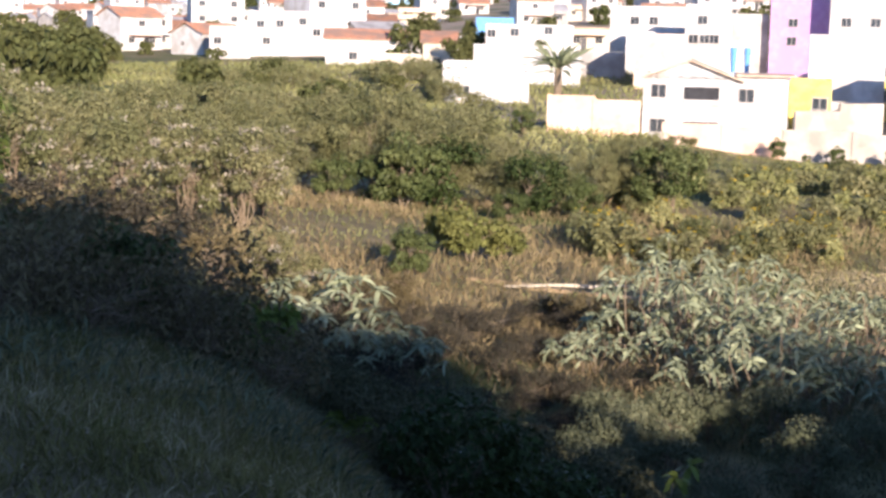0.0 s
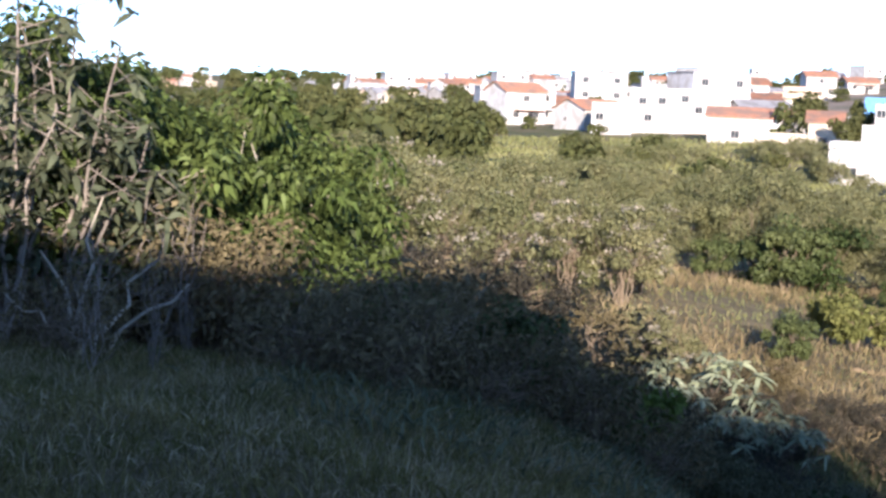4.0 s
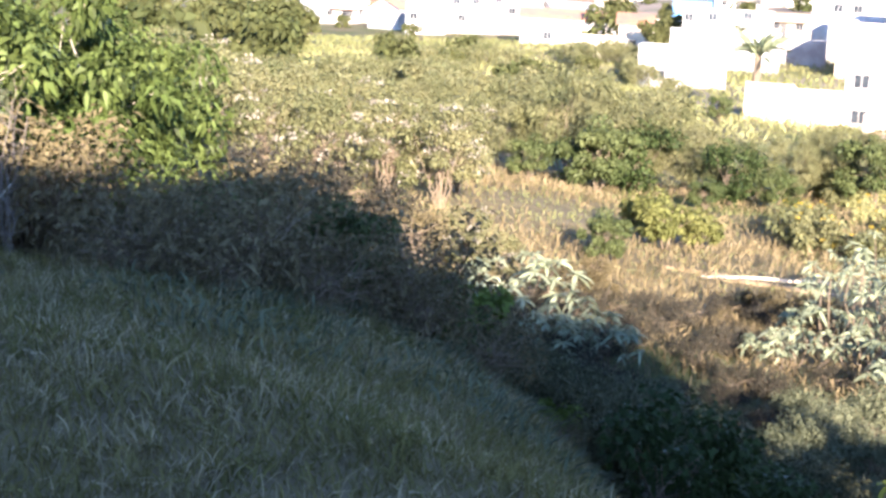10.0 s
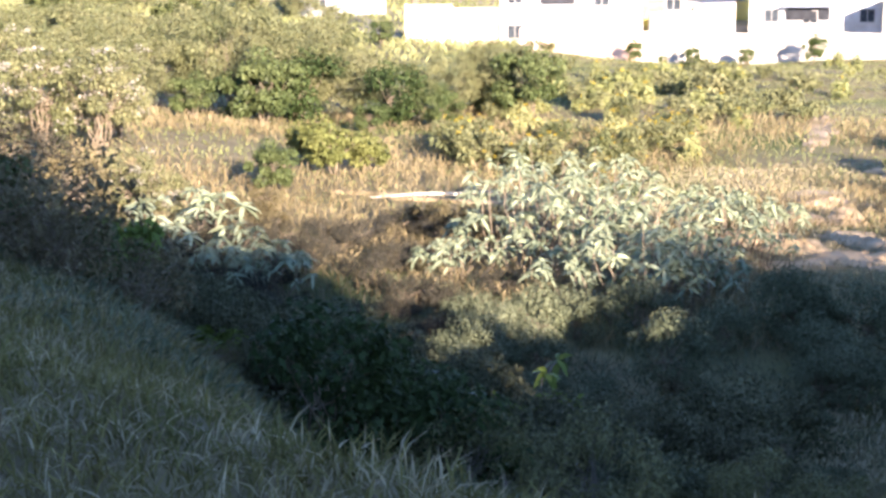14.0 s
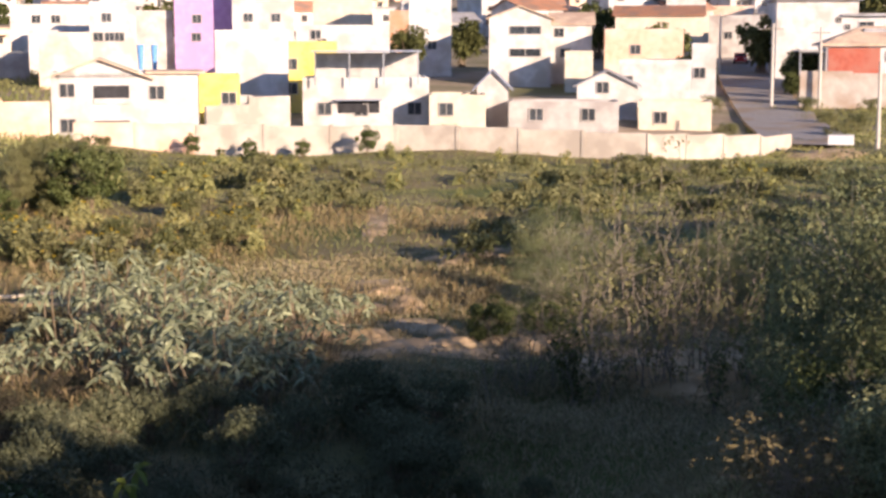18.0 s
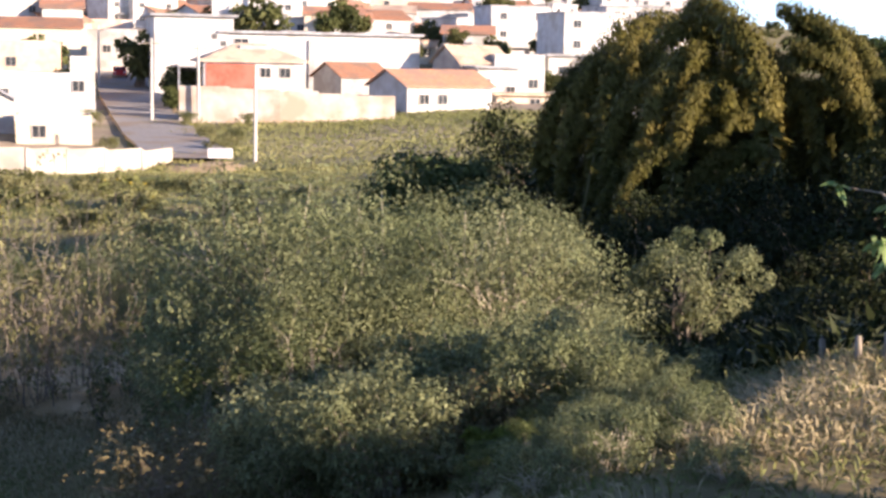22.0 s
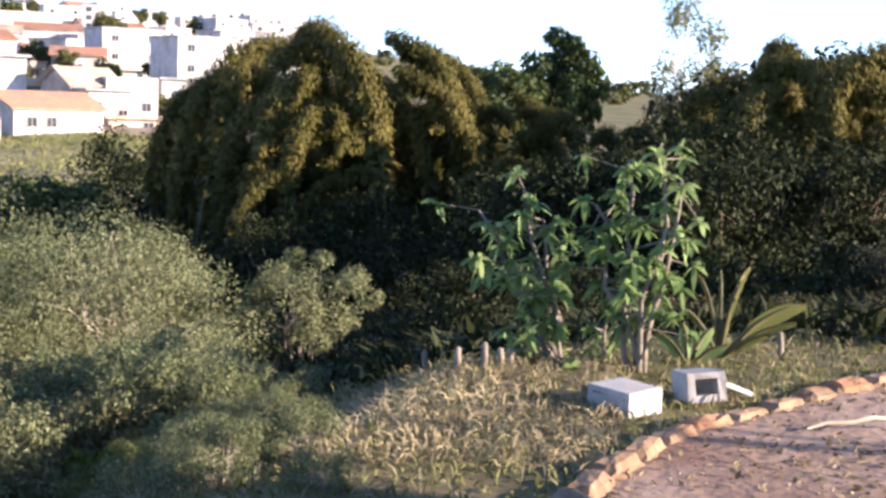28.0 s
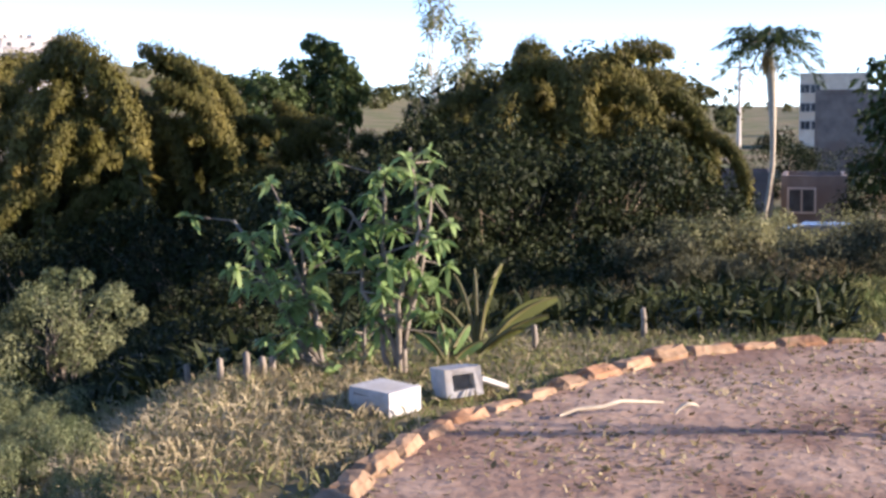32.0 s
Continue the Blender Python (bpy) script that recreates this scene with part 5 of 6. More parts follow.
fresh_shrub = leafy("bush", "green leafy shrub among olive thicket", "bush", 2.2, 2.4, 26, 3200, 0.085, 0.045, L_GREEN, bark=M_WOOD, stems=12, stem_r=0.02, seed=45)
fill(fresh_shrub, scatter(36, 46, 12, 24, 18) + scatter(38, 45, 24, 36, 6), (0.6, 1.05), mass=("thicket", "green leafy thicket on the slope"))
fill(bush_fine, [(b, r, 1.25) for b, r in scatter(38, 44, 15, 21, 13)] + scatter(36, 45, 14, 25, 22) + scatter(45, 47.4, 15, 24, 9), (0.55, 1.25))
fill(bush_fine, [(b, r, 1.4) for b, r in scatter(36, 44.5, 25, 40, 17)] + scatter(25, 34, 36, 46, 8), (0.75, 1.1), mass=("thicket", "fine-leaved yellowish thicket on the valley floor"))
fill(bush_blossom, scatter(5, 16, 42, 60, 14), (0.45, 0.95), mass=("blossom_scrub", "olive shrubs speckled with yellow blossom"))
low_fine = leafy("bush", "low mixed green shrub with pale dead twigs", "bush", 1.2, 1.5, 26, 3800, 0.052, 0.026, L_FINE, bark=M_PALEBARK, stems=14, stem_r=0.014, seed=44)
fill(low_fine, scatter(44, 47.5, 9.5, 15, 14) + scatter(38, 44, 11, 14, 5), (0.6, 1.0))
fill(low_fine, scatter(47, 51, 9, 14, 20), (0.5, 0.75), mass=("thicket", "low mixed green thicket below the verge"))
fill(low_fine, scatter(39, 48.5, 8.2, 13, 40), (0.42, 0.75), mass=("thicket", "fine-leaved low thicket with dead twigs on the bank"))
fill(low_fine, scatter(34.5, 39, 14.5, 20, 14), (0.6, 1.0), mass=("thicket", "olive thicket with dead twigs on the slope"))
fill(low_fine, scatter(50.5, 55.5, 8.5, 14, 26), (0.25, 0.4), mass=("low_scrub", "low green scrub below the verge"))
fill(low_fine, scatter(47, 56, 5.6, 8.8, 18), (0.2, 0.34), mass=("low_scrub", "low green scrub along the verge"))
fill(fresh_shrub, scatter(46, 54, 6.5, 9, 10), (0.1, 0.18), mass=("low_scrub", "small green sprouts along the verge"))
fill(again(bush_green, 47, 11), scatter(43, 53, 8.5, 12, 8), (0.12, 0.24))
fill(tangle, scatter(34, 49, 8.5, 14, 20) + scatter(34, 46, 14, 22, 10), (0.35, 0.7), mass=("brown_brush", "brown brush among the thicket"))
fill(bush_brown, scatter(-3, 8, 33, 38, 8), (0.5, 0.8))
fill(bush_yellow, [(1.2, 43), (2.3, 44, 0.8), (0.2, 45, 0.7)], (0.9, 1.1))
fill(bush_lime, [(8.4, 16.2, 0.8), (2.6, 12.4, 0.22), (46.9, 8.7, 0.28), (48.0, 8.4, 0.2), (44.9, 12.2, 0.7), (43.7, 12.6, 0.6), (-6.5, 15, 0.7), (-3, 14, 0.4)], (0.9, 1.1))
fill(bush_near, [(-20.3, 16.4, 0.9), (-18.7, 17.6, 0.8), (-22.3, 15.6, 1.0), (-24.4, 15, 0.95), (-26.5, 14.4, 1.0), (-29, 14, 1.1), (-31, 13.5, 1.15), (-19.6, 18.5, 0.95), (-21.5, 19, 1.1), (-24, 19, 1.15), (-27, 19, 1.2), (-30, 18, 1.2)], (0.95, 1.08))
for b, r, s in ((38, 240, 1.3), (41, 300, 1), (36, 210, 0.8), (33.5, 190, 0.9), (30, 190, 0.8), (27.5, 215, 1.0), (44, 250, 0.8), (46, 280, 0.8), (48, 300, 0.9), (22.5, 200, 0.8), (3.5, 190, 0.5), (0.5, 185, 0.6), (-1, 230, 0.8), (50, 420, 1.2), (43, 430, 1.2), (29, 420, 1.4), (26, 380, 1.4)):
    again(tree_far, b, r, b * 31, s, -0.2)
set_at(tree_far, 37, 330, 0, 1.2, -0.2)


# silver-leaved plants on the valley floor
def silver_plant(seed, rosettes, height, width, label, mat=L_SILVER, leaf=0.30, per=13):
    global rng
    rng = np.random.default_rng(seed)
    root = tagged(new("silver_plant"), label, "plant", "silver plants")
    c = unit(rng.normal(size=(rosettes, 3))) * rng.uniform(0.35, 1, (rosettes, 1)) ** 0.5
    c[:, :2] *= width / 2
    c[:, 2] = height * (0.35 + 0.6 * np.abs(c[:, 2]) * 1.1)
    c[:, 2] = np.minimum(c[:, 2], height)
    n = rosettes * per
    base = np.repeat(c, per, 0)
    ang = np.tile(np.arange(per) * 2.4, rosettes) + rng.uniform(0, 1, n)
    lift = np.tile(np.linspace(1.1, -0.35, per), rosettes)
    d = unit(np.stack([np.cos(ang), np.sin(ang), lift], -1) + rng.normal(size=(n, 3)) * 0.12)
    ln = leaf * rng.uniform(0.7, 1.15, n) * np.tile(np.linspace(0.6, 1.0, per), rosettes)
    put("foliage", mesh_from("foliage", *blades(base, d, ln, ln * 0.26, 0.45, 3), mat), root)
    paths = [(bent((e[0] * 0.2, e[1] * 0.2, -0.2), e, 0, 5), np.linspace(0.022, 0.010, 5)) for e in c[::2]]
    put("stem", mesh_from("stem", *tubes(paths, 4), M_BARK, True), root)
    return root


silver_a = silver_plant(41, 26, 2.1, 2.6, "large silver-grey leafed shrub with drooping leaves")
silver_b = silver_plant(42, 20, 1.7, 2.2, "silver-grey broad shrub with long leaves")
fill(silver_a, [(9.4, 33.5), (12.2, 33.5, 0.95), (8.0, 31), (10.8, 30, 1.05), (13.2, 29.5), (15.6, 31.5, 0.95), (8.9, 36, 1.05), (11.4, 36.2, 1.0), (14.4, 27.4, 0.9), (12.6, 26.8, 0.85)], (0.95, 1.1))
fill(silver_b, [(11.6, 32, 1.0), (9.0, 29.5), (12.4, 28.5), (14.4, 28.5, 1.05), (16.6, 33), (17.6, 34, 0.8), (15.4, 34.5), (7.2, 31.5), (10.6, 27.5, 0.9), (-4.3, 30, 1.2), (-3.6, 29, 1.0), (-2.3, 28, 1.0), (-1.0, 28.4, 0.95), (-3.0, 28, 0.8), (6.4, 29.5, 0.8), (5.2, 30, 0.6), (15.6, 28.6, 0.8), (17.2, 31.4, 0.8)], (0.9, 1.1))

# log across the valley floor
lg = tagged(new("log"), "pale fallen trunk lying in dry grass", "log")
set_at(lg, 5.0, 39, 0, 1, 0.12)
put("trunk", mesh_from("trunk", *tubes([(bent((-1.7, -0.1, 0.08), (1.7, 0.15, 0.1), 0.02, 7, 0.004), [0.03, 0.04, 0.045, 0.05, 0.045, 0.04, 0.035])], 8), M_STRAW, True), lg)


# ---- bamboo ----
def plume(seed, bow, hook, fat):
    """One culm that rises, arches over and nods like a plume; its crest is at height 1."""
    global rng
    rng = np.random.default_rng(seed)
    s = np.linspace(0, 1, 22)
    lean = bow * (0.4 + s) + hook * np.clip((s - 0.58) / 0.42, 0, 1) ** 1.15
    step = np.stack([np.sin(lean), 0.10 * np.sin(s * 6 + seed), np.cos(lean)], -1) / 21
    p = np.concatenate([[[0, 0, 0]], np.cumsum(step, 0)[:-1]])
    p /= p[:, 2].max()
    n = 4200
    t = 0.5 + 0.5 * rng.uniform(0, 1, n) ** 0.85
    q = np.stack([np.interp(t, s, p[:, k]) for k in range(3)], -1)
    girth = fat * (0.010 + 0.046 * np.sin(np.clip((1.02 - t) / 0.6, 0, 1) ** 0.8 * np.pi) ** 0.7)
    girth *= 1 + 0.28 * np.sin(t * 34 + seed) * np.sin(t * 13 + 2 * seed)
    d = directions(n)
    pos = q + d * (girth * rng.uniform(0.45, 1.0, n) ** 0.5 * (1 + 0.08 * rng.normal(size=n)))[:, None]
    pos[:, 2] -= girth * rng.uniform(0.1, 0.9, n)
    face = unit(d + directions(n) * 0.35)
    way = unit(np.cross(np.cross(face, [0.25, 0, -1.0]), face) + directions(n) * 0.35)
    v, f = blades(pos, way, 0.016 * rng.uniform(0.6, 1.4, n), 0.0058, 0.2, 1, face)
    m = 260
    t = rng.uniform(0.45, 0.95, m)
    q = np.stack([np.interp(t, s, p[:, k]) for k in range(3)], -1)
    q[:, 2] -= 0.035
    inner = blades(q, directions(m, -0.4), 0.06, 0.035, 0.2)
    return mesh_from("culm", *tubes([(p, np.linspace(0.006, 0.0014, 22))], 5), M_CULM, True), mesh_from("foliage", *joined((v, f), inner), L_BAMBOO), p[np.argmax(p[:, 2]), 0]


PLUMES = [plume(60 + k, *a) for k, a in enumerate(((0.10, 2.0, 1.0), (0.16, 2.4, 0.9), (0.05, 1.7, 1.15), (0.20, 2.5, 1.0), (0.12, 1.4, 0.85), (0.24, 2.2, 1.1), (0.04, 2.2, 0.9), (0.30, 1.8, 1.0)))]


def bamboo(label, b, r, heads, seed, low=0, right=0.55):
    """A clump: every head is a nodding culm, by bearing and height of its crest; smaller ones fill the foot."""
    q = np.random.default_rng(seed)
    g = tagged(new("bamboo"), label, "bamboo", "bamboo clumps")
    set_at(g, b, r, 0, 1, 0)
    ox, oy, oz = spot(b, r)
    heads = list(heads) + [(hb + q.uniform(-0.6, 0.6), he - q.uniform(0.3, 1.6)) for hb, he in heads] + [(b + q.uniform(-2.2, 2.2), q.uniform(-4.6, -1.5)) for _ in range(low)]
    for k, (hb, he) in enumerate(heads):
        hr = r + q.uniform(-3.5, 3.5) - (1.0 if he < -1.5 else 0)
        hz = 1.6 + hr * math.tan(radians(he))
        x, y = hr * math.sin(radians(hb)), hr * math.cos(radians(hb))
        cm, fm, over = PLUMES[q.integers(len(PLUMES))] if he > -1.6 else PLUMES[q.choice((0, 2, 4, 6))]
        size = max(2.2, hz - oz + 0.3)
        a = radians(q.choice((0.0, 180.0), p=(right, 1 - right)) + q.uniform(-65, 65)) - radians(b)
        c = put("culm", cm, g)
        c.matrix_basis = Matrix.Translation((x - ox - size * over * math.cos(a), y - oy - size * over * math.sin(a), hz - oz - size)) @ pose(0, 0, 0, 0, 0, math.degrees(a)) @ Matrix.Scale(size, 4)
        put("foliage", fm, c)
    return g


BL = "tall arching bamboo clump with olive-gold plumes"
bamboo(BL, 52.0, 40, [(51.4, 0.8), (52.6, 2.0), (51.6, -1.3), (51.2, -2.9), (52.1, 0.1), (51.9, -2.9), (53.2, -0.9), (51.8, 1.2), (52.4, -2.0), (52.8, -3.8), (51.8, -4.2)], 80, 0, 0.9)
bamboo(BL, 54.6, 38, [(54.4, 2.6), (55.3, 1.7), (53.8, 0.9), (54.9, 0.0), (54.5, -2.2), (55.9, -1.4), (56.1, 0.9), (53.6, -1.6), (55.4, -3.0), (54.2, -4.2), (56.0, -4.6)], 81)
bamboo(BL, 57.6, 38.5, [(57.0, 2.4), (58.0, 2.0), (58.3, 1.1), (57.0, 0.2), (58.9, -0.2), (57.8, -2.2), (56.8, -3.1), (58.4, -5.0), (57.4, -1.0), (57.2, -5.4), (58.8, -4.0)], 82)
bamboo(BL, 60.6, 40, [(59.8, 0.8), (60.7, -0.2), (60.0, -0.8), (61.8, 0.3), (59.5, -2.8), (61.7, -2.1), (60.8, -1.6), (61.0, -3.6), (60.0, -4.6), (61.8, -5.0)], 83)
bamboo(BL, 63.6, 41, [(62.8, -0.2), (64.0, -0.4), (62.1, -1.2), (63.4, -2.2), (65.2, -0.9), (64.6, -1.8), (66.4, -0.8), (66.0, -2.4), (63.0, -4.2), (64.6, -3.6), (65.6, -4.8)], 84)
bamboo(BL, 69.3, 36, [(70.2, 1.2), (69.6, 0.7), (68.2, -0.7), (69.3, -1.2), (67.4, -0.9), (68.4, -2.4), (70.2, -2.0), (67.2, -2.8), (68.0, -4.4), (69.6, -3.6), (70.4, -5.2)], 85, 5)
bamboo(BL, 72.0, 35, [(71.6, 2.5), (72.2, 1.6), (71.9, 1.2), (72.1, 0.6), (71.4, 1.7), (70.9, -3.0), (73.1, 0.4), (72.7, -1.0), (71.7, -1.2), (71.2, 0.6), (72.6, -3.0), (71.6, -4.8), (72.8, -5.4)], 86, 5)
bamboo(BL, 74.4, 35, [(73.7, 1.9), (75.6, 2.5), (74.6, 1.0), (75.3, -0.3), (74.4, -2.0), (73.6, -3.4), (75.5, -3.8), (74.0, -0.6), (74.2, -5.0), (73.4, -5.8), (75.2, -5.6)], 87, 5)
bamboo(BL, 76.8, 36, [(76.4, 0.5), (76.8, -0.5), (76.6, -2.5), (77.4, 0.9), (78.0, -0.8), (77.6, -2.0), (76.2, 1.4), (76.8, -4.2), (77.8, -3.8), (76.4, -5.6)], 88, 5)
# undergrowth at the foot of the bamboo; its shade is in the near-black leaves
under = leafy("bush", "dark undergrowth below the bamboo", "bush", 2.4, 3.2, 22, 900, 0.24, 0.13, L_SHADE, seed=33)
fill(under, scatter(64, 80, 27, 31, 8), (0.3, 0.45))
# trees that fill the gaps; their leaf colour stands in for deep shade
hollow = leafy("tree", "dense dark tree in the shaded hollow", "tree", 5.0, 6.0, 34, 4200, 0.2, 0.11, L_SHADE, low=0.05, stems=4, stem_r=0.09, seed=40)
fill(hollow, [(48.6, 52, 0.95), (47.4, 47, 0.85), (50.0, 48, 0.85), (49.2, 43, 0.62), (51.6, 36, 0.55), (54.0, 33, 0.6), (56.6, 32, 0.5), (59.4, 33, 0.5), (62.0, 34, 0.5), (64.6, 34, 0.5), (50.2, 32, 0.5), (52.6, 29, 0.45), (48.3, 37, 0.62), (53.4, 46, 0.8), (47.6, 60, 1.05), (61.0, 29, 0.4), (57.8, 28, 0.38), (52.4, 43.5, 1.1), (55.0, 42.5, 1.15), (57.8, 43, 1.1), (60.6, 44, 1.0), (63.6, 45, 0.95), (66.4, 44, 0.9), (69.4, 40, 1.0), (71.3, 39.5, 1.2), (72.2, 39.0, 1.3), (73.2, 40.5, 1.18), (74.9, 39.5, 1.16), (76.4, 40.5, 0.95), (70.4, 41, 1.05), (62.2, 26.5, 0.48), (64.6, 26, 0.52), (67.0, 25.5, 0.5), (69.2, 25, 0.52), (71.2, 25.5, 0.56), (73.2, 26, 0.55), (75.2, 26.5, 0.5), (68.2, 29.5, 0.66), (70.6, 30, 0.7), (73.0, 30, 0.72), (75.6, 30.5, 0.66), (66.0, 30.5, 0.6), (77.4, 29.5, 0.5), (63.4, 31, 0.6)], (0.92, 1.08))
vine_tree = leafy("tree", "bushy green tree overgrown with vines", "tree", 4.6, 3.6, 34, 6000, 0.17, 0.1, L_GREEN, low=0.05, stems=5, stem_r=0.07, seed=43)
fill(vine_tree, [(45.0, 40, 1.2), (43.8, 42, 1.0), (46.3, 37, 0.95), (47.0, 32, 0.6), (45.8, 33, 0.75), (47.9, 28, 0.42)], (0.95, 1.05))

# ---- trees beyond the bamboo ----
tree_a = leafy("tree", "tall narrow dark tree behind the bamboo", "tree", 11, 4.6, 30, 5000, 0.36, 0.22, L_DARKG, low=0.45, stems=4, stem_r=0.16, seed=34)
set_at(tree_a, 63.6, 66, 0, 0.87, 0)
tree_b = leafy("tree", "dark round treetop behind the bamboo", "tree", 9, 5, 26, 3500, 0.36, 0.22, L_DARKG, low=0.4, stems=4, stem_r=0.16, seed=35)
set_at(tree_b, 61.0, 60, 40, 0.92, 0)
wispy = leafy("tree", "tall feathery sparse tree with upright branches", "tree", 13.5, 5.2, 40, 3000, 0.3, 0.12, L_OLIVE, bark=M_PALEBARK, low=0.35, stems=9, stem_r=0.12, puff=0.2, flat=1.6, seed=36)
set_at(wispy, 68.2, 64, 0, 0.84, 0)
edge_tree = leafy("tree", "large dark tree at the roadside", "tree", 9, 6, 30, 4500, 0.32, 0.19, L_DARKG, low=0.1, stems=5, stem_r=0.2, seed=37)
set_at(edge_tree, 86.2, 40, 0, 0.78, -0.3)
roadside = leafy("bush", "grey-green shrub along the road verge", "bush", 1.5, 2.2, 26, 5200, 0.075, 0.03, L_OLIVE, stems=12, stem_r=0.015, seed=38)
fill(roadside, [(77.5, 18), (79.2, 19), (81, 18.5), (82.6, 19.5), (84.2, 18.5), (85.8, 19.5), (87.5, 19), (78.2, 23), (81.6, 24), (84.8, 24)], (0.55, 0.85))
verge_bush = leafy("bush", "dark green shrub behind the kerb grass", "bush", 1.5, 1.9, 24, 3600, 0.085, 0.045, L_DULL, stems=10, stem_r=0.014, seed=47)
fill(verge_bush, [(76.6, 15.5), (77.8, 13.6, 0.5), (79.3, 14.5, 0.7), (80.8, 13.4, 0.4), (78.6, 18.5, 1.1), (82.4, 14.8, 0.6), (83.9, 17), (80.4, 20, 1.1), (85.4, 15, 0.8)], (0.6, 0.8))
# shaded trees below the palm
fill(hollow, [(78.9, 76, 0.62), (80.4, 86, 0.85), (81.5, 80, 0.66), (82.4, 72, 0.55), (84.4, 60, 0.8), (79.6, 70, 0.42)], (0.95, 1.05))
# two copies beyond the right edge of view, added only to cast shade
again(edge_tree, 91.0, 44, 130, 0.8, -0.3)
again(edge_tree, 88.0, 58, 230, 0.9, -0.3)


# ---- palm ----
def palm(label, b, r, height):
    global rng
    rng = np.random.default_rng(51)
    p = tagged(new("palm_tree"), label, "palm")
    set_at(p, b, r, 0)
    s = np.linspace(0, 1, 9)
    tr = np.stack([0.10 * np.sin(s * 3), np.interp(s, [0, 0.2, 0.4, 0.7, 1], [0.20, -0.06, -0.24, -0.16, 0]), -0.5 + s * (height + 0.5)], -1)
    put("trunk", mesh_from("trunk", *tubes([(tr, np.interp(s, [0, 0.1, 0.5, 0.82, 1], [0.15, 0.10, 0.11, 0.21, 0.12]))], 9), M_PALEBARK, True), p)
    for k in range(17):
        a, up = k * 2.4, 0.85 - 0.075 * k
        d = np.array([math.cos(a), math.sin(a), 0])
        t = np.linspace(0, 1, 8)
        mid = np.array([0, 0, height - 0.1]) + d * (2.2 * t)[:, None] * math.cos(up * 0.9) + np.array([0, 0, 1.0]) * (2.2 * (t * math.sin(up) - 0.55 * t * t))[:, None]
        f = put("frond", mesh_from("frond", *tubes([(mid, np.linspace(0.035, 0.008, 8))], 4), M_CULM, True), p)
        n = 90
        u = rng.uniform(0.12, 1, n)
        q = np.stack([np.interp(u, t, mid[:, c]) for c in range(3)], -1)
        side = np.cross(d, [0, 0, 1.0]) * np.where(rng.uniform(size=n) < 0.5, 1, -1)[:, None]
        put("frond_blade", mesh_from("frond_blade", *blades(q, side + d * 0.5 + rng.normal(size=(n, 3)) * 0.25, 0.62, 0.07, 0.35), L_DARKG), f)
    put("hanging_sheath", mesh_from("hanging_sheath", *blades(np.tile([0, 0, height - 0.5], (26, 1)) + rng.normal(size=(26, 3)) * 0.12, directions(26, -1.6), 0.9, 0.12, 0.3), L_BROWN), p, "withered fronds hanging at the crown")
    return p


palm("tall single palm with a slim pale trunk", 80.1, 62, 7.5)

# ---- the small tree, broad-leaved shrubs and banana plant beside the verge ----
small_tree = leafy("tree", "small pale-green tree with a spreading crown", "tree", 1.85, 2.2, 26, 6500, 0.06, 0.034, L_FINE, bark=M_WOOD, low=0.28, stems=9, stem_r=0.02, seed=39, puff=0.26)
set_at(small_tree, 54.3, 17.0, 0, 0.8, -0.03)


def broad_plant(label, b, r, branches, leaf, seed, turn=0, per=7, mat=L_TOBACCO, category="shrub"):
    """A few bare stems carrying whorls of large leaves."""
    global rng
    rng = np.random.default_rng(seed)
    root = tagged(new("broad_leaved_shrub"), label, category)
    set_at(root, b, r, turn, 1.0, -0.05)
    paths, pts = [], []
    for (bx, by), (tx, ty, tz) in branches:
        c = bent((bx, by, 0), (tx, ty, tz), 0.0, 7, 0.02)
        paths.append((c, np.linspace(0.022, 0.009, 7)))
        for t in np.linspace(0.45, 1.0, max(8, int(13 * np.linalg.norm([tx - bx, ty - by, tz]) ** 0.5))):
            o = np.array([np.interp(t, np.linspace(0, 1, 7), c[:, k]) for k in range(3)])
            twig = o + rng.normal(size=3) * leaf * [1.15, 1.15, 0.7]
            paths.append((np.array([o, (o + twig) / 2, twig]), [0.007, 0.005, 0.003]))
            pts += [twig] * (per + 3)
    pts = np.array(pts)
    n = len(pts)
    d = unit(directions(n, 0.1) * [1, 1, 0.6] + [0, 0, 0.12])
    put("foliage", mesh_from("foliage", *blades(pts, d, leaf * rng.uniform(0.6, 1.2, n), leaf * 0.36, 0.55, 3), mat), root)
    put("stem", mesh_from("stem", *tubes(paths, 6), M_WOOD, True), root)
    return root


broad_plant("tall green broad-leaved shrub with bare stems", 67.4, 9.0, [((0, 0), (0.07, 0.0, 1.40)), ((0, 0.03), (-0.12, 0.1, 1.28)), ((0.03, 0), (0.19, 0.0, 1.20)), ((0, 0), (0.11, 0.1, 0.88)), ((0, 0), (-0.13, 0.0, 0.64)), ((-0.03, 0), (-0.30, 0.1, 1.02))], 0.105, 61, -67)
broad_plant("leaning green broad-leaved shrub", 64.5, 9.2, [((0, 0), (-0.55, 0.1, 0.95)), ((0, 0), (-0.27, 0.0, 1.08)), ((0, 0.03), (-0.15, 0.1, 0.9)), ((0, 0), (-0.28, 0.1, 0.58)), ((0, 0), (-0.43, 0.0, 0.74)), ((0, 0), (-0.10, 0.2, 0.36)), ((0, 0), (-0.2, -0.1, 0.2))], 0.105, 62, -64)
broad_plant("young bare-stemmed shrub with a few top leaves", 66.0, 9.25, [((0, 0), (0.01, 0.0, 0.30)), ((0, 0), (-0.03, 0.1, 0.22))], 0.07, 64, -66, 3)
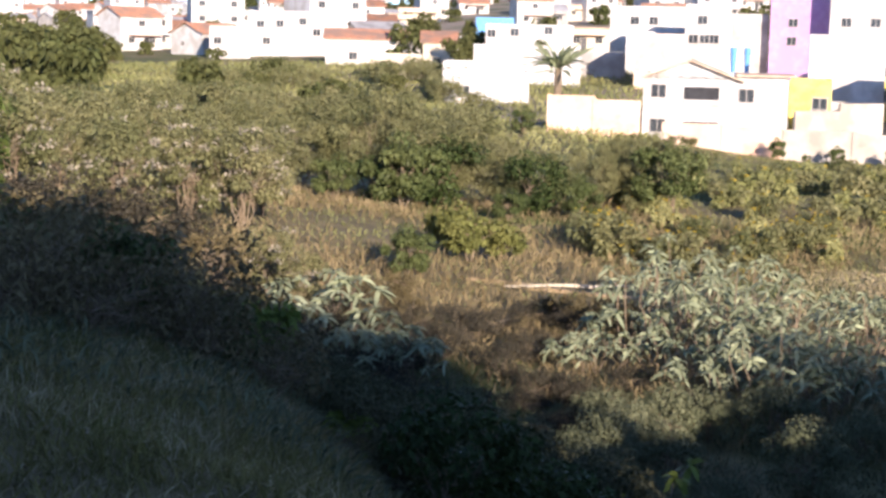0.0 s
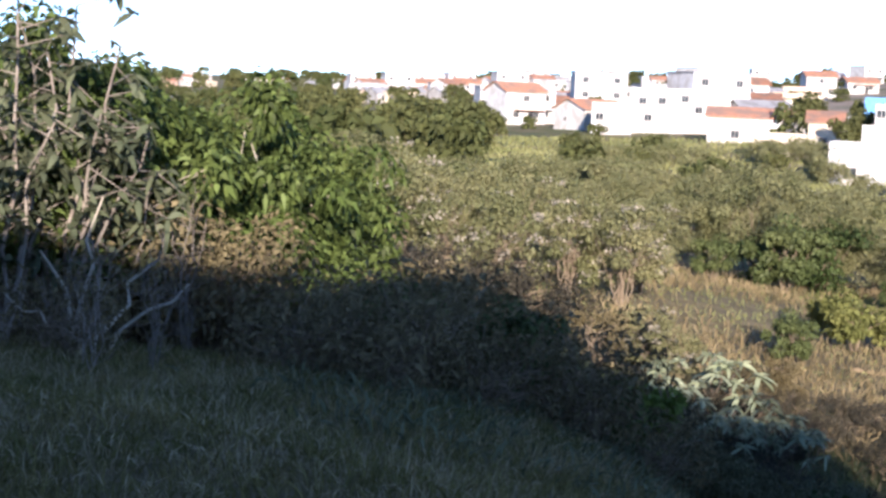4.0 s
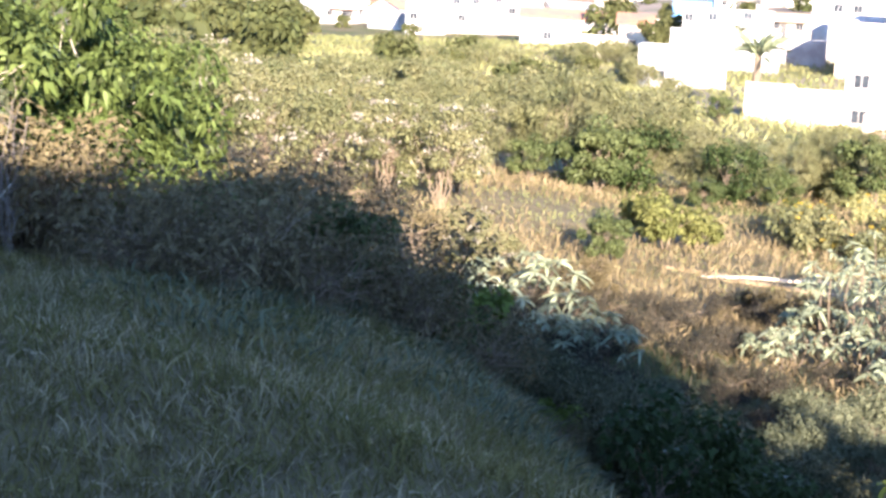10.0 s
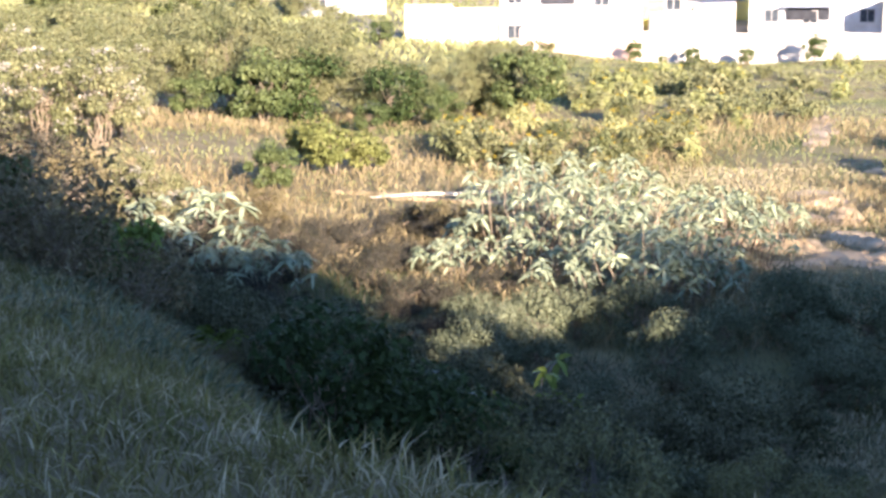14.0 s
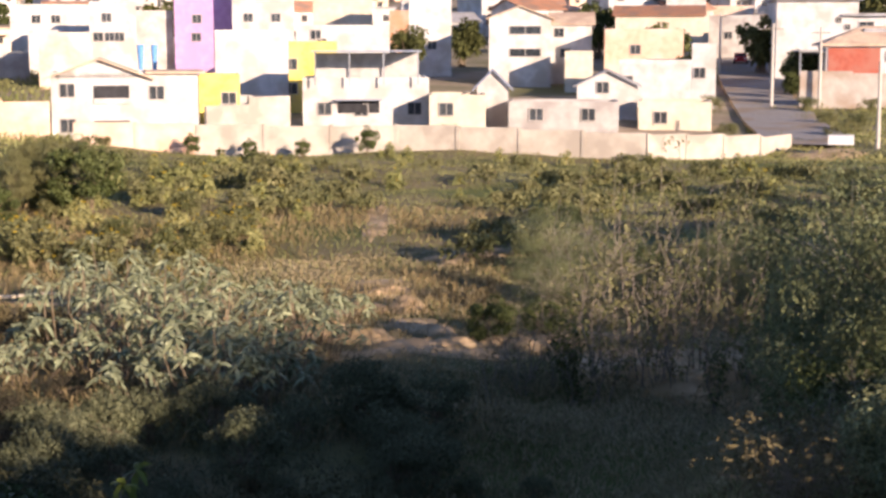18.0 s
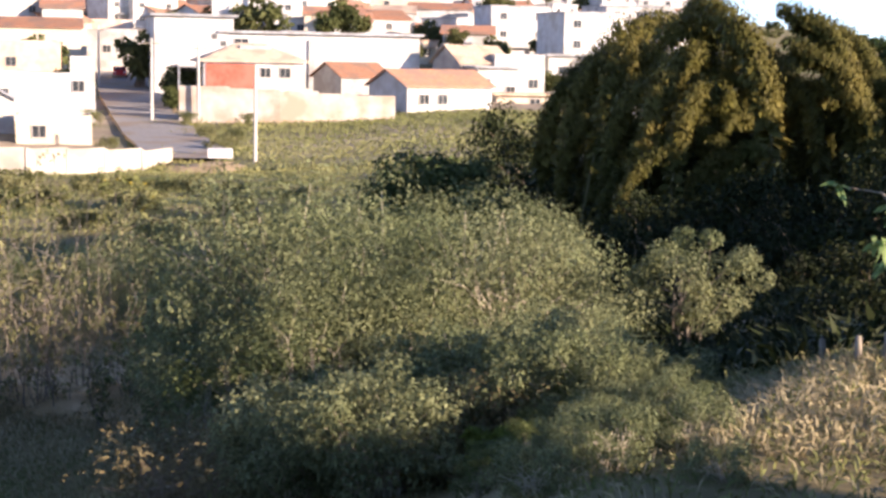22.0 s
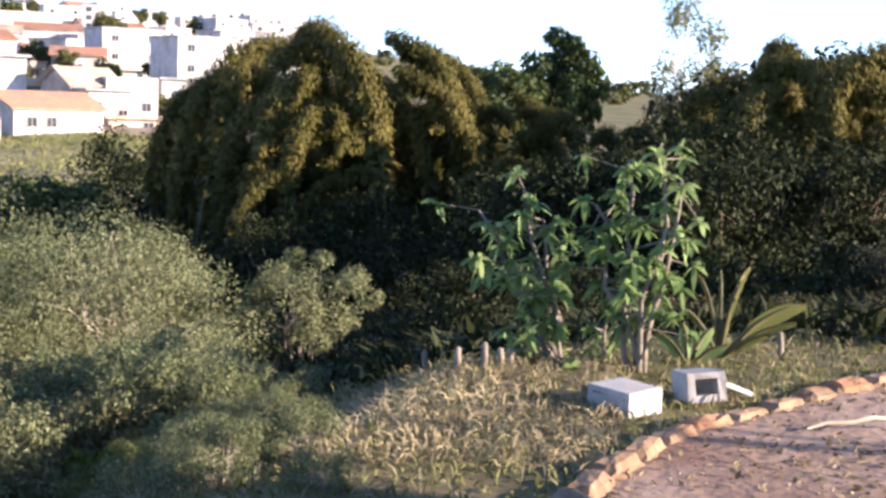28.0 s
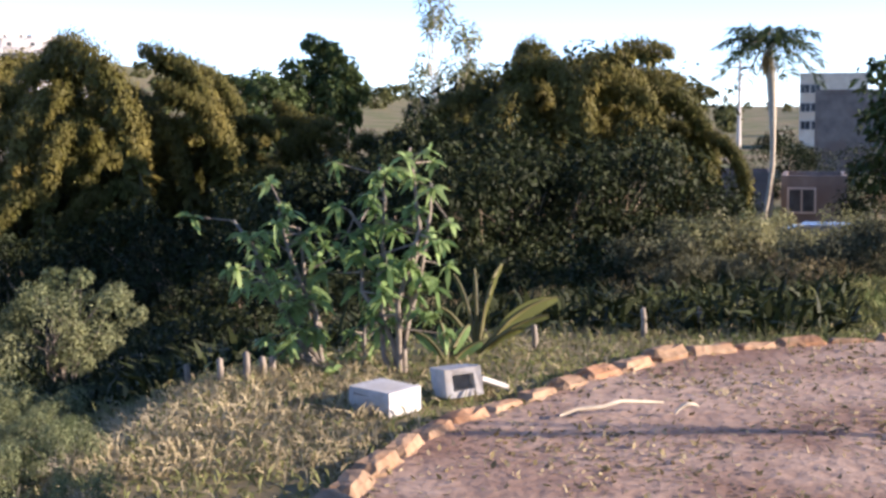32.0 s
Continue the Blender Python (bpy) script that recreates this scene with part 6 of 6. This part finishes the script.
broad_plant("bright green broad-leaved plant at the foot of the bank", 9.0, 15.6, [((0, 0), (0.1, 0, 1.5)), ((0, 0), (-0.4, 0.1, 1.3)), ((0, 0), (0.45, 0.1, 1.2)), ((0, 0), (0.2, 0.3, 1.0)), ((0, 0), (-0.2, -0.2, 1.1))], 0.22, 63, 0, 5, L_LIME)


def banana(label, b, r, leaves, mat=L_YELLOWG):
    global rng
    rng = np.random.default_rng(71)
    root = tagged(new("banana_plant"), label, "banana plant")
    set_at(root, b, r, -b, 1.0, -0.05)
    for (tx, ty, tz), wide in leaves:
        t = np.linspace(0, 1, 9)
        c = np.stack([tx * t ** 1.3, ty * t ** 1.3, tz * (1.25 * t - 0.35 * t ** 3)], -1)
        st = put("stalk", mesh_from("stalk", *tubes([(c, np.linspace(0.022, 0.006, 9))], 5), M_CULM, True), root)
        k = np.linspace(0.3, 1.0, 12)
        q = np.stack([np.interp(k, t, c[:, j]) for j in range(3)], -1)
        side = unit(np.cross(np.gradient(q, axis=0), [0.25, -1.0, 0.1]))
        w = wide * np.sin(np.clip((k - 0.27) / 0.75, 0, 1) * np.pi) ** 0.6 / 2
        v = np.concatenate([q + side * w[:, None] - [0, 0, 0.02], q, q - side * w[:, None] - [0, 0, 0.02]])
        f = [(i + j * 12, i + 1 + j * 12, i + 13 + j * 12, i + 12 + j * 12) for j in (0, 1) for i in range(11)]
        put("blade", mesh_from("blade", v, f, mat), st)
    return root


banana("young banana plant with split pale leaves", 70.3, 9.7, [((0.16, 0.1, 0.70), 0.045), ((0.52, 0.1, 0.46), 0.11), ((0.46, 0.0, 0.34), 0.05), ((-0.02, 0.1, 0.66), 0.03), ((-0.16, 0.1, 0.62), 0.03), ((-0.26, 0.0, 0.40), 0.03), ((0.08, 0.0, 0.48), 0.035), ((0.3, -0.1, 0.26), 0.04)])
banana("low green leafy plant by the fence posts", 69.2, 9.4, [((-0.2, 0, 0.26), 0.08), ((0.14, 0.1, 0.3), 0.08), ((-0.05, 0, 0.34), 0.07), ((0.22, 0, 0.2), 0.07)], L_TOBACCO)


# ---- concrete blocks on the verge ----
def hollow_block(label, b, r, turn, lean=(0, 0), dz=0.0, l=0.39, w=0.27, h=0.20, hole=True):
    root = tagged(new("concrete_block"), label, "block", "concrete blocks")
    x, y, z = spot(b, r)
    root.matrix_basis = pose(x, y, z + dz, lean[0], lean[1], turn)
    t = 0.035
    walls = [(-l / 2, -w / 2, 0, l / 2, -w / 2 + t, h), (-l / 2, w / 2 - t, 0, l / 2, w / 2, h), (-l / 2, -w / 2 + t, 0, l / 2, w / 2 - t, t), (-l / 2, -w / 2 + t, h - t, l / 2, w / 2 - t, h), (-0.02, -w / 2 + t, t, 0.02, w / 2 - t, h - t)]
    if not hole:
        walls += [(-l / 2, -w / 2 + t, t, -l / 2 + t, w / 2 - t, h - t), (l / 2 - t, -w / 2 + t, t, l / 2, w / 2 - t, h - t)]
    for a in walls:
        bm = box_bm(*a)
        for q in bm.verts:
            q.co += Vector(rng.normal(size=3) * 0.0025)
        part("block_wall", bm, M_BLOCK, root)
    return root


hollow_block("grey concrete block lying in the grass", 67.0, 7.82, -18, (2, -2), 0.0, 0.25, 0.29, 0.135, False)
hollow_block("grey hollow concrete block tilted on the verge", 69.75, 8.16, 37, (-5, 7), 0.02, 0.33, 0.20, 0.155, True)
slab = tagged(new("concrete_slab"), "thin broken concrete slab leaning on a block", "slab")
sx, sy, sz = spot(70.75, 8.3)
slab.matrix_basis = pose(sx, sy, sz + 0.06, 0, 20, -26)
part("plate", box_bm(-0.11, -0.09, 0, 0.11, 0.09, 0.028, 0.005), M_BLOCK, slab)

# fence posts at the verge's edge
for b, r, h, tilt in ((61.55, 8.8, 0.17, 5), (62.2, 8.9, 0.12, -3), (60.55, 8.9, 0.16, 2), (62.55, 8.95, 0.11, 0), (72.5, 9.8, 0.17, -2), (76.55, 10.5, 0.20, 1), (59.3, 9.3, 0.17, -4), (78.6, 11.0, 0.15, 3)):
    fp = tagged(new("fence_post"), "short grey weathered fence post in grass", "post", "fence posts")
    x, y, z = spot(b, r)
    fp.matrix_basis = pose(x, y, z, tilt, tilt * 0.7, b)
    put("stake", mesh_from("stake", *tubes([([(0, 0, -0.2), (0, 0, h * 0.6), (0.01, 0, h), (0.01, 0, h + 0.01)], [0.022, 0.021, 0.019, 0.003])], 7), M_WOOD), fp)

# dry palm stalks and litter on the road
for b, r, ln, t in ((75.85, 7.57, 0.58, 22), (78.6, 7.6, 0.12, 4)):
    st = tagged(new("dry_stalk"), "pale dry stalk lying on the road", "stalk")
    x, y, z = spot(b, r)
    st.matrix_basis = pose(x, y, z + 0.05, 0, 0, -b + t)
    put("stick", mesh_from("stick", *tubes([(bent((-ln / 2, 0, 0), (ln / 2, 0.05, 0.03), 0.03, 6, 0.02), [0.006, 0.010, 0.012, 0.012, 0.010, 0.005])], 5), M_STRAW, True), st)


# ---- grass ----
def sward(name, label, material, n, b0, b1, r0, r1, ln, wd, seed, keep=None, lean=0.5, lift=0.0, droop=0.35, category="grass", clump=0.0):
    global rng
    rng = np.random.default_rng(seed)
    b = np.radians(rng.uniform(b0, b1, n))
    r = np.sqrt(rng.uniform(r0 * r0, r1 * r1, n))
    x, y = r * np.sin(b), r * np.cos(b)
    if clump:
        k = n // 24
        i = rng.integers(k, size=n)
        x, y = x[:k][i] + rng.normal(size=n) * clump, y[:k][i] + rng.normal(size=n) * clump
    ok = np.ones(n, bool) if keep is None else keep(x, y)
    x, y = x[ok], y[ok]
    m = len(x)
    p = np.stack([x, y, ground(x, y) - 0.02 + lift], -1)
    d = unit(np.stack([rng.normal(size=m) * lean, rng.normal(size=m) * lean, np.ones(m)], -1))
    return tagged(put(name, mesh_from(name, *blades(p, d, ln * rng.uniform(0.45, 1.3, m), wd * rng.uniform(0.7, 1.3, m), droop), material)), label, category, kind="stuff")


def clear(x, y):
    ok = np.ones(len(x), bool)
    for cx, cy, a, d, th in PATCHES:
        u = (x - cx) * math.cos(th) - (y - cy) * math.sin(th)
        w = (x - cx) * math.sin(th) + (y - cy) * math.cos(th)
        ok &= (u / a) ** 2 + (w / d) ** 2 + rng.normal(size=len(x)) * 0.35 > 0.55
    return ok


def off_road(x, y):
    b, r = np.degrees(np.arctan2(x, y)), np.hypot(x, y)
    return (b < 57) | (r > np.interp(b, kb, kr) + rng.uniform(-0.02, 0.2, len(x)))


def on_verge(x, y):
    b, r = np.degrees(np.arctan2(x, y)), np.hypot(x, y)
    return off_road(x, y) & (r < np.interp(b, [48, 58, 66, 72, 78, 85, 92], [12.0, 10.2, 10.2, 10.8, 11.6, 13.0, 15.0]) + rng.normal(size=len(x)) * 0.25)


def by_kerb(x, y):
    b, r = np.degrees(np.arctan2(x, y)), np.hypot(x, y)
    out = r - np.interp(b, kb, kr)
    return (out > 0.06) & (out < 0.35) | (out < -0.05) & (out > -0.22) & (np.sin(b * 2.1) + rng.normal(size=len(x)) * 0.5 > 0.7)


def patchy(x, y):
    return (np.sin(x * 0.35 + 2 * np.sin(y * 0.22)) + np.sin(y * 0.4 + 1.7 * np.sin(x * 0.3)) + rng.normal(size=len(x)) * 0.6 > -0.3) & clear(x, y)


sward("verge_grass", "short mixed green and dry grass on the bank", L_GRASS, 110000, -42, 30, 2.6, 12.5, 0.15, 0.008, 91, lean=0.6, droop=0.25)
sward("straw_grass", "dry straw blades on the bank", L_DRY, 15000, -42, 22, 2.6, 12.5, 0.2, 0.007, 92, lean=0.8)
sward("field_grass", "rough grass below the far houses", L_FIELD, 30000, -18, 8, 90, 210, 0.9, 0.12, 147, None, 0.45)
sward("verge_grass", "trodden short grass at the lookout", L_GRASS, 16000, -75, 56, 0.5, 3.2, 0.09, 0.006, 150, None, 0.8)
sward("grass_tufts", "tufts of longer grass on the bank", L_GRASS, 26000, -42, 14, 3.2, 12, 0.22, 0.007, 145, None, 0.45, 0, 0.3, "grass", 0.09)
sward("grass_tufts", "tufts of pale straw on the bank", L_DRY, 15000, -42, 14, 3.2, 12, 0.22, 0.006, 146, None, 0.5, 0, 0.3, "grass", 0.08)
sward("verge_grass", "green and dry grass beside the kerb", L_VERGE, 60000, 48, 92, 4.0, 17, 0.13, 0.011, 93, on_verge, 0.7)
sward("straw_grass", "dry straw on the roadside verge", L_DRY, 13000, 46, 92, 4.0, 17, 0.17, 0.010, 94, on_verge, 0.9)
sward("straw_grass", "tall dry brown grass on the valley floor", L_BRUSH, 52000, -19, 24, 25, 62, 0.6, 0.03, 95, patchy, 0.35)
sward("field_grass", "yellow-green grass of the sunny field", L_FIELD, 120000, -14, 50, 36, 112, 0.26, 0.035, 96, clear, 0.6)
sward("field_grass", "tall green weeds of the field", L_OLIVE, 46000, 5, 47, 44, 105, 0.36, 0.04, 97, patchy, 0.5, clump=0.5)
sward("field_grass", "shaded weeds below the bank", L_SAGE, 44000, -20, 22, 9, 30, 0.30, 0.022, 148, clear, 0.6, clump=0.25)
sward("field_grass", "weeds on the slope below the bank", L_OLIVE, 40000, 22, 58, 9, 30, 0.26, 0.02, 98, clear, 0.6, clump=0.25)
sward("straw_grass", "short straw-coloured grass on the sunny valley floor", L_DRY, 52000, 13, 38, 25, 50, 0.24, 0.024, 152, None, 0.6)
sward("straw_grass", "pale dry grass among thin saplings", L_DRY, 26000, 20, 40, 16, 30, 0.3, 0.02, 153, None, 0.5)
sward("field_grass", "grass on the far slope of the field", L_FIELD, 40000, 33, 50, 110, 160, 0.55, 0.08, 99, None, 0.6)


# ---- thin saplings and dry stalks at the foot of the bank ----
def sapling(label, seed, height, leaves, mat, stems=4, leaf=0.09):
    global rng
    rng = np.random.default_rng(seed)
    root = tagged(new("sapling"), label, "sapling", "thin saplings")
    paths, pts = [], []
    for k in range(stems):
        top = np.array([rng.normal() * 0.11 * height, rng.normal() * 0.11 * height, height * rng.uniform(0.65, 1)])
        c = bent((rng.normal() * 0.06, rng.normal() * 0.06, -0.15), top, 0, 7, 0.02)
        paths.append((c, np.linspace(0.012, 0.004, 7)))
        for q in range(int(3 + 3 * height)):
            t = rng.uniform(0.25, 1)
            o = np.array([np.interp(t, np.linspace(0, 1, 7), c[:, j]) for j in range(3)])
            e = o + rng.normal(size=3) * [0.25, 0.25, 0.15] + [0, 0, 0.2]
            paths.append((bent(o, e, 0.02, 4), np.linspace(0.005, 0.002, 4)))
            for s in rng.uniform(0.2, 1, leaves):
                pts.append(o + (e - o) * s + rng.normal(size=3) * 0.04)
    pts = np.array(pts)
    n = len(pts)
    put("foliage", mesh_from("foliage", *blades(pts, directions(n, 0.2), leaf * rng.uniform(0.5, 1.3, n), leaf * 0.45, 0.3), mat), root)
    put("stem", mesh_from("stem", *tubes(paths, 4), M_WOOD, True), root)
    return root


sap_a = sapling("thin sapling with sparse small leaves", 101, 2.1, 7, L_OLIVE)
sap_b = sapling("thin nearly bare sapling with grey twigs", 102, 1.8, 2, L_BROWN, 5)
sap_d = sapling("slender young tree with thin branches and sparse leaves", 105, 4.2, 5, L_OLIVE, 5, 0.1)
fill(sap_d, [(27.4, 29.5, 1.0), (29.9, 29, 1.08), (31.4, 30, 1.1), (28.6, 31, 0.9), (33.2, 29, 0.9), (35.6, 28, 0.85), (37.5, 27, 0.9)], (0.95, 1.05))
sap_c = sapling("leafy young sapling at the shade's edge", 103, 1.5, 16, L_GREEN, 4)
fill(sap_a, [(27.6, 28, 1.5), (29.4, 29, 1.6), (30.6, 28.5, 1.35), (26.2, 29, 1.2), (31.8, 29, 1.3)] + scatter(24, 36, 28, 33, 9) + [(b, r, 0.6) for b, r in scatter(34, 45, 12, 18, 10)], (0.8, 1.15))
fill(sap_b, [(b, r, 0.55) for b, r in scatter(35, 48, 12, 17, 22)] + scatter(22, 34, 27, 31, 6) + [(b, r, 0.5) for b, r in scatter(34, 46, 10, 16, 9)] + [(-27.5, 10.5, 0.8), (-25.2, 11, 0.7)], (0.6, 1.05))
fill(sap_c, scatter(22, 34, 27, 30, 5), (0.8, 1.1))
TALL = [((0, 0), (0.1, 0, 2.75)), ((0, 0), (0.45, 0.1, 2.45)), ((0, 0), (-0.3, 0.1, 2.5)), ((0, 0), (-0.6, 0, 2.1)), ((0, 0), (0.3, -0.2, 1.9)), ((0, 0), (0.7, 0.1, 1.8)), ((0, 0), (-0.2, 0.2, 1.6))]
TL = "tall shrub with large drooping grey-green leaves against the sky"
broad_plant(TL, -28.6, 12.6, TALL, 0.17, 104, 28, 2, L_GREYLEAF)
broad_plant(TL, -30.6, 12.2, [(a, (x * 1.1, y, z * 0.95)) for a, (x, y, z) in TALL], 0.17, 106, 70, 2, L_GREYLEAF)
broad_plant(TL, -26.6, 13.4, [(a, (x, y, z * 0.72)) for a, (x, y, z) in TALL], 0.17, 107, 150, 2, L_GREYLEAF)
dead = tagged(new("dead_branch"), "bare pale forked branches below the tall shrub", "branch")
set_at(dead, -27.6, 11.6, 28)
put("stem", mesh_from("stem", *tubes([(bent((0, 0, -0.1), e, 0.05, 6, 0.04), np.linspace(0.022, 0.008, 6)) for e in ((0.55, 0, 0.95), (-0.35, 0, 0.8), (0.1, 0.1, 1.2), (-0.6, -0.1, 0.5), (0.75, 0.1, 0.55))], 5), M_PALEBARK, True), dead)
fill(sap_b, [(-24, 12.5, 0.8), (-20, 13.5, 0.7)], (0.8, 1.1))
# low bushes along the garden wall
for b, s in ((12.35, 0.62), (13.4, 0.3), (14.5, 0.55), (16.5, 0.55), (18.9, 0.78), (3.0, 0.8)):
    again(bush_green, b, 105, b * 50, s, -0.1, 1.2)


# spiky plant by the salmon wall
def agave(label, b, r, size, lift):
    global rng
    rng = np.random.default_rng(111)
    root = tagged(new("agave"), label, "plant")
    set_at(root, b, r, 0, size, lift)
    n = 60
    ang = np.arange(n) * 2.4
    up = np.linspace(1.6, 0.05, n)
    d = np.stack([np.cos(ang), np.sin(ang), up], -1)
    put("foliage", mesh_from("foliage", *blades(np.tile([0, 0, 1.6], (n, 1)) + rng.normal(size=(n, 3)) * 0.15, d, 2.2, 0.26, 0.25, 3), L_SILVER), root)
    put("stem", mesh_from("stem", *tubes([([(0, 0, -3.0), (0, 0, 0.9), (0, 0, 1.9)], [0.28, 0.22, 0.15])], 7), M_BARK), root)


agave("large spiky grey-green agave behind a wall", 4.2, 112.5, 1.35, 2.4)

# woods on the far ridges, and scrub too far to tell apart
far_woods = np.random.default_rng(131)
sward("straw_grass", "matted pale dry grass heaped on the verge", L_DRY, 9500, 54, 67, 6.4, 9.4, 0.17, 0.008, 143, off_road, 1.0)


def strewn(src, areas, size):
    rows = []
    for b0, b1, r0, r1, n in areas:
        for k in range(n):
            x, y, z = spot(far_woods.uniform(b0, b1), math.sqrt(far_woods.uniform(r0 * r0, r1 * r1)), -0.15)
            rows.append((src, pose(x, y, z, 0, 0, far_woods.uniform(0, 360)) @ Matrix.Scale(far_woods.uniform(*size), 4)))
    return rows


set_at(far_bush, -9, 130)
mid_bush = leafy("bush", "rounded olive bush below the houses", "bush", 3.2, 4.4, 22, 1300, 0.26, 0.15, L_OLIVE, stems=1, seed=28)
set_at(mid_bush, -4, 90)
for b, r, s in ((29.8, 112, 0.45), (30.6, 113, 0.5), (31.4, 114, 0.52), (36.2, 124, 0.5), (36.9, 128, 0.62), (35.9, 136, 0.5), (22.0, 118, 0.5), (32.3, 124, 0.55), (27.0, 140, 0.6), (31.6, 145, 0.7), (35.2, 146, 0.6), (37.4, 146, 0.5), (9.2, 107, 0.3)):
    again(mid_bush, b, r, b * 77, s, -0.2)
again(tree_far, 20.6, 176, 40, 0.62, 1.5)
again(tree_far, 31.2, 165, 90, 0.6, 0.0)
again(tree_far, 34.9, 168, 130, 0.55, 0.0)
for b, r, size, lift in ((40.3, 226, 0.62, 3.4), (41.3, 228, 0.66, 3.2), (40.8, 230, 0.66, 4.6), (46.4, 300, 0.62, 5.6), (46.9, 305, 0.55, 5.0), (45.2, 232, 0.46, 2.2), (45.0, 236, 0.42, 2.0), (48.3, 225, 0.46, 1.6), (48.8, 228, 0.4, 1.4), (47.8, 330, 0.5, 7.5), (48.5, 332, 0.5, 7.2), (41.7, 330, 0.45, 7.6), (44.0, 335, 0.4, 8.0), (47.3, 290, 0.3, 4.5), (49.6, 260, 0.4, 2.5), (36.0, 250, 0.6, 3.5), (34.8, 240, 0.6, 3.0), (37.1, 320, 0.5, 6.0), (43.7, 215, 0.3, 1.8), (35.7, 160, 0.34, 0.2), (34.7, 158, 0.36, 0.2), (39.6, 160, 0.24, 0.2), (42.2, 153, 0.22, 0.0)):
    again(tree_far, b, r, b * 67, size, lift)
joined_stuff("slope_scrub", "olive bushes covering the slope below the houses", "scrub", strewn(mid_bush, [(-10, 2, 112, 170, 34), (-16, 1, 72, 116, 50), (-34, -15, 66, 120, 30)], (0.6, 1.0)) + strewn(far_bush, [(-20, -2, 120, 420, 70)], (0.5, 0.9)))
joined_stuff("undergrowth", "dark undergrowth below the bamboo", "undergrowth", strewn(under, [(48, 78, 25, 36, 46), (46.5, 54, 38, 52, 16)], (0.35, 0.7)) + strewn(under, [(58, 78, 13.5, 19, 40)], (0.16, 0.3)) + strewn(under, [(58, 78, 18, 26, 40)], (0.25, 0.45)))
field_bush = leafy("bush", "low olive weed clump in the field", "bush", 1.4, 2.2, 9, 380, 0.26, 0.15, L_OLIVE, stems=1, seed=24)
weed_bush = leafy("bush", "yellowish weed clump with small blossoms", "bush", 1.3, 1.8, 9, 320, 0.24, 0.13, L_FIELD, stems=1, heads=(L_YFLOWER, 5, 0.12), seed=25)
set_at(field_bush, 15, 70)
set_at(weed_bush, 12, 66)
joined_stuff("far_scrub", "olive scrub and trees covering the far slopes", "scrub", strewn(far_bush, [(-36, -13, 95, 260, 80), (-36, -8, 260, 700, 80), (-14, 0, 420, 700, 30), (-4, 58, 180, 600, 70), (58, 88, 110, 600, 50)], (0.8, 1.8)))
joined_stuff("far_woods", "dark woods along the horizon", "woods", strewn(far_bush, [(-36, -6, 800, 2000, 170)], (2.0, 3.6)))
joined_stuff("field_scrub", "low olive weeds and shrubs in the field", "scrub", strewn(field_bush, [(8, 19, 58, 90, 50), (21, 36, 56, 100, 36), (22, 40, 44, 80, 26)], (0.4, 1.0)) + strewn(weed_bush, [(6, 17, 50, 92, 40), (18, 34, 60, 100, 24)], (0.5, 1.0)))
for k in range(46):
    b = far_woods.uniform(-3, 54)
    r = far_woods.uniform(180, 480)
    again(tree_far, b, r, k * 47, far_woods.uniform(0.3, 0.75), -0.3)

# weeds in the same near-black leaves, darkened in place of shade
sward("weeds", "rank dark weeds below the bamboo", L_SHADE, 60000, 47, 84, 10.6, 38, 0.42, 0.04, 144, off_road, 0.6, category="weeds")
fill(tangle, scatter(62, 84, 12.6, 17, 22), (0.22, 0.42), mass=("brown_brush", "dry brush behind the roadside verge"))
sward("verge_grass", "rough uncut grass behind the verge", L_VERGE, 16000, 72, 88, 11.6, 17, 0.26, 0.014, 149, off_road, 0.6, clump=0.12)
sward("verge_grass", "ragged grass growing over the kerb stones", L_VERGE, 30000, 58, 95, 4, 13, 0.16, 0.011, 151, by_kerb, 0.8)
# dead leaves on the road
sward("leaf_litter", "dry fallen leaves scattered on the road", L_BROWN, 6500, 60, 95, 4.0, 12.2, 0.045, 0.024, 141, lambda x, y: ~off_road(x, y), 3.0, 0.045, 0.0, "leaf litter")
sward("leaf_litter", "pale straw scraps on the road", L_DRY, 11000, 60, 95, 4.0, 12.2, 0.05, 0.014, 142, lambda x, y: ~off_road(x, y), 4.0, 0.045, 0.0, "leaf litter")
